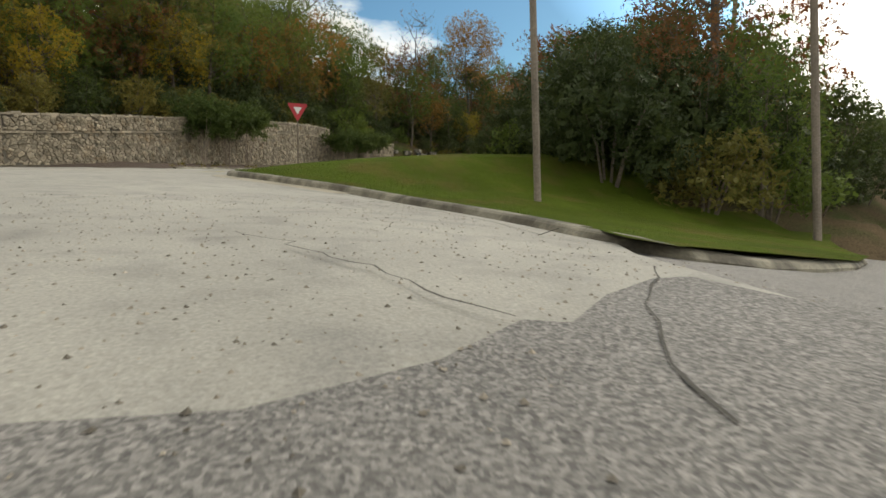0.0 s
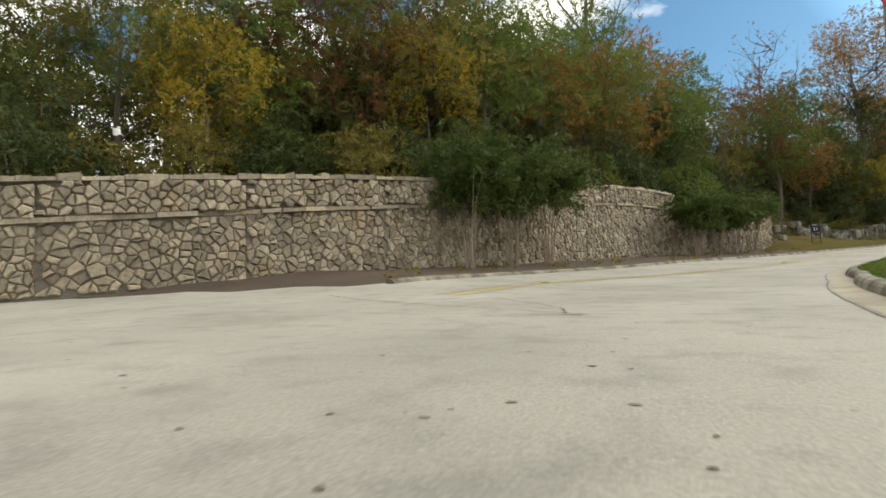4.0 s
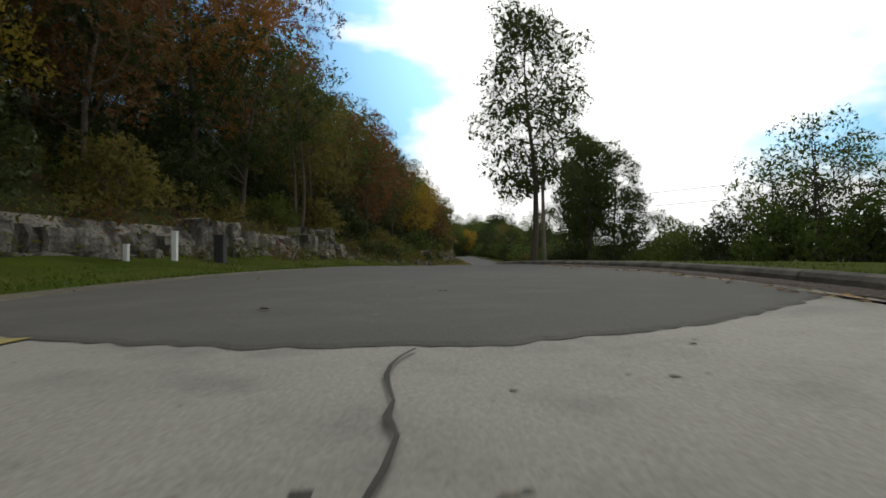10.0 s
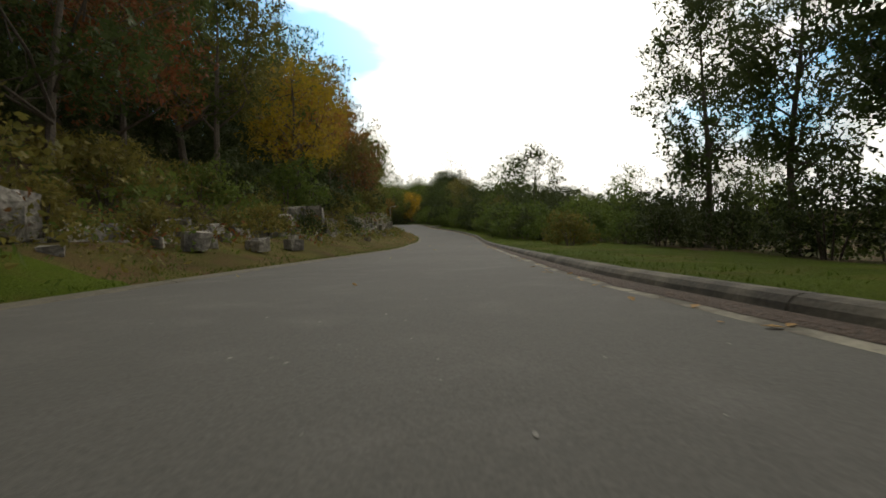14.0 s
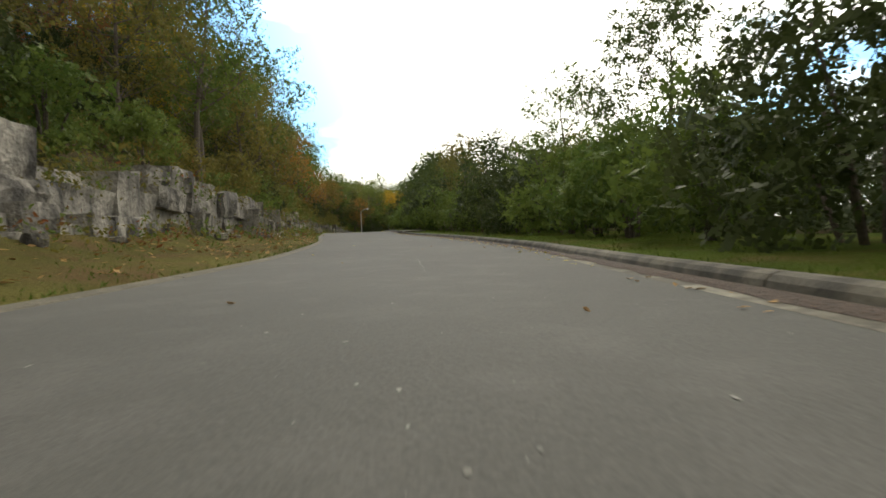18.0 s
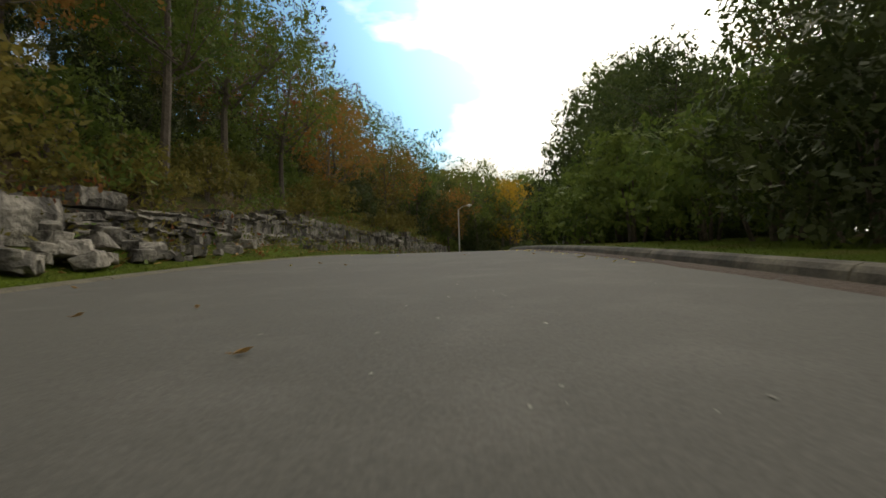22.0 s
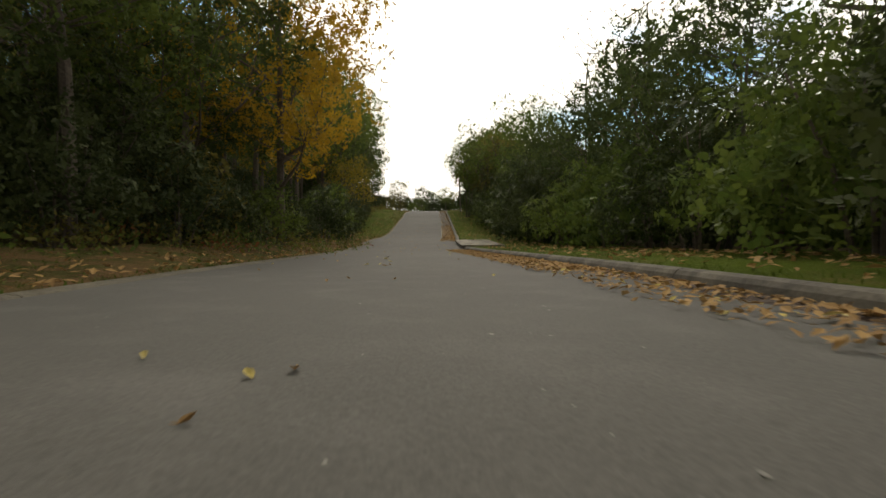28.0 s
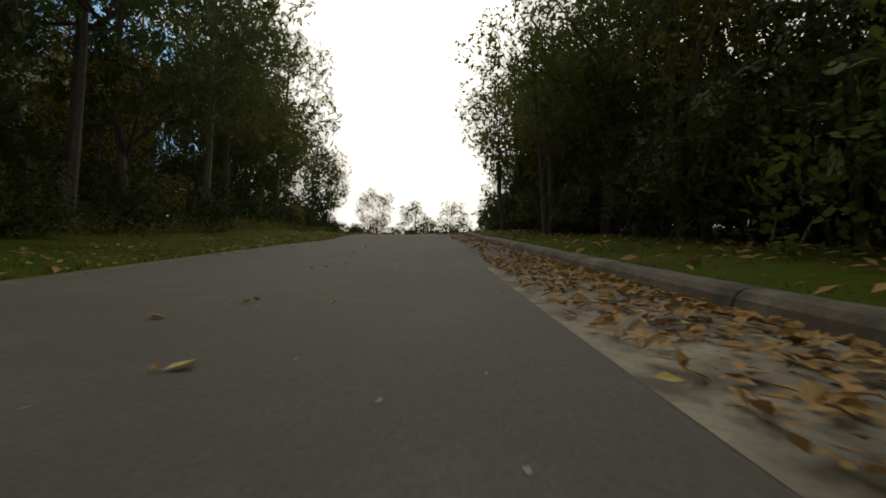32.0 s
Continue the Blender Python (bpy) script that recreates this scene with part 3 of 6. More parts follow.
for a, b, mat, label in ((57.5, 73.5, M_DRY, "sloping dry olive grass at the end of the stone wall"), (73.5, 107.5, M_GRASS, "mown green grass verge at the foot of the rock ledge"),
                         (107.5, 169.5, M_DRY, "dry brownish grass verge under the rock ledge"), (169.5, 231.5, M_GRASS, "mown green grass verge at the foot of the rock ledge"),
                         (231.5, 262.5, M_LEAFY, "leaf-strewn grass verge before dark woods"), (262.5, S_MAX - 2, M_GRASS, "green grass verge below dark woods")):
    tagged(smooth(part("verge_hillside", strip(a, b, left_row, left_height), mat)), label, "grass", kind="structure")
tagged(smooth(part("planting_bed", strip(27, 57.5, left_row, lambda s, r: left_height(s, r) - 0.3 * (1 - min(1.0, (s - 27) / 4.0))), M_SOIL)), "mulched planting bed along the stone wall", "soil", kind="structure")
RIGHT_SPREAD = np.array([0.12, 0.3, 0.8, 1.6, 2.6, 3.8, 5.2, 6.4])


def right_row(s):
    return kerb_right(s) + 0.12 + (RIGHT_SPREAD - 0.12) * interp2(s, [(3.05, 0.08), (3.5, 0.38), (4.0, 0.62), (4.7, 0.97), (5.4, 1.33), (6.6, 2.1), (50, 2.4), (62, 1.0), (400, 0.9)])


def right_height(s, r):
    h = relief(s, r)
    h[-1] -= 0.6 if s > 7 else 0.0
    h = h + np.where(r > kerb_right(s) + 0.6, 0.02 * np.sin(r * 2 + s * 1.1), 0.0)
    h[0] -= 0.04 if s > 4.5 else 0.0
    return h


tagged(smooth(part("verge_open_side", strip(3.05, S_MAX - 2, right_row, right_height), M_GRASS)), "mown green grass behind the kerb", "grass", kind="structure")

# kerb, cast in lengths with open joints
KERB = [(0.0, -0.1), (0.0, 0.0), (0.03, 0.085), (0.06, 0.118), (0.11, 0.132), (0.20, 0.128), (0.20, -0.1)]


def kerb_piece(s0, s1, side, edge, profile):
    vs, n = [], len(profile)
    ss = np.linspace(s0 + 0.008, s1 - 0.008, 6)
    for s in ss:
        vs += [at(s, float(edge(s)) + side * a, b * (float(kerb_rise(s)) if b > 0 else 1.0)) for a, b in profile]
    fs = [(i * n + k, i * n + k + 1, (i + 1) * n + k + 1, (i + 1) * n + k) for i in range(len(ss) - 1) for k in range(n - 1)]
    fs += [tuple(range(n)), tuple(range((len(ss) - 1) * n, len(ss) * n))]
    return vs, fs


INLETS = [(47.2, 50.6), (177.2, 180.6), (250.2, 255.6)]   # storm drains in the kerb
kerb = tagged(new("kerb_open_side"), "cast concrete kerb, stained dark", "kerb", kind="structure")
s = 3.7
while s < 330:
    e = s + 3.0
    for a, b in INLETS:
        if s < a < e:
            e = a
        if abs(s - a) < 0.01:
            e = b
    if not any(abs(s - a) < 0.01 for a, b in INLETS):
        part("kerb_length", kerb_piece(s, e, 1, kerb_right, KERB), M_KERB if s < 45 else M_KERB_OLD, kerb)
    s = e
LOW_KERB = [(0.0, -0.1), (0.0, 0.0), (-0.03, 0.05), (-0.12, 0.075), (-0.2, 0.07), (-0.2, -0.1)]
kerb2 = tagged(new("kerb_hillside"), "low concrete edging along the verge", "kerb", kind="structure")
s = 30.0
while s < 330:
    low = 1.25 if s < 72 else 0.5
    part("kerb_length", kerb_piece(s, s + 3.0, 1, edge_left, [(a, b * low if b > 0 else b) for a, b in LOW_KERB]), M_KERB if s < 72 else M_EDGE, kerb2)
    s += 3.0


# ---------------------------------------------------------------- trees
def crown_cloud(rng, clusters, count):
    """Leaf places spread in shells over the clusters (x, y, z, radius)."""
    c = np.array(clusters)
    w = c[:, 3] ** 2
    pick = rng.choice(len(c), size=count, p=w / w.sum())
    v = rng.normal(size=(count, 3))
    v /= np.linalg.norm(v, axis=1)[:, None]
    r = c[pick, 3] * (0.45 + 0.6 * rng.random(count) ** 0.6)
    return c[pick, :3] + v * r[:, None] * np.array([1, 1, 0.8])


def make_tree(name, seed, height, spread, start, leaves, size, leaf_mat, label, bark=None, trunk_r=None, stems=1, lean=0.03, boughs=9, clump=0.34):
    """A tree with a tapered trunk, forking limbs and a rounded crown of leaf clumps, standing at the origin."""
    rng = np.random.default_rng(seed)
    tree = thing(name, (0, 0, 0), label, "tree")
    tr = trunk_r or height * 0.013
    limbs, clusters = [], []
    for k in range(stems):
        off = Vector((rng.normal() * 0.3, rng.normal() * 0.3, 0)) if stems > 1 else Vector()
        top = off + Vector((rng.normal() * height * lean, rng.normal() * height * lean, height * (0.86 - 0.08 * k)))
        bend = Vector((rng.normal(), rng.normal(), 0)) * height * 0.018
        pts = [off + (top - off) * t + bend * math.sin(t * 5.5) for t in np.linspace(0, 1, 7)]
        pts[0].z -= 0.3
        thick = [tr * q / stems ** 0.5 for q in (1.35, 1.0, 0.88, 0.74, 0.56, 0.36, 0.14)]
        limbs.append(tube(pts, thick, 7))
        mid_z, half = height * (start + 1.0) / 2, height * (1.0 - start) / 2
        mains = []
        n = int(boughs * 2.4 / stems) + 3
        for i in range(n):
            up = -0.75 + 1.7 * (i + rng.random()) / n
            w = 2.4 * i + rng.random() * 0.9 + k * 2.0
            flat = math.sqrt(max(0.0, 1 - min(1.0, abs(up)) ** 2.2))
            r = spread * flat * (0.45 + 0.55 * rng.random()) * (1.0 if up > -0.3 else 0.8)
            end = off + Vector((math.cos(w) * r, math.sin(w) * r, mid_z + half * min(up, 0.95) * (0.85 + 0.2 * rng.random())))
            if i % 3 == 0 or not mains:
                t = min(0.9, max(start * 0.75, (end.z - 0.75 * r) / height)) / 0.86
                base = off + (top - off) * t
                mains.append((base, end))
                r0 = tr * max(0.22, 0.62 - 0.45 * t)
            else:
                a, b = min(mains, key=lambda q: ((q[0] * 0.45 + q[1] * 0.55) - end).length)
                base = a * 0.45 + b * 0.55 - Vector((0, 0, 0.03 * height * 0.3))
                r0 = tr * 0.22
            mid = base.lerp(end, 0.55) + Vector((rng.normal() * 0.06, rng.normal() * 0.06, -0.05)) * r
            limbs.append(tube([base, mid, end], [r0, r0 * 0.65, r0 * 0.2], 5))
            for q in range(2):
                twig = end + Vector((rng.normal(), rng.normal(), 0.5 + rng.random())) * spread * 0.2
                limbs.append(tube([mid.lerp(end, 0.6), twig], [r0 * 0.35, r0 * 0.1], 4))
            clusters.append((*end, spread * clump * (0.65 + 0.6 * rng.random())))
        clusters.append((*top, spread * clump))
    part("trunk", joined(limbs), bark or M_BARK, tree)
    pts = crown_cloud(rng, clusters, leaves)
    pts += rng.normal(size=pts.shape) * spread * 0.035
    pts[:, 2] = np.maximum(pts[:, 2], height * start * 0.55)
    part("crown", quads_mesh(pts, size * (0.6 + 0.8 * rng.random(leaves)), rng), leaf_mat, tree)
    return tree


def make_shrub(name, seed, height, spread, leaves, size, leaf_mat, label, bark=None):
    """A shrub: several stems from the ground and leaf clumps down to the soil."""
    rng = np.random.default_rng(seed)
    shrub = thing(name, (0, 0, 0), label, "shrub")
    stems, clusters = [], []
    for k in range(6):
        w = rng.random() * 6.28
        end = Vector((math.cos(w) * spread * 0.6 * rng.random(), math.sin(w) * spread * 0.6 * rng.random(), height * (0.5 + 0.4 * rng.random())))
        stems.append(tube([Vector((end.x * 0.2, end.y * 0.2, -0.2)), end * 0.5, end], [0.035, 0.025, 0.01], 5))
        clusters.append((end.x, end.y, end.z, spread * 0.42))
        clusters.append((math.cos(w) * spread * 0.65, math.sin(w) * spread * 0.65, height * (0.22 + 0.2 * rng.random()), spread * 0.42))
    clusters.append((0, 0, height * 0.45, spread * 0.6))
    part("woody_base", joined(stems), bark or M_BARK, shrub)
    pts = crown_cloud(rng, clusters, leaves)
    pts[:, 2] = np.abs(pts[:, 2] - 0.05) + 0.05
    part("foliage", quads_mesh(pts, size * (0.6 + 0.8 * rng.random(leaves)), rng), leaf_mat, shrub)
    return shrub


TREES = {
    "green": make_tree("broadleaf_tree", 11, 12.0, 4.0, 0.26, 2500, 0.34, L_GREEN, "tall broadleaf tree with green leaves on the wooded slope"),
    "olive": make_tree("broadleaf_tree", 12, 11.0, 4.0, 0.24, 2500, 0.34, L_OLIVE, "broadleaf tree turning olive and brown on the wooded slope"),
    "dark": make_tree("broadleaf_tree", 13, 10.0, 3.8, 0.14, 2600, 0.36, L_DARK, "dense dark green tree in the roadside woods"),
    "yellow": make_tree("broadleaf_tree", 14, 8.0, 3.0, 0.22, 2400, 0.27, L_YELLOW, "small tree with yellow autumn leaves"),
    "orange": make_tree("broadleaf_tree", 15, 9.0, 3.3, 0.26, 2500, 0.28, L_ORANGE, "tree with orange autumn leaves"),
    "red": make_tree("broadleaf_tree", 16, 9.0, 3.3, 0.22, 2400, 0.28, L_RED, "tree with red-brown autumn leaves"),
    "narrow": make_tree("tall_roadside_tree", 31, 13.5, 2.9, 0.16, 8500, 0.24, L_DARK, "tall narrow roadside tree, dark against the sky", trunk_r=0.15, boughs=18, lean=0.01, clump=0.33),
    "slim": make_tree("slender_tree", 17, 11.0, 2.9, 0.42, 1700, 0.24, L_GREEN, "slender forked tree with thin green leaves against the sky", boughs=10, stems=2, clump=0.30),
    "gold": make_tree("broadleaf_tree", 24, 8.5, 3.2, 0.16, 3400, 0.26, L_GOLD, "tree with bright golden autumn leaves over the road"),
    "tall_orange": make_tree("tall_oak_tree", 19, 18.5, 5.2, 0.50, 5200, 0.30, L_TAN, "tall tree with a broad tan and orange crown", boughs=13, clump=0.30),
    "bare": make_tree("bare_tree", 18, 11.0, 2.6, 0.35, 160, 0.2, L_RED, "nearly bare tree with fine grey branches", boughs=16),
    "bush": make_shrub("undergrowth_shrub", 21, 2.6, 1.8, 1150, 0.23, L_UNDER, "undergrowth shrub at the edge of the woods, leaf colour darkened for shade"),
    "bush_green": make_shrub("undergrowth_shrub", 22, 2.2, 1.6, 1050, 0.21, L_GREEN, "green undergrowth shrub at the edge of the woods"),
    "bush_olive": make_shrub("undergrowth_shrub", 23, 1.8, 1.5, 1000, 0.20, L_OLIVE, "olive undergrowth shrub above the rock ledge"),
}
USED = set()
LODGE, LODGE_FRONT = Vector((-30.9, 21.1)), Vector((-16.0, 15.0))


def in_clearing(x, y):
    """The open ground round the gate lodge and before it."""
    v, w = LODGE_FRONT - LODGE, Vector((x, y)) - LODGE
    t = max(0.0, min(1.0, w.dot(v) / v.length_squared))
    return (w - v * t).length < 3.6




def plant(kind, s, d, scale=1.0, turn=None, sink=0.1, place=None, tall=1.0):
    p = place or on_ground(s, d)
    if not kind.startswith("bush") and in_clearing(p[0], p[1]):
        return None
    turn = random.random() * 6.28 if turn is None else turn
    m = Matrix.Translation((p[0], p[1], p[2] - sink)) @ Matrix.Rotation(turn, 4, "Z") @ Matrix.Diagonal((scale, scale, scale * tall, 1))
    proto = TREES[kind]
    if kind not in USED:
        USED.add(kind)
        proto.matrix_basis = m
        return proto
    return copy_thing(proto, m)


def weighted(rng, table):
    ks = list(table)
    w = np.array([table[k] for k in ks], float)
    return ks[rng.choice(len(ks), p=w / w.sum())]


FAR = {"green": [], "olive": [], "dark": []}


def far_tree(g, s, d, height, spread):
    """A tree deep in the woods: trunk and leaf clumps, gathered into the far woods."""
    p = np.array(on_ground(s, d))
    if in_clearing(p[0], p[1]):
        return
    n = 8
    c = np.stack([g.normal(size=n) * spread * 0.5, g.normal(size=n) * spread * 0.5, height * (0.18 + 0.72 * (np.arange(n) + g.random(n)) / n), spread * (0.34 + 0.25 * g.random(n))], 1)
    q = crown_cloud(g, c, 640) + p
    hue = ("green", "olive", "dark")[g.choice(3, p=(0.35, 0.4, 0.25))]
    FAR[hue].append((q, 0.46 * (0.6 + 0.8 * g.random(640)), p, height))


rng = np.random.default_rng(5)
# the wooded hill on the left hand of the road
s = -8.0
while s < 320:
    T = float(toe(s))
    mix = {"green": 3, "olive": 4, "dark": 1.5, "yellow": 1.0, "orange": 1.0, "red": 1.0}
    if 70 < s < 120:
        mix = {"green": 1.5, "olive": 3, "dark": 2.5, "yellow": 1, "orange": 2, "red": 2.5}
    if s > 225:
        mix = {"green": 5, "dark": 2.5, "olive": 3, "yellow": 0.8}
    tall_left = float(interp2(s, [(168, 1.0), (184, 0.95), (205, 0.95), (216, 0.9), (226, 0.82), (240, 0.85), (250, 0.95), (262, 1.0)]))
    for row, (a, b) in enumerate(((1.8, 4.0), (5.0, 9.0), (11.0, 17.0), (19, 27))):
        if s < 22 and row < 1:
            continue
        d = T - a - (b - a) * rng.random() - (2.0 if s < 62 and row == 0 else 0)
        if 275 < s < 297 and row in (1, 2):
            continue
        if row > 1 and not (s < 60 and row == 2):
            far_tree(rng, s + rng.normal() * 0.8, d, (10 + 4 * rng.random()) * tall_left, 3.6)
            continue
        back = 1.2 if s > 250 and row == 0 else 0.0
        plant(weighted(rng, mix), s + rng.normal() * 0.8, d - back, ((0.62 if row == 0 else 0.85) + 0.35 * rng.random()) * (1.0 if s < 60 else tall_left), tall=1.25 if s > 262 else 1.0)
    s += (4.2 if s > 20 else 6.0) + 1.2 * rng.random()
for k in range(150):
    s = -6 + 70 * rng.random()
    far_tree(rng, s, float(toe(s)) - 6 - 22 * rng.random(), 8.0 + 4 * rng.random(), 3.4)
s = 12.0
while s < 64:
    plant(weighted(rng, {"bush": 3, "bush_green": 2, "bush_olive": 3}), s, float(toe(s)) - 2.6 - 1.8 * rng.random(), 1.0 + 0.5 * rng.random())
    s += 1.6
s = 24.0
while s < 320:
    plant(weighted(rng, {"bush": 3, "bush_green": 2, "bush_olive": 3}), s, float(toe(s)) - 1.5 - 1.0 * rng.random() - (0.8 if s < 62 else 0), 0.55 + 0.5 * rng.random())
    if s < 64:
        plant(weighted(rng, {"bush": 4, "bush_green": 1, "bush_olive": 2}), s + 1, float(toe(s)) - 3.2 - 1.5 * rng.random(), 0.9 + 0.5 * rng.random())
    s += 3.4 + rng.random()
plant("tall_orange", 0, 0, 1.0, turn=0.4, place=(3.4, 81.7, 5.4))
plant("bare", 0, 0, 1.75, turn=1.0, place=(-4.5, 84.0, 6.5))
plant("olive", 0, 0, 1.5, turn=2.0, place=(-21.0, 39.0, 2.6))
plant("green", 0, 0, 1.35, turn=0.5, place=(-24.5, 36.0, 2.6))
for s, d, k, q in ((89, -9, "orange", 1.1), (60, -22, "bare", 1.3), (104, -6.2, "red", 0.75), (92, -6.4, "slim", 0.7),
                   (188, -7, "orange", 0.8), (234, -7.5, "orange", 0.75), (247.2, -4.7, "gold", 1.15), (271, -6.4, "yellow", 0.7), (80, -9.5, "yellow", 0.75), (38, -13.5, "yellow", 1.0),
                   (46, -14, "orange", 0.9), (147, -8, "red", 0.6), (240, -6.5, "green", 0.95), (246, -7, "dark", 0.9), (228, -8.5, "green", 0.9)):
    plant(k, s, d, q)
# the grove behind the grass bank at the junction
for k in range(30):
    s = 8 + 30 * rng.random()
    plant(weighted(rng, {"dark": 4, "green": 2, "olive": 2, "red": 0.6, "yellow": 0.4}), s, 13.5 + 9 * rng.random(), (0.36 if s < 15 else 0.46) + 0.15 * rng.random())
for k in range(20):
    plant(weighted(rng, {"bush": 3, "bush_green": 2, "bush_olive": 1}), 8 + 30 * rng.random(), 11.8 + 1.5 * rng.random(), 0.9 + 0.4 * rng.random())
for s, d, k, q in ((7.5, 13.0, "green", 0.4), (8.5, 16.0, "dark", 0.4), (8.2, 20.0, "dark", 0.34), (8.8, 24.0, "dark", 0.28), (9.0, 28.5, "dark", 0.24), (10.5, 13.5, "red", 0.5), (9.2, 33.0, "dark", 0.22), (7.6, 10.8, "bush_olive", 1.0), (7.6, 13.6, "bush_green", 1.0),
                   (7.8, 16.8, "bush", 0.9), (8.0, 21.0, "bush", 0.9), (9.0, 9.5, "bush", 1.1), (11.0, 9.8, "bush", 1.2), (12, 14.5, "bare", 0.62), (14, 15.5, "slim", 0.75), (13.0, 10.5, "bush", 1.2)):
    plant(k, s, d, q)
# single trees on the open side
plant("narrow", 92.9, 3.3, 0.82, turn=1.0)
for s, d, q in ((108.5, 8.3, 0.86), (112.0, 8.6, 0.95), (111.2, 10.5, 0.85), (116.5, 9.0, 0.8), (120.5, 8.4, 0.85), (100.5, 9.5, 0.42)):
    plant("narrow", s, d, q)
for s, d, k, q in ((66, 15, "slim", 0.7), (70, 13, "slim", 0.85), (75, 16, "slim", 0.75), (79, 12.5, "slim", 0.8), (84, 15, "slim", 0.7), (88, 13, "slim", 0.6), (93, 14, "slim", 0.55),
                   (62, 17, "slim", 0.9), (68, 11, "slim", 0.85), (73, 11.5, "slim", 0.95), (77, 10.5, "slim", 0.8), (81, 11, "olive", 0.42), (86, 10.5, "slim", 0.6), (90, 11.5, "green", 0.4), (122, 4.2, "bush_olive", 0.7), (124, 4.6, "bush_green", 0.6), (58, 20, "dark", 0.8), (128, 11, "slim", 0.6), (134, 10, "slim", 0.6), (131, 15, "slim", 0.55), (160, 10.5, "dark", 0.95), (138, 20, "dark", 0.7)):
    plant(k, s, d, q)
for s, d, k, q in ((211.5, 9.2, "dark", 1.05), (214.5, 8.6, "green", 1.0), (217.0, 9.4, "dark", 1.1), (220.0, 8.4, "dark", 0.95), (222.5, 9.6, "green", 1.05), (225.5, 8.0, "dark", 0.95), (213.0, 11.5, "dark", 1.1), (228.5, 7.0, "slim", 1.0)):
    plant(k, s, d, q)
for s in np.arange(262, 304, 3.6):
    plant(weighted(rng, {"green": 1, "slim": 4, "olive": 1}), s + rng.normal() * 0.6, float(kerb_right(s)) + 4.6 + 1.6 * rng.random(), 0.72 + 0.25 * rng.random())
for s, d, k, q in ((284, 3.2, "slim", 1.0), (292, 3.0, "slim", 0.95), (277, 4.4, "slim", 0.95), (282, 4.4, "green", 0.85), (286, 4.3, "slim", 0.9), (290, 4.9, "olive", 0.8), (296, 4.4, "green", 0.8), (302, 4.8, "slim", 0.8)):
    plant(k, s, d, q)
for s, d, k, q in ((273, -8.6, "green", 1.1), (277, -9.5, "dark", 1.15), (281, -8.8, "green", 1.15), (285, -9.4, "dark", 1.1), (289, -8.8, "green", 1.05), (293, -9.4, "olive", 1.0), (298, -8.8, "green", 0.95)):
    plant(k, s, d, q, tall=1.15)
for s in np.arange(268, 318, 3.0):
    far_tree(rng, s, -34 - 6 * rng.random(), 14 + 4 * rng.random(), 4.2)
    far_tree(rng, s, -42 - 6 * rng.random(), 15 + 4 * rng.random(), 4.2)
# the woods on the right hand
s = 142.0
while s < 320:
    R = float(kerb_right(s))
    grown = float(interp2(s, [(142, 0.21), (152, 0.24), (159, 0.44), (163, 0.5), (170, 0.72), (180, 0.89), (200, 0.83), (210, 0.82), (216, 0.93), (223, 0.85), (233, 0.8), (242, 0.95), (246, 0.9), (251, 0.8), (282, 0.78), (292, 0.95), (400, 1.0)]))
    back = float(interp2(s, [(206, -0.8), (210, 2.2), (224, 2.2), (228, 0.0), (400, 0.0)]))
    for row, (a, b) in enumerate(((4.6, 6.0), (7.5, 10.0), (12.0, 17.0))):
        if row == 2:
            far_tree(rng, s + rng.normal() * 0.8, R + a + (b - a) * rng.random(), (6 + 3 * rng.random()) * grown, 2.6)
            if s < 180 or s > 238:
                continue
            far_tree(rng, s + 2.2, R + 9 + 4 * rng.random(), (4.5 + 2 * rng.random()) * grown, 2.6)
            continue
        k = weighted(rng, {"dark": 4, "green": 3, "slim": 6, "olive": 1} if s > 180 else {"dark": 2, "green": 2, "slim": 6, "olive": 1} if s > 152 else {"dark": 4, "green": 3, "slim": 3, "olive": 1})
        plant(k, s + rng.normal() * 0.8, R + a + back + (b - a) * rng.random(), ((0.66 if row == 0 else 0.8) + 0.35 * rng.random()) * grown)
    s += 4.2 + 1.2 * rng.random()
s = 58.0
while s < 320:
    R = float(kerb_right(s))
    a = interp2(s, [(58, 12), (75, 8.0), (100, 7.5), (122, 4.6), (136, 2.5), (147, 2.2), (207, 2.3), (211, 5.6), (224, 5.6), (229, 2.6), (245, 3.4), (400, 3.7)])
    small = interp2(s, [(58, 0.85), (90, 0.85), (105, 0.6), (128, 0.75), (145, 1.05), (175, 1.2), (400, 1.25)])
    plant(weighted(rng, {"bush": 4, "bush_green": 3}), s, R + a + 0.7 * rng.random(), small * (0.85 + 0.4 * rng.random()))
    if s < 142:
        plant(weighted(rng, {"bush": 5, "bush_green": 2}), s + 1, R + a + 2.0 + rng.random(), small * (1.15 + 0.5 * rng.random()))
    s += (2.9 if s < 130 else 2.1) + 0.8 * rng.random()
for d in np.arange(-15, 15, 1.7):
    plant(weighted(rng, {"bush": 2, "bush_green": 3, "bush_olive": 1}), S_MAX - 4 - 5 * rng.random(), d, 0.9 + 0.8 * rng.random())
    plant(weighted(rng, {"green": 3, "olive": 2, "slim": 3, "dark": 1}), S_MAX - 3 - 3 * rng.random(), d + rng.normal(), 0.28 + 0.22 * rng.random())
for s in np.arange(239, 272, 2.2):
    plant(weighted(rng, {"bush": 4, "bush_green": 1}), s, float(toe(s)) - 0.5 - 0.6 * rng.random(), (0.35 if 243 < s < 252 else 0.6) + 0.4 * rng.random())
for s, d, q in ((238, 9.0, 0.95), (243, 10.5, 0.8), (253, 9.5, 0.62), (262, 9.0, 0.62)):
    plant("bare", s, d, q)
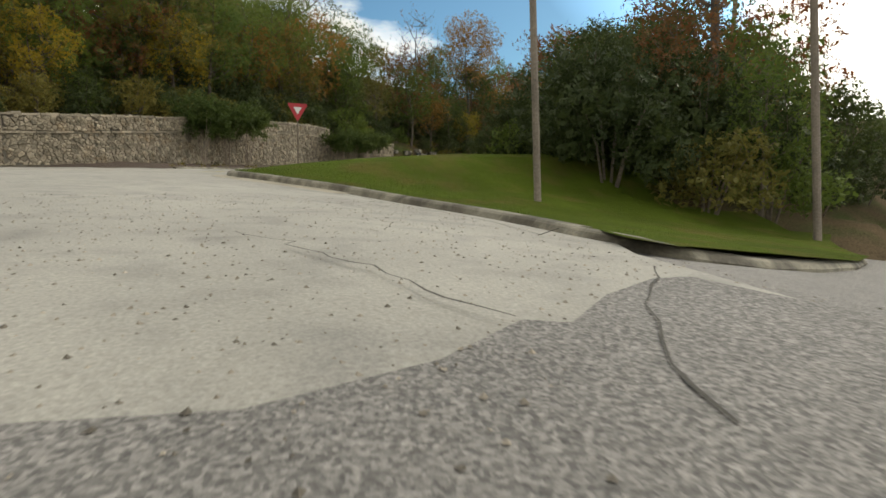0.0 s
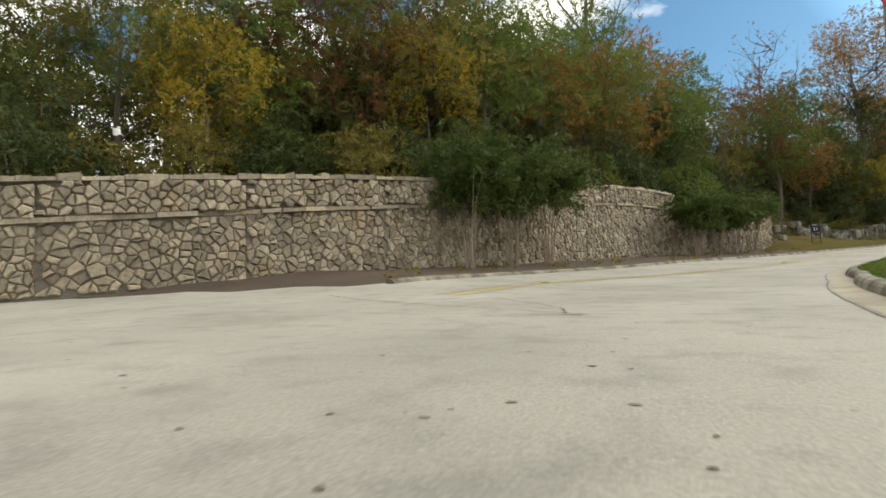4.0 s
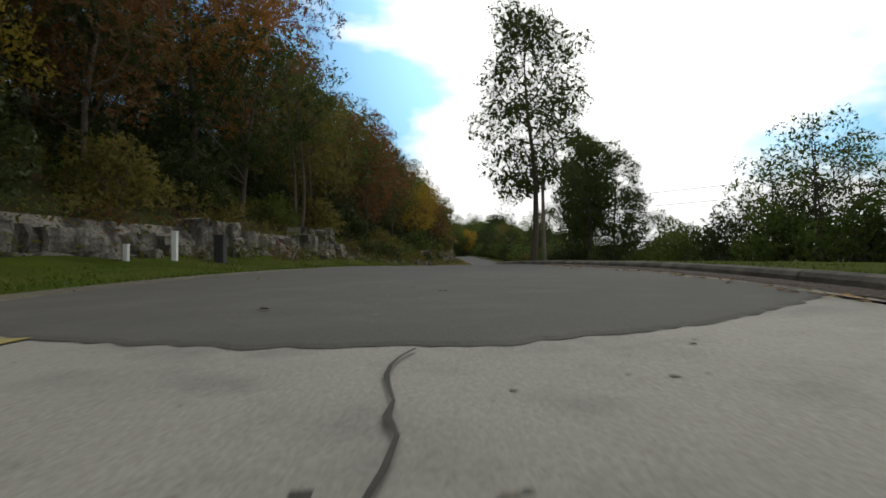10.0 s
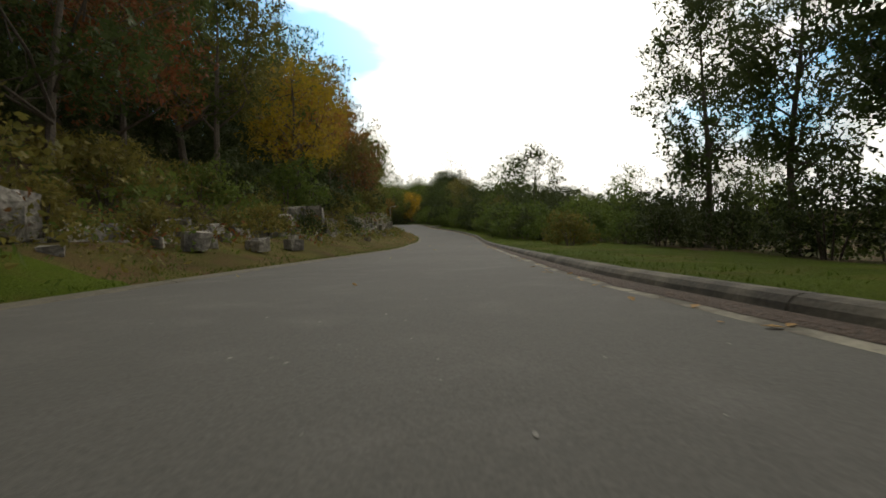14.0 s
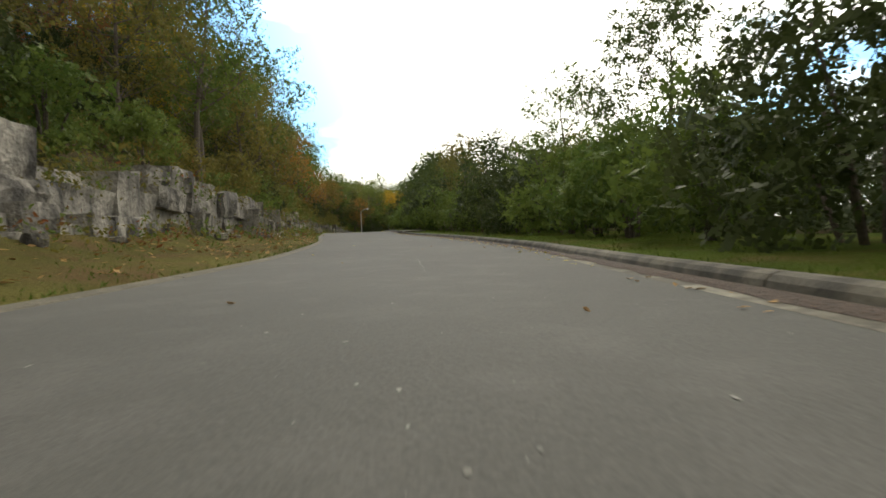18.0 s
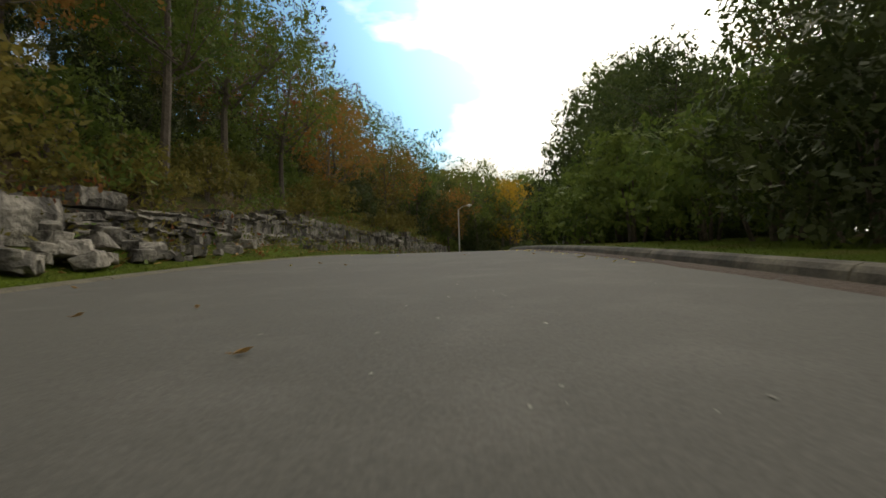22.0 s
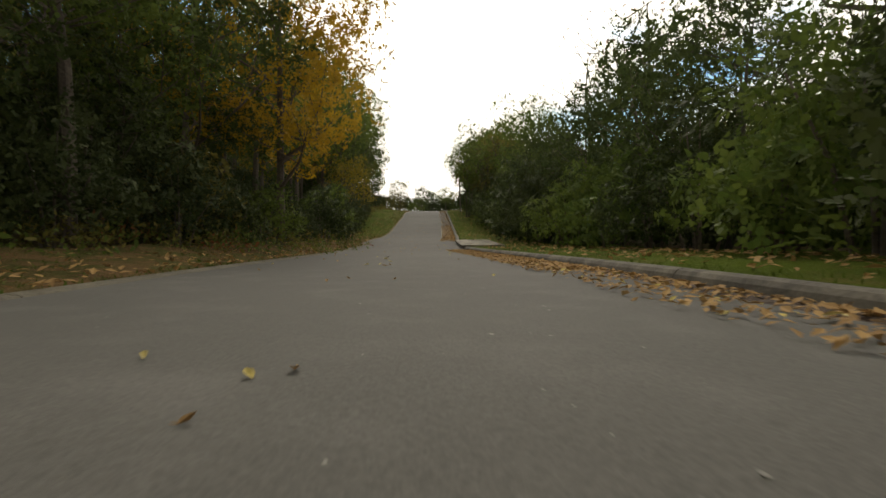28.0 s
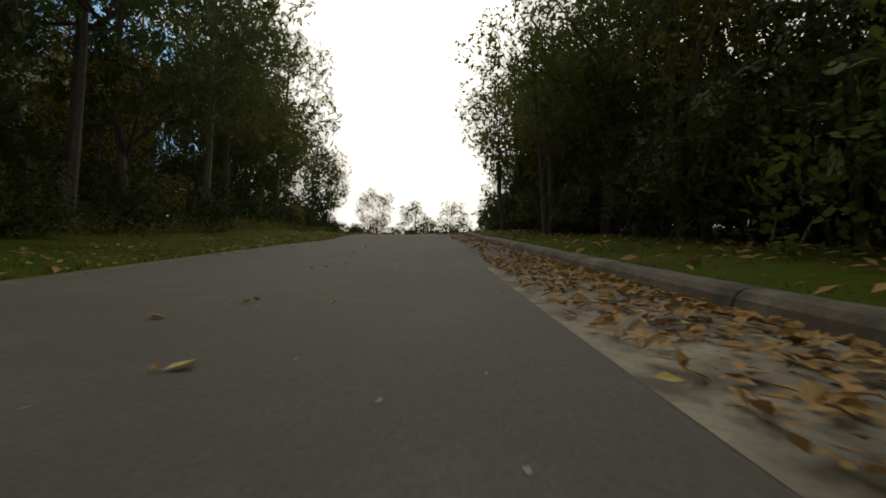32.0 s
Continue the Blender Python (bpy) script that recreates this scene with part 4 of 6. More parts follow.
for s, d, q in ((296, -12.0, 0.6), (306, 9.5, 0.55), (314, -10.5, 0.6), (321, -7.0, 0.55), (322, -3.5, 0.45), (323, 0.5, 0.42), (322, 4.5, 0.5), (320, 8.0, 0.5)):
    plant(weighted(rng, {"dark": 2, "green": 3, "olive": 1}), s, d, q)
low = []
for side in (-1, 1):
    s = 60.0 if side < 0 else 134.0
    while s < 326:
        near_d = float(toe(s)) - 5.0 if side < 0 else float(kerb_right(s)) + (5.2 if not 206 < s < 227 else 8.2)
        for out, tiers in ((0.0, (0.4, 1.2, 2.3)), (4.5, (0.5, 1.8, 3.2, 4.6) if side > 0 else (1.0, 2.6, 4.2))):
            p = np.array(on_ground(s, near_d + side * (out + 3 * rng.random())))
            c = np.array([[rng.normal() * 0.8, rng.normal() * 0.8, z * (min(1.0, 0.35 + (s - 134) / 60) if side > 0 else 1.0), 1.0 + 0.35 * rng.random()] for z in tiers])
            low.append(crown_cloud(rng, c, 170) + p)
        s += 1.2
for d in np.arange(-24, 24, 0.9):
    p = np.array(on_ground(S_MAX - 4 - 3 * rng.random(), d))
    low.append(crown_cloud(rng, np.array([[0, 0, z, 1.1 + 0.3 * rng.random()] for z in (0.3, 1.2, 2.2)]), 130) + p)
low = np.concatenate(low)
# leaf mass low in the woods, its dark colour standing in for shade
tagged(part("undergrowth", quads_mesh(low, 0.44 * (0.6 + 0.8 * rng.random(len(low))), rng), L_UNDER), "tangled undergrowth inside the woods, leaf colour darkened for shade", "undergrowth", kind="stuff")
# low brush on the bank above the ledge
brush = {"olive": [], "green": []}
for s in np.arange(70, 236, 0.55):
    d = float(toe(s)) - 1.1 - 4.5 * rng.random()
    p = np.array(on_ground(s, d))
    r = 0.3 + 0.35 * rng.random()
    brush["olive" if rng.random() < 0.6 else "green"].append(crown_cloud(rng, [(0, 0, r * 0.7, r), (r, 0.3 * r, r * 0.9, r * 0.7), (-r * 0.6, -r, r * 0.5, r * 0.8)], 110) + p)
for hue, mat in (("olive", L_OLIVE), ("green", L_GREEN)):
    v = np.concatenate(brush[hue])
    tagged(part("bank_brush", quads_mesh(v, 0.17 * (0.6 + 0.8 * rng.random(len(v))), rng, long=2.0), mat), "low " + hue + " brush on the bank above the rock ledge", "brush", kind="stuff")
for s in np.arange(170, 244, 3.4):
    plant(weighted(rng, {"bush": 2, "bush_green": 3, "bush_olive": 3}), s, float(toe(s)) - 2.2 - 2.2 * rng.random(), 0.9 + 0.45 * rng.random())
for s in np.arange(97, 130, 2.0):
    plant(weighted(rng, {"bush": 1, "bush_olive": 4}), s, float(toe(s)) - 0.2 - 0.5 * rng.random(), 0.30 + 0.2 * rng.random())
for hue, mat in (("green", L_GREEN), ("olive", L_OLIVE), ("dark", L_DARK)):
    v, f = quads_mesh(np.concatenate([q[0] for q in FAR[hue]]), np.concatenate([q[1] for q in FAR[hue]]), rng)
    tagged(part("far_woods", (v, f), mat), "deep woods of leafy trees behind the roadside", "woods", kind="stuff")
stems = [tube([Vector(q[2]) - Vector((0, 0, 0.4)), Vector(q[2]) + Vector((0, 0, q[3] * 0.8))], [0.16, 0.06], 5) for hue in FAR for q in FAR[hue]]
tagged(part("far_trunks", joined(stems), M_BARK), "dark trunks deep in the woods", "trunks", kind="stuff")


# ---------------------------------------------------------------- the junction
def sheet_at(points, dz, mat, name, label, category, fall=0.0):
    """A flat paved or planted patch with the outline given, lying on the road's own slope."""
    st, off = station(np.array([p[0] for p in points]), np.array([p[1] for p in points]))
    zs = np.interp(st, LINE_S, LINE[:, 2]) + dz - fall * np.clip(off - 2.2, 0, 30)
    bm = bmesh.new()
    f = bm.faces.new([bm.verts.new((p[0], p[1], z)) for p, z in zip(points, zs)])
    bmesh.ops.triangulate(bm, faces=[f])
    return tagged(part(name, bm, mat), label, category, kind="structure")


tagged(smooth(part("side_road_asphalt", strip(S_MIN + 1, 0.72, lambda s: np.linspace(-7, 1.7, 9), lambda s, r: 0 * r + 0.006), M_COARSE)), "coarse old asphalt of the side road", "road", kind="structure")
tagged(smooth(part("side_road_slope", strip(S_MIN + 1, 8.0, lambda s: np.concatenate([[1.3, 1.6], np.linspace(2.4, 30, 14)]), lambda s, r: (-0.004 if s < 0.8 else -0.03) - 0.10 * np.clip(r - 2.2, 0, 14)), M_COARSE)), "coarse asphalt of the side road falling away from the corner", "road", kind="structure")
sheet_at([(-7.5, 0.2), (-5.0, 0.75), (-2.4, 0.55), (-1.1, 0.8), (-0.6, 0.72), (-0.3, 0.78), (0.0, 1.02), (0.2, 1.32), (0.32, 1.3), (0.5, 1.62), (0.75, 1.9), (0.9, 1.95), (1.3, 1.2), (2.0, -1.0),
          (2.6, -4.0), (2.5, -6.0), (-6.0, -4.0)], 0.016, M_COARSE, "asphalt_apron", "coarse asphalt apron with a ragged edge over the concrete", "road")
# the kerb goes round the corner beside the falling road
CORNER = [(3.7, 2.16), (3.4, 2.2), (3.15, 2.4), (3.05, 2.7), (3.2, 3.6), (3.5, 4.7), (4.0, 6.2), (4.7, 8.4), (5.4, 10.7), (6.4, 15.5), (7.4, 20.5)]
corner = tagged(new("kerb_corner"), "concrete kerb round the corner of the grass", "kerb", kind="structure")
for (a0, b0), (a1, b1) in zip(CORNER[:-1], CORNER[1:]):
    rows = []
    for a, b in ((a0, b0), (a1, b1)):
        low = -0.10 * max(0.0, min(b - 2.2, 14))
        rows.append([at(a + x, b + x * (0.6 if b < 2.5 else -0.2), low + h) for x, h in ((0.0, -0.1), (0.0, 0.0), (0.03, 0.045), (0.06, 0.062), (0.11, 0.07), (0.22, 0.068), (0.22, -0.1))])
    part("kerb_length", (rows[0] + rows[1], [(k, k + 1, k + 8, k + 7) for k in range(6)] + [tuple(range(7)), tuple(range(7, 14))]), M_KERB, corner)
BRANCH = [(-7.0, 31.0), (-12.0, 25.5), (-20.0, 18.8), (-34.0, 11.0), (-52.0, 2.0)]
br_s, br = spline([(p[0], p[1], 0.0) for p in BRANCH], 1.0)
br_t = np.gradient(br[:, :2], axis=0)
br_t /= np.linalg.norm(br_t, axis=1)[:, None]
vs, fs = [], []
for i in range(len(br)):
    for w in np.linspace(-6.0, 9.0, 7):
        x, y = br[i, 0] + br_t[i, 1] * w, br[i, 1] - br_t[i, 0] * w
        st, off = station(x, y)
        vs.append((x, y, float(np.interp(st[0], LINE_S, LINE[:, 2]) + camber(st[0], off[0])) - 0.012))
fs = [(i * 7 + k, i * 7 + k + 1, (i + 1) * 7 + k + 1, (i + 1) * 7 + k) for i in range(len(br) - 1) for k in range(6)]
tagged(part("road_branch", (vs, fs), M_CONCRETE), "worn concrete road along the foot of the stone wall", "road", kind="structure")
ISLAND = [(-9.6, -8.0), (-9.8, 4.0), (-10.2, 10.0), (-10.6, 11.8), (-11.6, 13.6), (-13.4, 15.0), (-15.5, 14.6), (-34.0, 5.5), (-40.0, -8.0)]
sheet_at(ISLAND, 0.14, M_GRASS, "island_grass", "mown grass of the corner plot behind a low kerb", "grass")
kerb3 = tagged(new("kerb_island"), "low pale concrete kerb round the corner plot", "kerb", kind="structure")
for (x0, y0), (x1, y1) in zip(ISLAND[1:-2], ISLAND[2:-1]):
    n = max(1, int(math.hypot(x1 - x0, y1 - y0) / 3))
    for k in range(n):
        a = Vector((x0 + (x1 - x0) * k / n, y0 + (y1 - y0) * k / n, 0))
        c = Vector((x0 + (x1 - x0) * (k + 1) / n, y0 + (y1 - y0) * (k + 1) / n, 0))
        za, zc = (float(np.interp(station(v.x, v.y)[0][0], LINE_S, LINE[:, 2])) for v in (a, c))
        t = (c - a).normalized()
        o2 = Vector((t.y, -t.x, 0))
        rows = []
        for v, z in ((a + t * 0.006, za), (c - t * 0.006, zc)):
            rows.append([v + o2 * w + Vector((0, 0, z + h)) for w, h in ((0.08, -0.1), (0.08, 0.02), (0.05, 0.12), (-0.02, 0.16), (-0.14, 0.16), (-0.14, -0.1))])
        part("kerb_length", (rows[0] + rows[1], [(k2, k2 + 1, k2 + 7, k2 + 6) for k2 in range(5)] + [tuple(range(6)), tuple(range(6, 12))]), M_KERB, kerb3)


# ---------------------------------------------------------------- road marks, cracks, gullies
def ribbon(points, width, dz, wobble, mat, name, parent, rng, fine=0.12):
    """A thin uneven strip on the road through (station, offset) points."""
    p = np.array(points, float)
    L = np.concatenate([[0], np.cumsum(np.hypot(*np.diff(p, axis=0).T))])
    n = max(3, int(L[-1] / fine))
    t = np.linspace(0, L[-1], n)
    ss, dd = np.interp(t, L, p[:, 0]) + rng.normal(size=n) * wobble, np.interp(t, L, p[:, 1]) + rng.normal(size=n) * wobble
    w = width * (0.45 + 0.9 * rng.random(n))
    vs = []
    for i in range(n):
        a = Vector((ss[min(i + 1, n - 1)] - ss[max(i - 1, 0)], dd[min(i + 1, n - 1)] - dd[max(i - 1, 0)]))
        a = a.normalized() if a.length else Vector((1, 0))
        for k in (-0.5, 0.5):
            q, e = ss[i] - a.y * w[i] * k, dd[i] + a.x * w[i] * k
            vs.append(at(q, e, dz - (float(camber(q, e)) if q < 3.5 else 0.0)))
    return part(name, (vs, [(2 * i, 2 * i + 1, 2 * i + 3, 2 * i + 2) for i in range(n - 1)]), mat, parent)


marks = tagged(new("road_cracks"), "dark open cracks in the concrete slabs", "crack", kind="structure")
for pts, w in (([(13.9, -0.95), (13.5, -0.67), (13.25, -0.52), (13.08, -0.42), (12.6, -0.25)], 0.022), ([(13.66, -0.86), (13.49, -1.1), (13.13, -1.0), (12.5, -0.9)], 0.016),
               ([(14.4, -1.75), (13.73, -1.52), (13.24, -1.3), (12.7, -1.5)], 0.02), ([(14.9, -1.2), (14.3, -1.9), (13.8, -2.6), (13.3, -2.9)], 0.018), ([(15.5, -1.9), (14.6, -2.6), (14.2, -3.6)], 0.018),
               ([(26.79, -2.3), (27.0, -2.1), (27.63, -1.96), (26.97, -1.4), (26.67, -1.11), (26.09, -0.73), (25.6, -0.6)], 0.022),
               ([(27.6, -4.6), (27.07, -3.71), (26.36, -2.14), (26.05, -1.34), (25.5, -0.4)], 0.03),
               ([(30.3, -2.6), (30.56, -1.98), (31.3, -2.44), (30.76, -1.53), (30.8, -0.8), (31.01, -0.53), (31.64, -0.37), (33.05, -0.07), (32.92, 0.9)], 0.014),
               ([(31.6, -4.2), (30.46, -1.79), (30.15, -1.19), (29.7, -0.5)], 0.022), ([(38.6, -2.6), (38.34, -1.82), (38.07, -1.28), (37.9, -1.0), (37.7, 0.2)], 0.045),
               ([(57.6, 0.07), (56.26, 0.1), (55.44, 0.11), (54.99, 0.06), (54.57, 0.07), (53.2, 0.1), (51.5, 0.2)], 0.026), ([(57.6, 0.1), (57.7, 1.2), (57.7, 2.0)], 0.012),
               ([(72.25, -0.12), (71.87, -0.17), (71.48, -0.11), (70.5, -0.08), (69.57, -0.19), (68.06, -0.13), (66.2, -0.12)], 0.024),
               ([(66.2, -3.2), (66.2, -0.12)], 0.012), ([(1.9, 1.36), (1.3, 0.9), (1.0, 0.72), (0.7, 0.6)], 0.013), ([(3.2, -0.3), (2.51, 0.05), (1.99, 0.24), (1.67, 0.36), (1.3, 0.5)], 0.016)):
    ribbon(pts, w * 0.7, 0.021 if pts[0][0] < 4 else 0.013, 0.018, M_CRACK, "crack", marks, rng)
# the shattered corner of the last slab
for k, pts in enumerate(([(71.2, -0.22), (70.29, -0.19), (69.85, -0.19), (69.45, -0.2)], [(70.48, -1.49), (70.24, -0.93), (70.05, -0.32)], [(69.73, -0.67), (69.67, -0.47), (69.6, -0.3), (69.63, -0.2)],
                         [(70.19, -0.16), (70.09, 0.15), (70.32, 0.49)], [(70.79, 0.33), (70.87, 0.89), (70.79, 1.08)], [(70.87, 0.89), (70.32, 0.67), (69.91, 0.59)], [(70.64, 0.54), (70.37, 0.54), (70.31, 0.85), (70.77, 1.4)],
                         [(70.25, 0.4), (69.96, 0.39), (69.89, 0.24), (69.45, 0.14)], [(69.96, 0.39), (70.01, 0.5), (69.79, 0.6), (69.87, 0.79), (69.73, 0.85)], [(70.01, 0.85), (70.39, 1.37)], [(69.89, 0.46), (69.54, 0.39)], [(69.78, -0.08), (69.77, 0.19)])):
    ribbon(pts, 0.030 if k < 3 else 0.022, 0.009, 0.016, M_CRACK, "crack", marks, rng, 0.07)
for s in np.arange(16.3, 70, 4.6):
    ribbon([(s, float(edge_left(s)) + 0.2), (s + 0.15, float(kerb_right(s)) - 0.45)], 0.010, 0.003, 0.003, M_CRACK, "slab_joint", marks, rng, 0.3)
ribbon([(s, float(kerb_right(s) - interp2(s, [(9, 0.24), (12, 0.30)]))) for s in np.arange(3, 72, 1.5)], 0.014, 0.004, 0.004, M_CRACK, "slab_joint", marks, rng, 0.3)
CENTRE = [(28, -3.0), (31, -2.85), (32.8, -2.45), (36, -2.02), (38.5, -1.83), (42.5, -1.52), (45, -1.52), (50, -1.75), (56, -2.0), (60, -2.1), (72, -2.1)]
ribbon([(s, float(interp2(s, CENTRE)) - 0.075) for s in np.arange(28, 72, 1.0)], 0.02, 0.0085, 0.006, M_CRACK, "slab_joint", marks, rng, 0.2)
for k, off in enumerate((0.0, 0.28)):
    line = tagged(new("yellow_line"), "worn yellow centre line painted on the concrete", "road marking", "centre lines", "structure")
    for s in np.arange(28.0, 71.5 if k else 49, 3.0):
        c = [(q, float(interp2(q, CENTRE)) + off) for q in (s, s + 1, s + 2, s + 3)]
        ribbon(c, 0.10 if k == 0 else 0.15 if s < 47 else 0.19, 0.007, 0.004, M_YELLOW, "line_stretch", line, rng, 0.25)


def road_stud(s, d):
    e = thing("road_stud", at(s, d, 0.004), "low amber reflective road stud in a dark casting", "road stud", "road studs", heading(s))
    part("casting", box_bm(0.15, 0.11, 0.010, bevel=0.004), M_DARK, e)
    part("reflector", box_bm(0.10, 0.07, 0.012, (0, 0, 0.008), bevel=0.005), M_AMBER, e)
    return e


for s, d in ((31.4, -2.66), (44.35, -1.38), (56.7, -1.86), (68.7, -1.95)):
    road_stud(s, d)
scuffs = tagged(new("white_scuffs"), "thin pale scrape marks on the asphalt", "scuff", kind="structure")
for pts, w in (([(190.98, 0.37), (191.17, 0.34), (191.61, 0.36)], 0.055), ([(191.61, 0.36), (192.6, 0.39)], 0.03), ([(190.62, 0.39), (190.98, 0.4)], 0.02), ([(207.9, 0.25), (208.17, 0.25), (208.63, 0.3), (209.12, 0.3), (209.75, 0.31)], 0.028), ([(136.2, -0.05), (137.5, -0.04), (139.4, 0.02)], 0.014), ([(126.0, 0.0), (127.6, 0.0), (128.5, -0.05)], 0.016),
               ([(216.5, 0.1), (218.5, 0.05)], 0.013), ([(146.5, 0.02), (148.8, 0.0)], 0.013), ([(126.2, -1.9), (127.8, -1.6), (130, -1.3)], 0.012)):
    ribbon(pts, w * 0.28, 0.0145, 0.012, M_SCUFF, "scuff", scuffs, rng, 0.15)


def storm_drain(s0, s1, front=0.0, lip=0.35):
    """A kerb inlet: a thick slab over an opening, with end cheeks and a sunken throat backed by a black sheet for its
    shade.
    """
    m = (s0 + s1) / 2
    e = thing("storm_drain", at(m, float(kerb_right(m)) + 0.6, 0.0), "concrete kerb inlet with a thick slab over a dark opening", "storm drain", "storm drains")
    inv = e.matrix_basis.inverted()

    def sweep(profile, a, b):
        ss = np.linspace(a, b, 9)
        n = len(profile)
        v = [inv @ at(q, float(kerb_right(q)) + w, h) for q in ss for w, h in profile]
        f = [(i * n + k, i * n + (k + 1) % n, (i + 1) * n + (k + 1) % n, (i + 1) * n + k) for i in range(len(ss) - 1) for k in range(n)]
        return v, f + [tuple(range(n)), tuple(range((len(ss) - 1) * n, len(ss) * n))]

    part("slab", sweep([(-front - 0.02, 0.09), (-front - 0.02, 0.165), (-front + 0.02, 0.182), (1.5, 0.185), (1.5, 0.09)], s0 - 0.15, s1 + 0.15), M_KERB, e)
    # black sheet at the back of the opening: the throat's shade as colour
    part("throat", sweep([(0.55, -0.35), (0.55, 0.089), (0.6, 0.089), (0.6, -0.35)], s0, s1), M_DARK, e, "black sheet painting the shade in the drain's throat")
    part("gutter_lip", sweep([(-lip, -0.05), (-lip, 0.018), (-0.02, 0.0), (0.02, -0.05)], s0, s1), M_KERB, e)
    for q in (s0, s1):
        part("cheek", sweep([(0.0, -0.1), (0.0, 0.089), (0.6, 0.089), (0.6, -0.1)], q - 0.09, q + 0.09), M_KERB, e)


for a, c in INLETS:
    storm_drain(a, c, *((0.04, 0.12) if a > 200 else ()))
# pale gutter strip beside the kerb
gut = tagged(new("gutter"), "pale concrete gutter strip beside the kerb", "gutter", kind="structure")
for s0, s1, wide in ((8.0, 46.5, 0.27), (51, 72.0, 0.27), (73, 146, 0.22), (262.0, 271.2, 0.84)):
    s = s0
    while s < s1:
        part("gutter_length", strip(s + 0.01, s + 2.99, lambda q: kerb_right(q) - np.array([wide, wide * 0.5, 0.0]), lambda q, r: np.array([0.0135, 0.018, 0.03]) - (0.009 if s < 73 else 0.0), 0.74), M_KERB if s > 72 else M_GUTTER, gut)
        s += 3.0


# dark silt and crumbs along the kerb; the strip also paints the kerb face's shadow
silt = tagged(new("gutter_silt"), "dark strip along the kerb: silt, crumbled leaves and the kerb's painted shade", "silt", kind="structure")
silt_rng = np.random.default_rng(12)
for s in np.arange(52, 249, 3.0):
    wide = 0.10 + 0.06 * silt_rng.random(8) + (0.05 if s > 146 else 0.0)
    rise = 0.033 if 73 <= s < 147 else 0.018
    vs = []
    for q, w in zip(np.linspace(s, s + 3.0, 8), wide):
        R = float(kerb_right(q))
        vs += [at(q, R - w, rise - 0.012), at(q, R - w * 0.6, rise + 0.004), at(q, R + 0.01, rise + 0.016)]
    part("silt_length", (vs, [(i * 3 + k, i * 3 + k + 1, i * 3 + k + 4, i * 3 + k + 3) for i in range(7) for k in (0, 1)]), M_SOIL, silt)


# ---------------------------------------------------------------- signs, poles, lamps and boxes
def signed_post(s, d):
    e = thing("yield_sign", on_ground(s, d), "red and white triangular yield sign on a thin post", "road sign", turn=heading(20) + 0.25)
    part("post", box_bm(0.06, 0.04, 2.95, bevel=0.008), M_POLE, e)

    def tri(r, y, mat, name):
        bm = bmesh.new()
        v = [bm.verts.new((r * math.sin(w), y, 2.78 - r * math.cos(w) )) for w in (0, 2 * math.pi / 3, 4 * math.pi / 3)]
        f = bm.faces.new(v)
        q = bmesh.ops.extrude_face_region(bm, geom=[f])
        for g in q["geom"]:
            if isinstance(g, bmesh.types.BMVert):
                g.co.y += 0.006
        bmesh.ops.bevel(bm, geom=[x for x in bm.edges if abs(x.verts[0].co.y - x.verts[1].co.y) > 0.004], offset=r * 0.09, segments=3, affect="EDGES")
        return part(name, bm, mat, e)

    tri(0.54, -0.032, M_RED, "sign_plate")
    tri(0.22, -0.042, M_WHITE, "white_field")
    return e


signed_post(26.7, 1.95)


def utility_pole(p, height, r, label, lean=(0, 0), arm=False):
    e = thing("utility_pole", p, label, "pole", "roadside poles")
    part("pole", tube([Vector((lean[0] * t, lean[1] * t, -0.4 + (height + 0.4) * t)) for t in (0, 0.3, 0.7, 1)], [r, r * 0.95, r * 0.85, r * 0.75], 10), M_POLE, e)
    if arm:
        part("crossarm", box_bm(2.2, 0.1, 0.12, (lean[0], lean[1], height - 0.9), bevel=0.01), M_POLE, e)
        for k in (-0.9, -0.3, 0.9):
            part("insulator", tube([Vector((lean[0] + k, lean[1], height - 0.78)), Vector((lean[0] + k, lean[1], height - 0.6))], [0.05, 0.03], 7), M_STEEL, e)
    return e


utility_pole(on_ground(7.83, 5.74), 9.0, 0.068, "slim weathered wooden pole leaning in the grass", lean=(-0.6, -0.2))
utility_pole(Vector((8.42, 12.09, float(ground_z(8.42, 12.09)[0]))), 9.5, 0.085, "weathered wooden pole at the corner of the grass", lean=(-1.1, 0.0))
utility_pole(on_ground(50.0, 24.0), 14.0, 0.16, "tall wooden utility pole among the trees", arm=True)
utility_pole(on_ground(21.1, -11.6), 5.0, 0.07, "thin leaning wooden pole on the corner plot", lean=(1.2, 0.3))


def wire(a, b, sag, name="overhead_wire"):
    pts = [a + (b - a) * t + Vector((0, 0, -4 * sag * t * (1 - t))) for t in np.linspace(0, 1, 13)]
    o2 = new(name, None)
    o2.matrix_basis = Matrix.Translation(a)
    tagged(o2, "thin dark overhead wire between poles", "wire", "overhead wires")
    part("cable", tube([p - a for p in pts], [0.014] * 13, 5), M_DARK, o2)


U = on_ground(50.0, 24.0) + Vector((0, 0, 13.3))
for k in (-0.9, 0.9):
    wire(U + Vector((k, 0, 0)), U + Vector((k - 60, -10, 3)), 1.2)


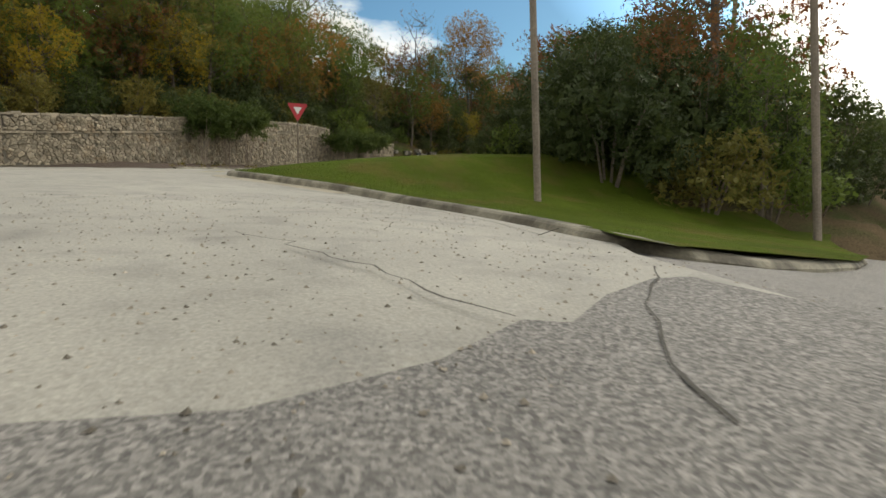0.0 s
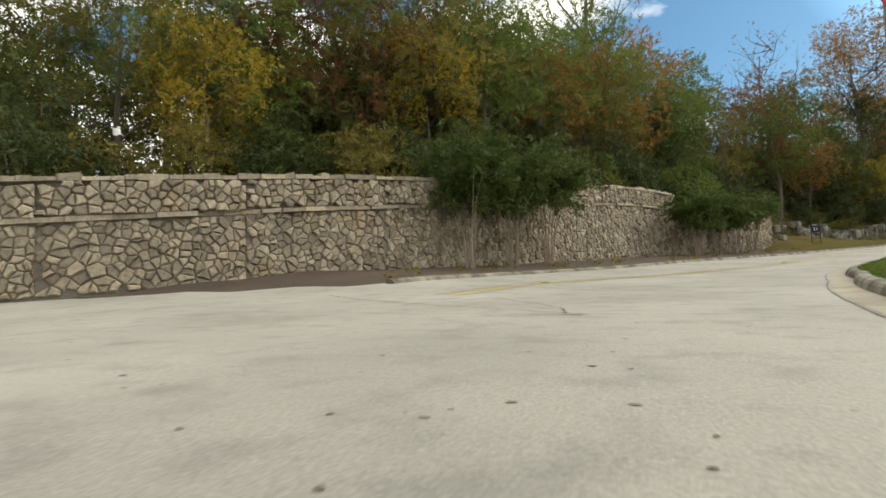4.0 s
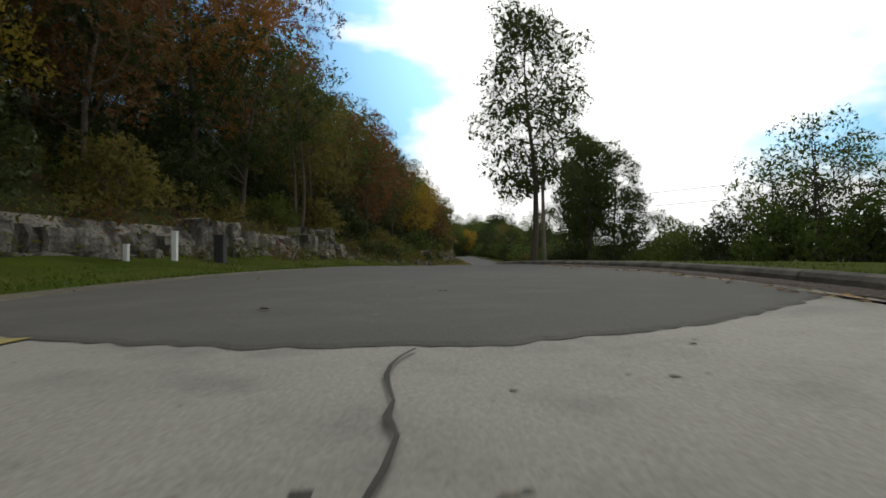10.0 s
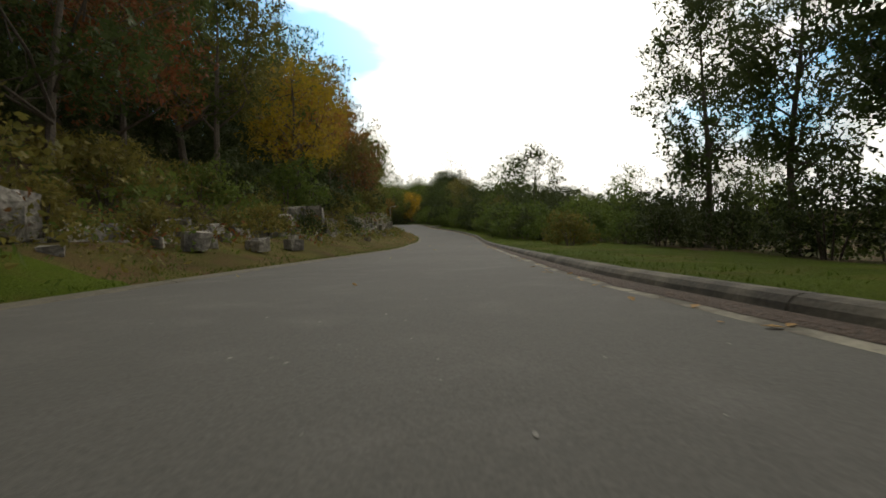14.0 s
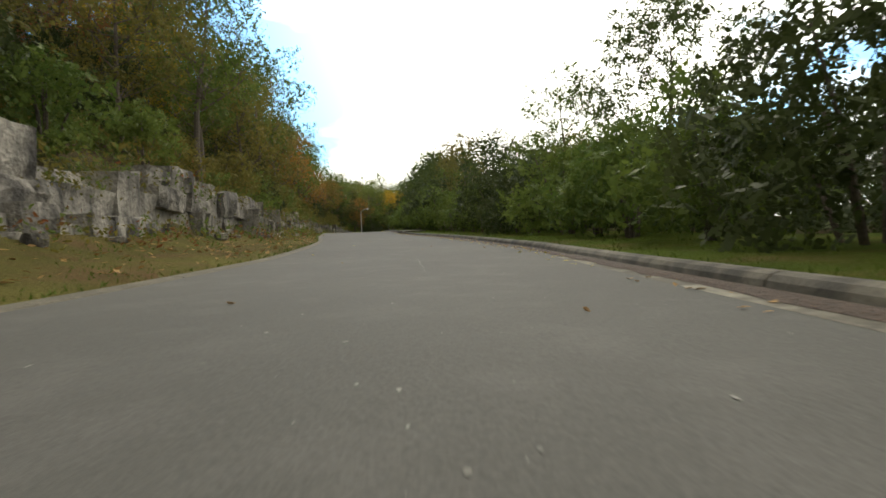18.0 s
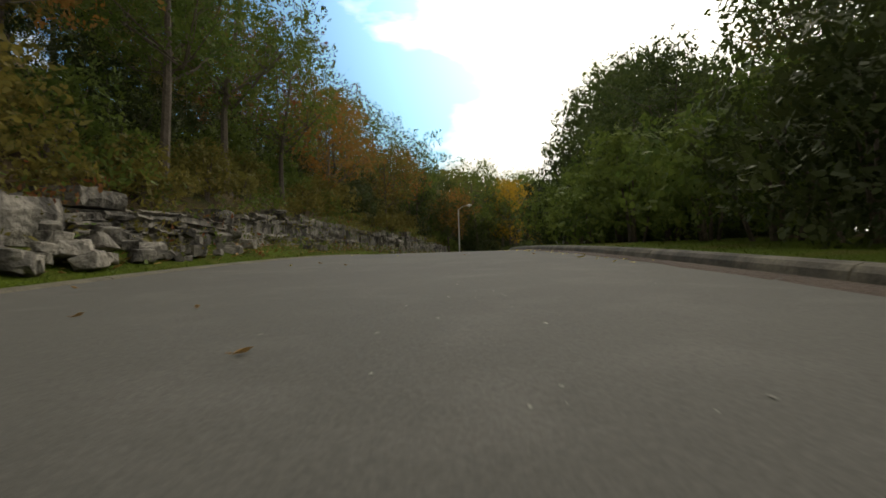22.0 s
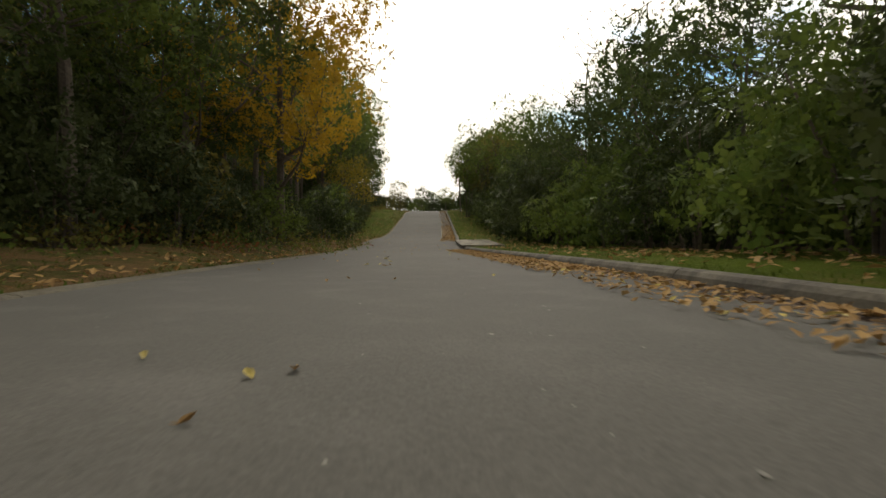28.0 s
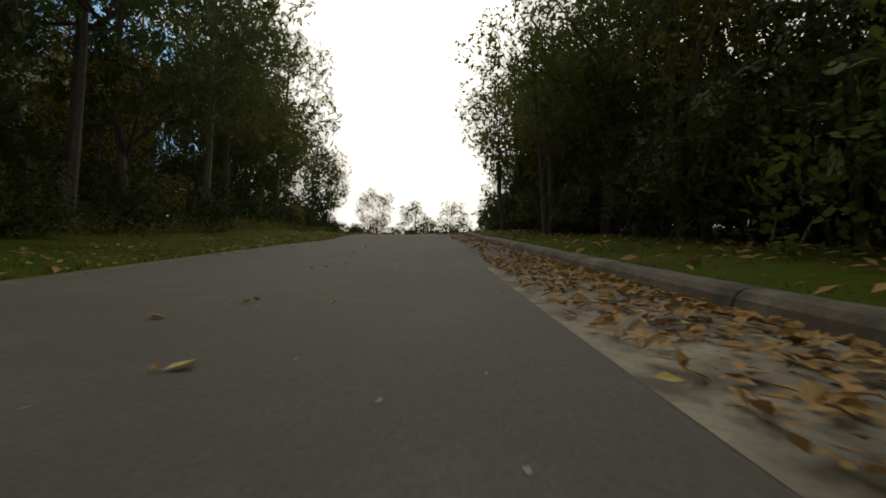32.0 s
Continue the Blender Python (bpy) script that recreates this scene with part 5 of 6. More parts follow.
def street_lamp(s, d, height, reach, wooden, label):
    e = thing("street_lamp", on_ground(s, d), label, "street lamp", "street lamps", heading(s))
    part("pole", tube([Vector((0, 0, -0.2)), Vector((0, 0, height * 0.5)), Vector((0, 0, height))], [0.075, 0.065, 0.05] if not wooden else [0.13, 0.12, 0.10], 10), M_POLE if wooden else M_STEEL, e)
    side = 1 if d < 0 else -1
    z0 = height - (0.9 if wooden else 0.0)
    part("arm", tube([Vector((0, 0, z0)), Vector((side * reach * 0.5, 0, z0 + 0.28)), Vector((side * reach, 0, z0 + 0.36))], [0.035, 0.03, 0.028], 7), M_STEEL, e)
    head = part("lamp_head", tube([Vector((side * (reach - 0.1), 0, z0 + 0.36)), Vector((side * (reach + 0.12), 0, z0 + 0.38)), Vector((side * (reach + 0.42), 0, z0 + 0.33))], [0.05, 0.11, 0.05], 8), M_STEEL, e)
    lens = part("lens", tube([Vector((side * (reach + 0.15), 0, z0 + 0.30)), Vector((side * (reach + 0.15), 0, z0 + 0.22))], [0.09, 0.05], 8), M_WHITE, e, "pale glass lens")
    return e


street_lamp(231.5, -5.5, 4.7, 0.95, False, "slim galvanised street lamp with a curved arm")
street_lamp(105.2, 5.1, 6.0, 1.1, True, "wooden pole carrying a small street lamp on an arm")
Q = on_ground(105.2, 5.1) + Vector((0, 0, 3.3))
wire(Q, at(100, 40, 6.0), 0.4)
wire(Q + Vector((0, 0, 0.7)), at(100, 40, 7.2), 0.4)
lw = thing("garden_lamp", on_ground(29.7, -14.0), "small white lamp on a thin post above the wall", "lamp")
part("post", tube([Vector((0, 0, -0.3)), Vector((0, 0, 1.9))], [0.035, 0.03], 8), M_DARK, lw)
part("lamp_head", tube([Vector((-0.12, 0, 1.9)), Vector((-0.1, 0, 2.05)), Vector((-0.02, 0, 2.12))], [0.09, 0.1, 0.03], 8), M_WHITE, lw, "white lamp head")


def text_part(body, size, at_, mat, parent, name="lettering"):
    cu = bpy.data.curves.new(name, "FONT")
    cu.body, cu.size, cu.align_x, cu.align_y, cu.extrude = body, size, "CENTER", "CENTER", 0.002
    tmp = new("tmp_text", cu)
    me = bpy.data.meshes.new_from_object(tmp.evaluated_get(bpy.context.evaluated_depsgraph_get()))
    bpy.data.objects.remove(tmp)
    me.materials.clear()
    me.materials.append(mat)
    ob = new(name, me)
    ob.parent = parent
    ob.matrix_basis = Matrix.Translation(at_) @ Matrix.Rotation(radians(90), 4, "X")
    return ob


sp = thing("speed_sign", on_ground(63.8, -7.1), "dark blue speed sign reading 25 on two black posts", "road sign", turn=heading(62) + 0.12)
M_NAVY = material("navy_panel", (0.018, 0.022, 0.035), rough=0.5, grain=15, vary=0.2, bump=0.05)
for k in (-0.25, 0.25):
    part("post", box_bm(0.05, 0.05, 1.28, (k, 0, -0.1), bevel=0.008), M_DARK, sp)
part("number_panel", box_bm(0.46, 0.03, 0.40, (0, -0.03, 0.72), bevel=0.008), M_NAVY, sp)
part("top_panel", box_bm(0.46, 0.03, 0.14, (0, -0.03, 1.14), bevel=0.008), M_NAVY, sp)
for k in (0.03, 0.085):
    part("text_bar", box_bm(0.36, 0.004, 0.03, (0, -0.048, 1.14 + k)), M_STEEL, sp)
text_part("25", 0.27, (0, -0.05, 0.92), M_WHITE, sp)


def bollard(s, d, w, h, mat, name, label):
    e = thing(name, on_ground(s, d), label, "post", turn=heading(s))
    part("shaft", box_bm(w, w, h + 0.2, (0, 0, -0.2), bevel=w * 0.12), mat, e)
    part("cap", box_bm(w * 1.12, w * 1.12, 0.03, (0, 0, h - 0.02), bevel=0.008), mat, e)


bollard(82.6, -5.1, 0.22, 0.62, M_DARK, "service_post", "short dark service post in the grass")
bollard(81.4, -5.5, 0.10, 0.62, M_WHITE, "marker_post", "short white marker post in the grass")
bollard(80.6, -6.0, 0.09, 0.30, M_WHITE, "marker_post", "short white marker post in the grass")
bollard(230.8, -5.0, 0.14, 0.5, M_WHITE, "marker_post", "short white marker post beside the lamp")
bollard(219.2, 5.15, 0.20, 0.95, M_KERB, "concrete_post", "weathered concrete post before the woods")
bollard(144.4, 4.2, 0.24, 0.55, M_KERB, "concrete_post", "pale broken stump of a post on the verge")
cab = thing("utility_cabinet", on_ground(217.6, 5.4), "pale grey steel utility cabinet on the verge", "cabinet", turn=heading(215) + 0.2)
M_GREY = material("grey_cabinet_paint", (0.36, 0.36, 0.34), rough=0.55, grain=12, vary=0.1, stain=1.5, stain_vary=0.2, bump=0.05)
part("body", box_bm(0.52, 0.45, 1.02, (0, 0, -0.05), bevel=0.012), M_GREY, cab)
part("lid", box_bm(0.60, 0.54, 0.07, (0, 0, 0.96), bevel=0.015), M_GREY, cab)
part("door", box_bm(0.45, 0.02, 0.84, (0, -0.232, 0.06), bevel=0.006), M_GREY, cab)
part("handle", box_bm(0.03, 0.03, 0.12, (0.17, -0.25, 0.45), bevel=0.006), M_STEEL, cab)
ac = thing("slatted_cabinet", on_ground(217.4, 6.75), "white slatted equipment cabinet before dark woods", "cabinet", turn=heading(215) - 0.3)
part("body", box_bm(0.80, 0.5, 0.50, (0, 0.0, 0.1), bevel=0.01), M_DARK, ac)
for k in range(7):
    part("slat", box_bm(0.86, 0.05, 0.040, (0, -0.27, 0.14 + 0.068 * k), bevel=0.006), M_WHITE, ac)
for k in (-0.42, 0.42):
    part("corner_post", box_bm(0.04, 0.05, 0.62, (k, -0.26, 0.0), bevel=0.006), M_WHITE, ac)
hy = thing("fire_hydrant", on_ground(219.3, 4.55), "small yellow fire hydrant on the verge", "hydrant", turn=heading(215))
hy.matrix_basis = hy.matrix_basis @ Matrix.Scale(0.68, 4)
M_HYD = material("hydrant_yellow", (0.27, 0.235, 0.05), rough=0.5, grain=15, vary=0.15, bump=0.1)
part("barrel", tube([Vector((0, 0, -0.1)), Vector((0, 0, 0.04)), Vector((0, 0, 0.05)), Vector((0, 0, 0.45))], [0.13, 0.13, 0.09, 0.09], 12), M_HYD, hy)
part("bonnet", tube([Vector((0, 0, 0.45)), Vector((0, 0, 0.5)), Vector((0, 0, 0.6)), Vector((0, 0, 0.66))], [0.12, 0.12, 0.08, 0.025], 12), M_HYD, hy)
for k in (-1, 1):
    part("outlet", tube([Vector((0.06 * k, 0, 0.36)), Vector((0.17 * k, 0, 0.36))], [0.05, 0.055], 10), M_HYD, hy)

# gate lodge with the estate's sign, beyond the corner plot
kd = thing("gate_lodge", (LODGE.x, LODGE.y, 0.8), "small brick gate lodge with an orange tiled roof and round sign", "lodge", turn=radians(52))
M_BRICK = material("grey_brick", (0.30, 0.25, 0.20), grain=14, vary=0.3, stain=1.5, stain_vary=0.3, bump=0.5, depth=0.02)
M_TILE = material("orange_roof_tile", (0.42, 0.14, 0.055), grain=10, vary=0.25, stain=2.0, bump=0.5, depth=0.02)
M_SIGN = material("sign_dark_green", (0.02, 0.035, 0.035), rough=0.5, grain=12, vary=0.1, bump=0.02)
part("wall", box_bm(2.3, 2.3, 4.6, (0, 0, -0.3), bevel=0.02), M_BRICK, kd)
part("eaves", box_bm(3.1, 3.1, 0.22, (0, 0, 4.3), bevel=0.03), M_WHITE, kd)
bm = bmesh.new()
bmesh.ops.create_cone(bm, cap_ends=True, segments=4, radius1=2.3, radius2=0.35, depth=1.15, matrix=Matrix.Translation((0, 0, 5.09)) @ Matrix.Rotation(radians(45), 4, "Z"))
part("roof", bm, M_TILE, kd)
part("cupola", box_bm(0.42, 0.42, 0.5, (0, 0, 5.6), bevel=0.03), M_WHITE, kd)
bm = bmesh.new()
bmesh.ops.create_cone(bm, cap_ends=True, segments=28, radius1=0.95, radius2=0.95, depth=0.08, matrix=Matrix.Translation((0, -1.2, 3.3)) @ Matrix.Rotation(radians(90), 4, "X"))
plate = part("round_sign", bm, M_SIGN, kd, "round dark green sign plate")
for z, w in ((3.42, 1.25), (3.14, 0.95)):
    part("emblem_bar", box_bm(w, 0.02, 0.16, (0, -1.255, z - 0.08), bevel=0.006), M_WHITE, kd)

# the house behind the trees near the end, with a white-columned porch
hp = at(300.0, -25.0)
hz = float(ground_z(hp.x, hp.y)[0]) + 1.9
hs = thing("house", (hp.x, hp.y, hz), "dark-walled house with a white-columned porch behind trees", "house", turn=heading(290) + 0.5)
M_HWALL = material("house_brick", (0.10, 0.065, 0.05), grain=12, vary=0.3, stain=1.0, bump=0.4, depth=0.02)
M_ROOF = material("dark_shingles", (0.05, 0.047, 0.045), grain=12, vary=0.3, bump=0.6, depth=0.03)
part("wall", box_bm(14, 8, 9.0, (0, 5.2, -2.8), bevel=0.03), M_HWALL, hs)
bm = bmesh.new()
v = [bm.verts.new(c) for c in ((-7.6, -0.4, 6.2), (7.6, -0.4, 6.2), (7.6, 9.8, 6.2), (-7.6, 9.8, 6.2), (-7.6, 4.7, 9.4), (7.6, 4.7, 9.4))]
for q in ((0, 1, 5, 4), (2, 3, 4, 5), (1, 2, 5), (3, 0, 4), (3, 2, 1, 0)):
    bm.faces.new([v[i] for i in q])
part("roof", bm, M_ROOF, hs)
part("porch_floor", box_bm(9, 2.6, 0.3, (0, 0, 2.6), bevel=0.02), M_WHITE, hs)
part("porch_beam", box_bm(9.2, 0.35, 0.4, (0, -1.1, 5.6), bevel=0.02), M_WHITE, hs)
part("porch_roof", box_bm(9.4, 2.8, 0.18, (0, 0, 6.0), bevel=0.03), M_ROOF, hs)
for k in (-4.2, -2.1, 0.0, 2.1, 4.2):
    part("column", tube([Vector((k, -1.1, 2.9)), Vector((k, -1.1, 4.3)), Vector((k, -1.1, 5.6))], [0.17, 0.16, 0.14], 12), M_WHITE, hs)
for k in (-4.2, 4.2):
    part("porch_pier", box_bm(0.5, 0.5, 5.2, (k, -1.0, -2.6), bevel=0.02), M_HWALL, hs)
for k in (-5, -1.5, 1.5, 5):
    w = part("window", box_bm(1.1, 0.12, 1.5, (k, 1.2, 3.4), bevel=0.01), M_WHITE, hs)
    part("pane", box_bm(0.9, 0.03, 1.3, (k, 1.13, 3.5)), M_NAVY, w)


# ---------------------------------------------------------------- shrubs by the wall and trimmed bushes
def myrtle(seed, s, d, height, spread, bare):
    """A multi-stemmed shrub: a tight fan of bare pale stems under a broad head of arching leafy shoots."""
    g = np.random.default_rng(seed)
    e = thing("crape_myrtle", on_ground(s, d), "multi-stemmed shrub with bare pale stems and a broad green head", "shrub", "shrubs by the wall")
    shoots = []
    for k in range(8):
        w = 6.28 * (k + g.random()) / 8
        r = spread * (0.25 + 0.45 * g.random())
        top = Vector((math.cos(w) * r, math.sin(w) * r * 0.8, height * (0.58 + 0.2 * g.random())))
        foot = Vector((math.cos(w) * 0.13, math.sin(w) * 0.13, -0.2))
        knee = Vector((math.cos(w) * 0.22 + g.normal() * 0.05, math.sin(w) * 0.22 + g.normal() * 0.05, bare * 0.6))
        mid = knee.lerp(top, 0.45) + Vector((g.normal() * 0.06, g.normal() * 0.06, 0.1))
        part("stem", tube([foot, knee, mid, top], [0.028, 0.023, 0.017, 0.009], 6), M_PALE_BARK, e)
        for _ in range(15):
            t = g.random()
            root = mid.lerp(top, 0.1 + 0.9 * t)
            v = 6.28 * g.random()
            out = spread * (0.35 + 0.5 * g.random())
            shoots.append((root, root + Vector((math.cos(v) * out, math.sin(v) * out * 0.85, (g.random() ** 0.7 - 0.42) * height * 0.5))))
    leaves = []
    for a, b in shoots:
        n = 34
        t = g.random(n) ** 0.7
        line = np.array(a)[None] + (np.array(b) - np.array(a))[None] * t[:, None]
        line[:, 2] += 0.35 * np.sin(t * 2.6) - 0.12 * t
        leaves.append(line + g.normal(size=(n, 3)) * np.array([0.10, 0.10, 0.08]))
    leaves = np.concatenate(leaves)
    leaves[:, 2] = np.where(leaves[:, 2] < bare, bare + 0.35 * g.random(len(leaves)), leaves[:, 2])
    part("foliage", quads_mesh(leaves, 0.17 * (0.6 + 0.8 * g.random(len(leaves))), g, flat=0.25, long=2.1), L_MYRTLE, e)
    return e


for k, (s, d) in enumerate(((34.8, -7.3), (36.7, -7.4), (38.7, -7.5))):
    myrtle(60 + k, s, d, 4.7 - 0.2 * k, 1.95, 1.65)
for k, (s, d) in enumerate(((49.6, -6.9), (51.6, -6.9), (53.6, -6.8), (55.6, -7.0))):
    myrtle(70 + k, s, d, 3.3 + 0.25 * (k % 2), 1.5, 1.25)
for s, d, q in ((22.2, -13.6, 0.8), (22.0, -15.6, 0.95), (21.0, -17.5, 1.1), (20.0, -19.5, 1.2), (22.8, -17.5, 1.1), (18, -20.5, 1.3), (16, -21, 1.4), (14, -23, 1.5), (12, -26, 1.5)):
    plant("bush", s, d, q * 0.85)
for s, d, q in ((297, -8.6, 0.55), (299.5, -9.2, 0.65), (302.5, -8.4, 0.5), (281, -7.0, 0.55), (277, -6.6, 0.5), (273, -6.9, 0.6), (285, -7.2, 0.55)):
    plant("bush", s, d, q)
tufts = np.random.default_rng(77)
cl = []
for s in np.arange(30, 60, 1.3):
    p = on_ground(s, -6.0 + 0.5 * tufts.random())
    g = p + Vector((tufts.normal() * 0.3, tufts.normal() * 0.3, 0.08))
    cl.append(np.array(g) + tufts.normal(size=(26, 3)) * np.array([0.14, 0.14, 0.06]))
cl = np.concatenate(cl)
tagged(part("bed_plants", quads_mesh(cl, 0.09 * (0.6 + 0.8 * tufts.random(len(cl))), tufts, long=2.2), L_OLIVE), "low yellow-green plants in the mulched bed", "plants", kind="stuff")


# ---------------------------------------------------------------- fallen leaves and grass tufts
lit = np.random.default_rng(91)


def litter(name, spans, dmin, dmax, count, size, mat, label, lift=0.012):
    """Fallen leaves lying flat over stretches of the road's edge."""
    c = []
    for _ in range(count):
        a, b = spans[lit.integers(len(spans))]
        s = a + (b - a) * lit.random()
        R = float(kerb_right(s))
        t = lit.random()
        d = R + dmin + (dmax - dmin) * (1 - t ** 1.8)
        base = float(relief(s, d)) if d > R else 0.012
        c.append(at(s, d, base + lift + (0.02 if lift > 0.015 else 0.006) * lit.random()))
    c = np.array([tuple(q) for q in c])
    tagged(part(name, quads_mesh(c, size * (0.5 + 0.9 * lit.random(len(c))), lit, flat=1.2 if lift > 0.015 else 2.4, long=1.5), mat), label, "leaves", kind="stuff")


litter("gutter_leaves", [(226, 249), (257, 300), (236, 249), (258, 275)], -0.78, -0.02, 13500, 0.05, L_FALLEN, "brown fallen leaves heaped along the kerb", 0.02)
litter("gutter_leaves", [(226, 248), (258, 300)], -0.8, -0.05, 420, 0.046, L_FALLEN_YELLOW, "yellow fallen leaves along the kerb", 0.016)
litter("kerb_leaves", [(56, 82), (72, 145), (150, 180)], -0.4, -0.02, 1500, 0.052, L_FALLEN, "scattered dry leaves in the gutter", 0.006)
litter("kerb_leaves", [(146, 182), (186, 226)], -0.5, -0.03, 800, 0.05, L_FALLEN_YELLOW, "scattered yellow leaves in the gutter", 0.004)
litter("verge_leaves", [(226, 300)], 0.2, 3.0, 2600, 0.08, L_FALLEN, "fallen leaves on the grass verge", 0.03)
c = []
for _ in range(2600):
    s = 225 + 75 * lit.random()
    d = float(edge_left(s)) - 0.1 - 2.0 * lit.random() ** 1.5
    c.append(at(s, d, float(relief(s, d)) + 0.03))
for _ in range(1500):
    s = 135 + 65 * lit.random()
    d = float(edge_left(s)) - 0.3 - 2.0 * lit.random()
    c.append(at(s, d, float(relief(s, d)) + 0.03))
c = np.array([tuple(q) for q in c])
tagged(part("verge_leaves", quads_mesh(c, 0.075 * (0.5 + 0.9 * lit.random(len(c))), lit, flat=1.2), L_FALLEN), "fallen leaves on the hillside verge", "leaves", kind="stuff")


def leaf_thing(s, d, size, mat, label):
    """One curled fallen leaf with a midrib fold."""
    e = thing("fallen_leaf", at(s, d, 0.016), label, "leaf", "leaves on the road", lit.random() * 6.28)
    w = size
    vs = [(-w * 0.75, 0, 0.0), (-w * 0.3, w * 0.34, 0.012), (w * 0.25, w * 0.36, 0.016), (w * 0.75, 0, 0.02), (w * 0.25, -w * 0.36, 0.02), (-w * 0.3, -w * 0.3, 0.01), (-w * 0.2, 0, 0.002), (w * 0.25, 0, 0.004)]
    part("blade", (vs, [(0, 6, 1), (1, 6, 7, 2), (2, 7, 3), (3, 7, 4), (4, 7, 6, 5), (5, 6, 0)]), mat, e)
    part("stalk", tube([Vector((-w * 0.75, 0, 0.003)), Vector((-w * 1.15, w * 0.1, 0.006))], [0.0025, 0.0015], 4), mat, e)


for _ in range(230):
    s = [230 + 50 * lit.random(), 120 + 110 * lit.random(), 74 + 50 * lit.random()][lit.choice(3, p=(0.6, 0.3, 0.1))]
    d = float(edge_left(s)) + 0.3 + (float(kerb_right(s)) - float(edge_left(s)) - 0.6) * lit.random()
    if abs(d) < 0.25:
        continue
    yellow = lit.random() < 0.4
    leaf_thing(s, d, 0.026 + 0.024 * lit.random(), L_FALLEN_YELLOW if yellow else L_FALLEN, "pale yellow fallen leaf on the road" if yellow else "brown fallen leaf on the road")
for s, d, size in ((73.4, -1.04, 0.05), (74.88, -0.3, 0.035), (74.48, -0.05, 0.03), (87.8, 0.2, 0.05), (208.65, 0.45, 0.055), (95.21, -0.14, 0.05), (173.06, -0.7, 0.06), (242.65, -1.0, 0.07), (241.2, 0.49, 0.04)):
    e = thing("crumpled_leaf", at(s, d, 0.012), "dark crumpled dead leaf on the asphalt", "leaf", "leaves on the road", lit.random() * 6.28)
    a = lit.normal(size=(9, 3)) * np.array([size * 0.7, size * 0.4, 0])
    vs = [tuple(q) for q in np.column_stack([a[:, 0], a[:, 1], 0.003 + size * 0.22 * lit.random(9)])]
    part("blade", (vs, [(0, 1, 2), (2, 3, 4), (4, 5, 6), (6, 7, 8), (8, 0, 3), (1, 5, 7), (2, 6, 0)]), M_BARK, e)
    part("stalk", tube([Vector((0, 0, 0.006)), Vector((size * 0.9, size * 0.5, 0.008))], [0.003, 0.002], 4), M_BARK, e)
for s, d, yellow in ((88.52, -1.13, 0), (96.2, -0.62, 1), (269.66, -0.72, 1), (270.59, -1.27, 0), (241.75, -0.95, 1), (241.31, -0.92, 1), (174.26, 1.38, 1), (251.7, -1.22, 1), (252.21, -0.65, 0)):
    leaf_thing(s, d, 0.07, L_FALLEN_YELLOW if yellow else L_FALLEN, "pale yellow fallen leaf on the road" if yellow else "brown fallen leaf on the road")
n = 60000
ss = 4.5 + 298 * lit.random(n)
right_side = lit.random(n) < 0.5
ss = np.where(right_side | (ss > 62), ss, ss + 62)
dd = np.where(right_side, kerb_right(ss) + 0.2 + 2.4 * lit.random(n) ** 2.0, edge_left(ss) - 0.2 - 2.2 * lit.random(n) ** 1.6)
zz = relief(ss, dd)
foot = np.array([tuple(at(a, b, c)) for a, b, c in zip(ss, dd, zz)])
way = lit.random(n) * 6.28
wide = np.stack([np.cos(way), np.sin(way), 0 * way], 1) * (0.006 + 0.008 * lit.random(n))[:, None]
tip = np.stack([lit.normal(size=n) * 0.025, lit.normal(size=n) * 0.025, 0.012 + 0.035 * lit.random(n) ** 2], 1)
low = np.array([0, 0, 0.02])
tagged(part("grass_blades", (np.stack([foot - wide - low, foot + wide - low, foot + tip], 1).reshape(-1, 3), np.arange(3 * n).reshape(n, 3)), M_BLADE), "short uneven grass blades along the verges", "grass", kind="stuff")
# pits and chips in the road surfaces
pv, pf = [], []
for k in range(3600):
    a = 1.5 + 71 * lit.random()
    b = float(edge_left(a)) * 0.75 + (float(kerb_right(a)) - 0.1 - float(edge_left(a)) * 0.75) * lit.random()
    r, m = 0.004 + 0.013 * lit.random() ** 2, 7
    o2 = len(pv)
    pv += [at(a + math.cos(6.28 * t / m) * r * (0.5 + 0.7 * lit.random()), b + math.sin(6.28 * t / m) * r * (0.5 + 0.8 * lit.random()) * 1.3, 0.0035 if a > 4 else 0.02) for t in range(m)]
    pf.append(tuple(range(o2, o2 + m)))
# gravel lying in the worn concrete and asphalt of the corner
gv, gf = [], []
for k in range(4200):
    a, b = 0.3 + 6.5 * lit.random(), -3.6 + 5.6 * lit.random()
    r = 0.0035 + 0.007 * lit.random() ** 2
    c = at(a, b, 0.019 if a < 2.4 else 0.002)
    o2 = len(gv)
    w = lit.random() * 6.28
    gv += [c + Vector((math.cos(w + q) * r * (0.7 + 0.6 * lit.random()), math.sin(w + q) * r * (0.7 + 0.6 * lit.random()), 0.0)) for q in (0, 1.57, 3.14, 4.71)] + [c + Vector((lit.normal() * r * 0.3, lit.normal() * r * 0.3, r * (0.5 + 0.5 * lit.random())))]
    gf += [(o2, o2 + 1, o2 + 4), (o2 + 1, o2 + 2, o2 + 4), (o2 + 2, o2 + 3, o2 + 4), (o2 + 3, o2, o2 + 4)]
tagged(part("loose_gravel", (gv, gf), M_GRAVEL), "fine loose gravel on the worn road corner", "gravel", kind="stuff")
tagged(part("road_pits", (pv, pf), M_PIT), "small dark pits in the worn concrete", "pits", kind="stuff")
pv, pf = [], []
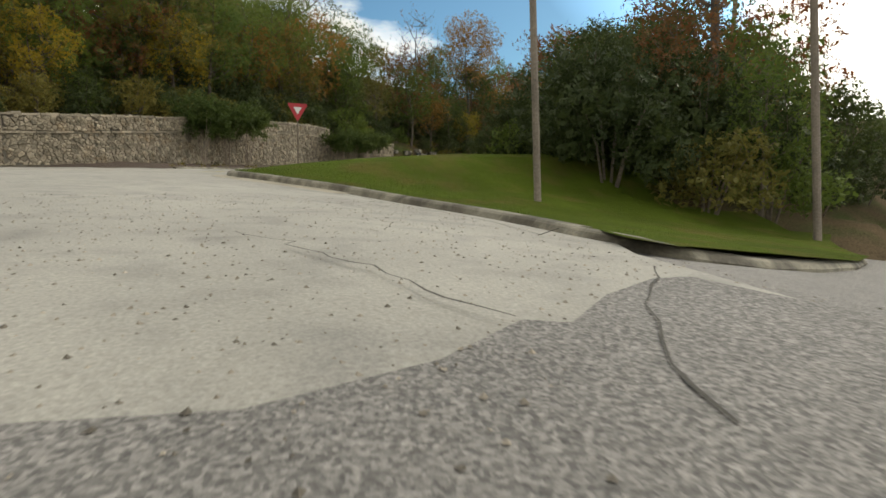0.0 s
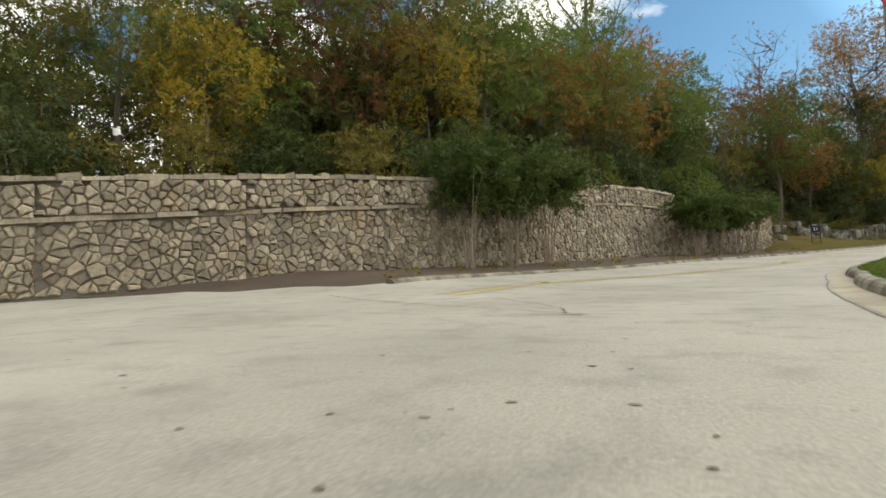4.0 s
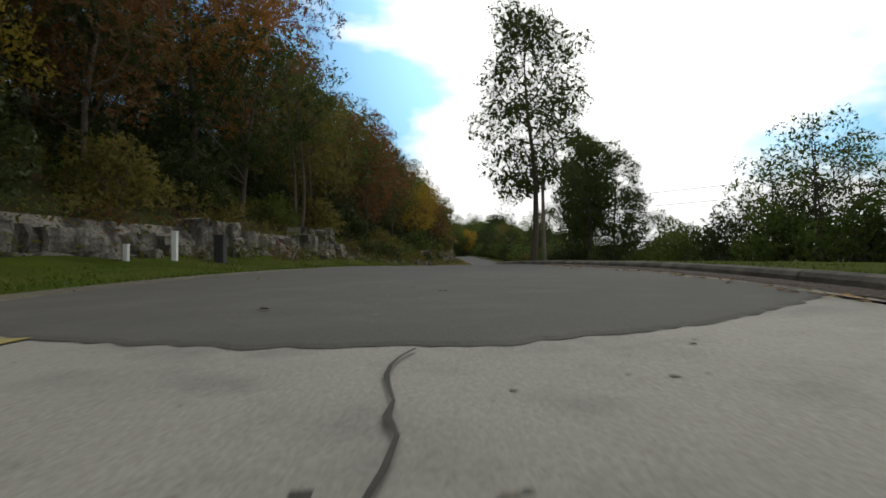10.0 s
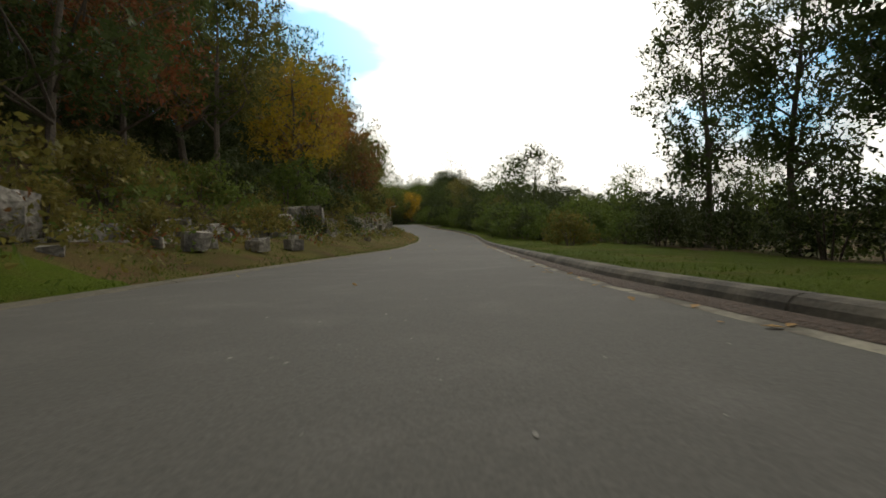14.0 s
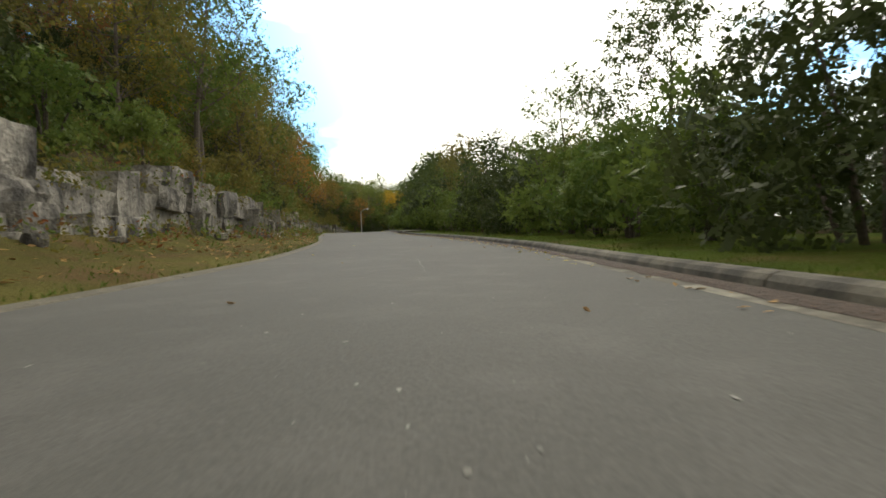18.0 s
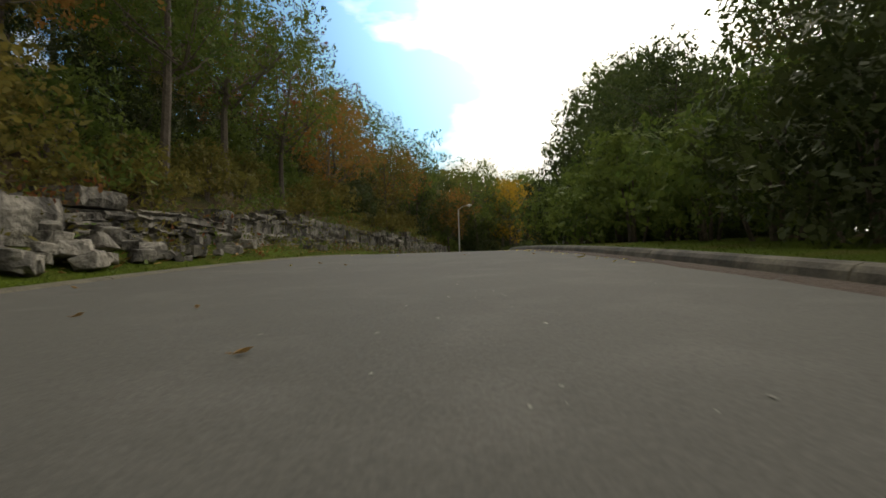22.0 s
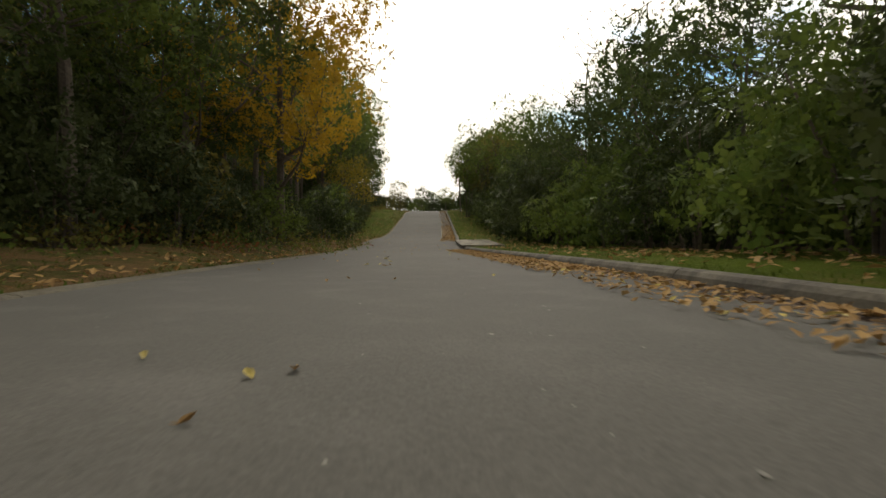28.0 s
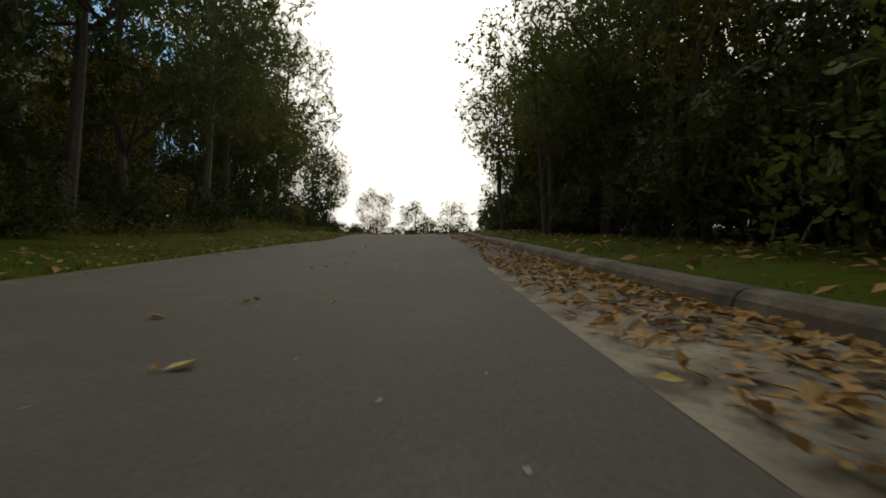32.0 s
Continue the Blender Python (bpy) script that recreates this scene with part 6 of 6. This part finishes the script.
for k in range(2800):
    a = 73 + 200 * lit.random()
    b = 0.1 + lit.normal() * 0.4 if lit.random() < 0.65 else float(edge_left(a)) + (float(kerb_right(a)) - float(edge_left(a))) * lit.random()
    r, m = 0.003 + 0.008 * lit.random() ** 2, 6
    o2 = len(pv)
    pv += [at(a + math.cos(6.28 * t / m) * r * (0.5 + 0.7 * lit.random()) * 2.2, b + math.sin(6.28 * t / m) * r * (0.5 + 0.8 * lit.random()), 0.0155) for t in range(m)]
    pf.append(tuple(range(o2, o2 + m)))
tagged(part("road_chips", (pv, pf), M_CHIP), "pale worn chips in the asphalt", "chips", kind="stuff")


# ---------------------------------------------------------------- rock ledge, course by course
def rock_mesh(g, sx, sy, sz):
    """A fractured block: the hull of a jittered box with chipped corners."""
    bm = bmesh.new()
    for x in (-0.5, 0.5):
        for y in (-0.5, 0.5):
            for z in (0.0, 1.0):
                p = Vector((x * sx, y * sy, z * sz))
                for k in range(3):
                    q = p + Vector((-np.sign(x) * sx * 0.30 * g.random() ** 1.5, -np.sign(y) * sy * 0.30 * g.random() ** 1.5, (0.5 - z) * sz * 0.55 * g.random() ** 1.5))
                    bm.verts.new(q)
    r = bmesh.ops.convex_hull(bm, input=bm.verts[:])
    bmesh.ops.delete(bm, geom=[v for v in r["geom_interior"] if isinstance(v, bmesh.types.BMVert)], context="VERTS")
    return bm


def rock_bed(q):
    """Slow rise and fall of the rock beds along the ledge."""
    return 0.05 * math.sin(q * 0.83) + 0.035 * math.sin(q * 2.1 + 1.0)


def bed_block(g, w, deep, low, high, worn, rugged):
    """One block of a rock bed: a broken front of many facets between two uneven bedding planes, with worn rims; x along, y back, z up."""
    nu = max(3, min(10, int(w / 0.2)))
    nv = 3 if high[0] - low[0] > 0.25 else 2
    vs = []
    lean, bulge = g.normal() * 0.06, g.normal() * rugged
    col = [g.normal() * rugged for _ in range(nu + 1)]
    for j in range(nv + 1):
        for i in range(nu + 1):
            a, b = i / nu, j / nv
            zl, zh = low[0] + (low[1] - low[0]) * a, high[0] + (high[1] - high[0]) * a
            rim = (0.4 + 0.6 * g.random()) * worn if i in (0, nu) or j in (0, nv) else 0.0
            x = (a - 0.5) * w + (g.normal() * 0.03 * min(w, 0.8) if 0 < i < nu else g.normal() * 0.012)
            z = zl + (zh - zl) * b + g.normal() * 0.06 * (zh - zl) * (1 if 0 < j < nv else 0.55)
            vs.append((x, rim + col[i] + g.normal() * rugged * 0.6 - bulge * math.sin(math.pi * b) + lean * (a - 0.5) * 2, z))
    n = nu + 1
    fs = [(j * n + i, j * n + i + 1, (j + 1) * n + i + 1, (j + 1) * n + i) for j in range(nv) for i in range(nu)]
    o2 = len(vs)
    vs += [(-w / 2, deep, low[0]), (w / 2, deep, low[1]), (w / 2, deep, high[1]), (-w / 2, deep, high[0])]
    top = [nv * n + i for i in range(n)]
    fs += [tuple(top) + (o2 + 2, o2 + 3), tuple(reversed(range(n))) + (o2, o2 + 1), tuple(j * n for j in range(nv + 1)) + (o2 + 3, o2), tuple(j * n + nu for j in range(nv, -1, -1)) + (o2 + 1, o2 + 2)]
    return vs, fs


rk = np.random.default_rng(33)
s = 69.6
while s < 232:
    seg = 5.5 + 2 * rk.random()
    mid = s + seg / 2
    massive, layered, broken = 146 < mid < 168, mid > 186, 98 < mid < 132
    label = "massive grey limestone ledge split into large blocks" if massive else "dark layered limestone cliff with thin beds" if layered else "low broken limestone outcrop overgrown with weeds" if broken else "weathered grey limestone ledge with upright fractures"
    ledge = thing("rock_ledge", at(mid, float(toe(mid)), float(verge_rise(mid))), label, "rock", "rock ledges", heading(mid))
    inv = ledge.matrix_basis.inverted()
    # the dark rock behind the joints
    vs = []
    for q in np.linspace(s - 0.1, s + seg + 0.1, 9):
        H = float(ledge_height(q)) * 0.9
        for up, back in ((-0.3, 0.5), (H * 0.5, 0.62), (H, 0.8 + 0.2 * H), (H * 1.02, 1.8 + 0.2 * H)):
            vs.append(inv @ at(q, float(toe(q)) - back, float(verge_rise(q)) + up))
    part("rock_core", (vs, [(i * 4 + k, i * 4 + k + 1, (i + 1) * 4 + k + 1, (i + 1) * 4 + k) for i in range(8) for k in range(3)]), M_CLIFF if layered else M_ROCK, ledge)
    z, lay = -0.15, 0
    while z < 1.75:
        thick = rk.random()
        h = 0.40 + 0.45 * thick if massive else (0.06 + 0.10 * thick if rk.random() < (0.3 if mid > 211 else 0.6) else 0.26 + 0.26 * thick) if layered else 0.18 + 0.24 * thick if 126 < mid < 146 or 168 < mid < 186 else 0.22 + 0.3 * thick
        shelf = (0.06 if layered else 0.09) * rk.normal()
        q = s
        while q < s + seg:
            w = (0.5 + 1.5 * rk.random() ** 1.5) if massive else (0.35 + (2.2 if mid > 211 else 1.5) * rk.random() ** 1.4) if layered else (0.4 + 0.9 * rk.random()) if 126 < mid < 146 or 168 < mid < 186 else (0.25 + 0.75 * rk.random() ** 1.6)
            w = min(w, s + seg - q + 0.05)
            m = q + w / 2
            H = float(ledge_height(m)) * (0.92 + (0.06 if layered else 0.16) * math.sin(m * 0.9) + 0.10 * math.sin(m * 2.7 + 1))
            skip = 0.45 if broken else 0.12 if lay > 1 and not layered else 0.03
            if z + h * 0.55 < H and rk.random() > skip and w > 0.08:
                d = float(toe(m)) - 0.16 - (0.05 if layered else 0.15) * lay - abs(shelf) - (0.06 if layered else 0.15) * rk.random()
                if not layered and rk.random() < 0.22:
                    d += 0.06 + 0.16 * rk.random()
                    tall = h * (0.25 + 0.5 * rk.random())
                else:
                    tall = 0.0
                gap, chop = 0.003 + 0.007 * rk.random(), 0.0 if layered or massive else 0.10 * rk.normal() * h
                low, high = [z + rock_bed(e) + gap for e in (q, q + w)], [z + h + tall + rock_bed(e) + chop * f for e, f in ((q, 1), (q + w, -1))]
                ob = part("rock_block", bed_block(rk, w * (1.0 if layered else 0.98), 0.75, low, high, 0.03 if layered else 0.055, 0.03 if layered else 0.032), M_CLIFF if layered else M_ROCK, ledge)
                ob.matrix_basis = inv @ Matrix.Translation(at(m, d, float(verge_rise(m)))) @ Matrix.Rotation(heading(m) + math.pi / 2 + (0.02 if layered else 0.09) * rk.normal(), 4, "Z")
            q += max(w, 0.08)
        z += h
        lay += 1
    for k in range(5 if broken or not layered else 3):
        q = s + seg * rk.random()
        d = float(toe(q)) + 0.1 + 0.5 * rk.random()
        ob = part("fallen_stone", rock_mesh(rk, 0.14 + 0.25 * rk.random(), 0.14 + 0.2 * rk.random(), 0.10 + 0.12 * rk.random()), M_ROCK, ledge)
        ob.matrix_basis = inv @ Matrix.Translation(at(q, d, float(relief(q, d)) - 0.03)) @ Matrix.Rotation(rk.random() * 6.28, 4, "Z")
    s += seg


# creepers, saplings and dry weeds growing on the ledge and at its foot
for mat, label, count in ((L_OLIVE, "olive weeds and creepers on the rock ledge", 800), (L_RED, "rusty dry weeds on the rock ledge", 130), (L_GREEN, "green creepers on the rock ledge", 480)):
    cl = []
    for k in range(count):
        q = 63 + 250 * rk.random()
        hang = rk.random()
        up = float(ledge_height(q)) * (1.05 - 0.5 * hang * hang) + float(verge_rise(q)) if rk.random() < 0.6 else 0.0
        d = float(toe(q)) - 0.55 - 0.5 * rk.random() if up else float(toe(q)) - 0.2 + 1.1 * rk.random()
        p = np.array(at(q, d, up or float(relief(q, d)) + 0.08))
        cl.append(p + rk.normal(size=(46, 3)) * np.array([0.26, 0.26, 0.17]))
    cl = np.concatenate(cl)
    tagged(part("ledge_weeds", quads_mesh(cl, 0.085 * (0.6 + 0.8 * rk.random(len(cl))), rk, long=1.9), mat), label, "weeds", kind="stuff")


def boulder(s, d, size):
    e = thing("boulder", on_ground(s, d), "large pale limestone boulder on the grass slope", "boulder", "boulders", rk.random() * 6.28)
    part("rock", rock_mesh(rk, size, size * 0.75, size * 0.7), M_ROCK, e)


for s, d, q in ((68.0, -11.6, 0.9), (66.4, -12.2, 0.6), (62.6, -8.6, 0.55), (69.6, -11.0, 0.7), (64.0, -9.6, 0.5), (198.6, -4.3, 0.3), (126.5, -4.2, 0.3), (113, -3.9, 0.45), (111, -4.2, 0.5), (115, -3.8, 0.4)):
    boulder(s, d, q)


heap = thing("rubble_heap", on_ground(187.0, -4.2), "heap of broken pale stones beside the road", "rubble", turn=heading(187))
inv = heap.matrix_basis.inverted()
for k in range(90):
    q, d = 187 + rk.normal() * 2.2, -3.75 - 1.2 * rk.random()
    w = 0.12 + 0.26 * rk.random()
    ob = part("broken_stone", rock_mesh(rk, w, w * 0.8, w * 0.6), M_ROCK, heap)
    ob.matrix_basis = inv @ Matrix.Translation(at(q, d, float(relief(q, d)) - 0.02 + 0.30 * rk.random() * max(0, 1 - abs(d + 4.5)))) @ Matrix.Rotation(rk.random() * 6.28, 4, "Z") @ Matrix.Rotation(rk.normal() * 0.3, 4, "X")


# ---------------------------------------------------------------- fieldstone wall
WALL = [(-52.0, 9.0, 2.4), (-36.0, 15.8, 2.5), (-25.0, 20.6, 2.6), (-20.2, 24.6, 2.85), (-17.4, 30.0, 3.4), (-16.0, 35.0, 3.9), (-14.4, 41.5, 4.5), (-12.0, 48.0, 4.95), (-9.0, 54.0, 4.6), (-5.6, 60.4, 4.3)]
w_s, w_line = spline(WALL, 0.25)
w_t = np.gradient(w_line[:, :2], axis=0)
w_t /= np.linalg.norm(w_t, axis=1)[:, None]
W_LEN, CAP_END = w_s[-1], float(w_s[np.argmin(np.hypot(w_line[:, 0] + 10.8, w_line[:, 1] - 51.0))])


def wall_at(u, out, z):
    """A place on the wall: u along it, out metres in front of its face, z above the sea of the plan."""
    x, y = (np.interp(u, w_s, w_line[:, k]) for k in (0, 1))
    tx, ty = np.interp(u, w_s, w_t[:, 0]), np.interp(u, w_s, w_t[:, 1])
    return Vector((x + ty * out, y - tx * out, z))


w_st, w_off = station(w_line[:, 0], w_line[:, 1])
W_FOOT = np.interp(w_st, LINE_S, LINE[:, 2]) + camber(w_st, w_off) + 0.05


def wall_foot(u):
    return float(np.interp(u, w_s, W_FOOT))


def wall_top(u):
    t = float(np.interp(u, w_s, w_line[:, 2]))
    return t if u < CAP_END else min(t, wall_foot(u) + 2.45)


stone_wall = tagged(new("wall_stone"), "tall dry-look fieldstone retaining wall with a projecting upper band", "wall", kind="structure")
us = np.concatenate([np.arange(0, CAP_END, 0.5), [CAP_END, CAP_END + 0.02], np.arange(CAP_END + 0.5, W_LEN, 0.5)])
vs = []
for u in us:
    z0, z1 = wall_foot(u) - 0.5, wall_top(u)
    vs += [wall_at(u, 0, z0), wall_at(u, 0, z1), wall_at(u, -0.55, z1), wall_at(u, -0.55, z0)]
n = len(us)
fs = [(i * 4 + k, i * 4 + (k + 1) % 4, (i + 1) * 4 + (k + 1) % 4, (i + 1) * 4 + k) for i in range(n - 1) for k in range(4)] + [(0, 1, 2, 3), tuple(range(4 * n - 4, 4 * n))]
part("core", (vs, fs), M_MORTAR, stone_wall, "dark recessed mortar")


def cells(g, u0, u1, v0, v1, du, dv):
    """Irregular stones: the cells nearest to jittered seeds, cut by their neighbours."""
    nu, nv = max(1, int((u1 - u0) / du)), max(1, int((v1 - v0) / dv))
    seed = {}
    for i in range(-1, nu + 1):
        for j in range(-1, nv + 1):
            seed[i, j] = ((i + 0.5 + (0.5 if j % 2 else 0) + 0.95 * (g.random() - 0.5)) * (u1 - u0) / nu + u0, (j + 0.5 + 0.95 * (g.random() - 0.5)) * (v1 - v0) / nv + v0)
            if g.random() < 0.2:
                del seed[i, j]
    out = []
    for i in range(nu):
        for j in range(nv):
            if (i, j) not in seed:
                continue
            c = seed[i, j]
            poly = [(u0, v0), (u1, v0), (u1, v1), (u0, v1)]
            for a in (-3, -2, -1, 0, 1, 2, 3):
                for b in (-2, -1, 0, 1, 2):
                    o2 = seed.get((i + a, j + b))
                    if o2 is None or (a == 0 and b == 0):
                        continue
                    mx, my, dx, dy = (c[0] + o2[0]) / 2, (c[1] + o2[1]) / 2, o2[0] - c[0], o2[1] - c[1]
                    new_poly = []
                    for k in range(len(poly)):
                        p, q = poly[k], poly[(k + 1) % len(poly)]
                        fp, fq = (p[0] - mx) * dx + (p[1] - my) * dy, (q[0] - mx) * dx + (q[1] - my) * dy
                        if fp <= 0:
                            new_poly.append(p)
                        if fp * fq < 0:
                            t = fp / (fp - fq)
                            new_poly.append((p[0] + (q[0] - p[0]) * t, p[1] + (q[1] - p[1]) * t))
                    poly = new_poly
                    if len(poly) < 3:
                        break
                if len(poly) < 3:
                    break
            if len(poly) >= 3:
                out.append(poly)
    return out


def stone_mesh(poly, proud, gap=0.009):
    """One stone of the face: its outline drawn in, stood proud and rounded at the rim. v runs from 0 to 1 between foot and band or band and top."""
    c = np.mean(poly, axis=0)
    ring = []
    for k in range(len(poly)):
        a, b = np.array(poly[k]), np.array(poly[(k + 1) % len(poly)])
        ring.append(a + (c - a) * 0.05 * g.random())
        if np.hypot(*(b - a)) > 0.14:
            ring.append((a + b) / 2 + (c - (a + b) / 2) * 0.06 * g.random())
    p = np.array(ring)
    d = c - p
    L = np.linalg.norm(d, axis=1)[:, None] + 1e-6
    rings = []
    for shrink, out in ((gap, 0.0), (gap, proud * 0.6), (gap + 0.035, proud)):
        rings.append((p + d / L * np.minimum(shrink, L * 0.6), out))
    n = len(p)
    vs = [(x, z, o2) for q, o2 in rings for x, z in q]
    fs = [(r * n + k, r * n + (k + 1) % n, (r + 1) * n + (k + 1) % n, (r + 1) * n + k) for r in range(2) for k in range(n)] + [tuple(range(2 * n, 3 * n))]
    return vs, fs


g = np.random.default_rng(44)
BAND = 0.78
near_stones, rest = 0, []
U_NEAR = (float(w_s[np.argmin(np.hypot(w_line[:, 0] + 17.0, w_line[:, 1] - 31.5))]), float(w_s[np.argmin(np.hypot(w_line[:, 0] + 13.8, w_line[:, 1] - 44.0))]))
u = 8.0
while u < W_LEN - 0.05:
    u1 = min(u + 4.0, W_LEN)
    if u < CAP_END < u1:
        u1 = CAP_END
    m = (u + u1) / 2
    z0, z1 = wall_foot(m), wall_top(m)
    band = m < CAP_END
    zones = [(0.0, z1 - BAND - z0 - 0.05, 0.0)] + ([(z1 - BAND - z0 + 0.05, z1 - z0, 0.07)] if band else []) if band else [(0.0, z1 - z0, 0.0)]
    for v0, v1, extra in zones:
        far = m < 34
        for poly in cells(g, u, u1, v0, v1, 0.21 if not far else 0.30, 0.14 if not far else 0.20):
            vs, fs = stone_mesh(poly, 0.025 + 0.08 * g.random())
            vs = [wall_at(x, o2 + extra, wall_foot(x) + z * (wall_top(x) - wall_foot(x)) / (z1 - z0)) for x, z, o2 in vs]
            if U_NEAR[0] < m < U_NEAR[1] and near_stones < 300:
                near_stones += 1
                part("stone", (vs, fs), M_STONE, stone_wall)
            else:
                rest.append((vs, fs))
    u = u1
tagged(part("stones", joined(rest), M_STONE_FAR, stone_wall), "", "", kind="stuff")
# the ledge under the upper band and the coping
for name, drop, h, out in (("band_course", BAND + 0.05, 0.10, 0.13), ("coping", 0.0, 0.08, 0.14)):
    u = 0.0
    while u < (CAP_END if name == "band_course" else W_LEN):
        u1 = min(u + (0.5 + 0.5 * g.random() if name == "band_course" else 0.22 + 0.4 * g.random()), CAP_END if u < CAP_END else W_LEN)
        vs, rough, lift = [], 0.03 * g.normal(), 0.10 * g.random() if name == "coping" else 0.02 * g.random()
        for q in (u + 0.006, u1 - 0.006):
            z = wall_top(min(q, CAP_END - 0.01) if u < CAP_END else q) - drop
            vs += [wall_at(q, out + rough, z), wall_at(q, out + rough - 0.03 * g.random(), z + h + lift * (0.5 + 0.5 * g.random())), wall_at(q, -0.1 if name == "band_course" else -0.6, z + h + lift * 0.6), wall_at(q, -0.1 if name == "band_course" else -0.6, z)]
        part("coping_slab" if name == "coping" else "band_slab", (vs, [(0, 1, 5, 4), (1, 2, 6, 5), (2, 3, 7, 6), (3, 0, 4, 7), (0, 3, 2, 1), (4, 5, 6, 7)]), M_STONE, stone_wall)
        u = u1
# the wall's end face
z0, z1 = wall_foot(W_LEN), wall_top(W_LEN)
tt = Vector((w_t[-1][0], w_t[-1][1], 0))
for poly in cells(g, 0.0, 0.55, 0.0, z1 - z0, 0.28, 0.27):
    vs, fs = stone_mesh(poly, 0.05)
    part("stone", ([wall_at(W_LEN, -x, z0 + z) + tt * o2 for x, z, o2 in vs], fs), M_STONE, stone_wall)
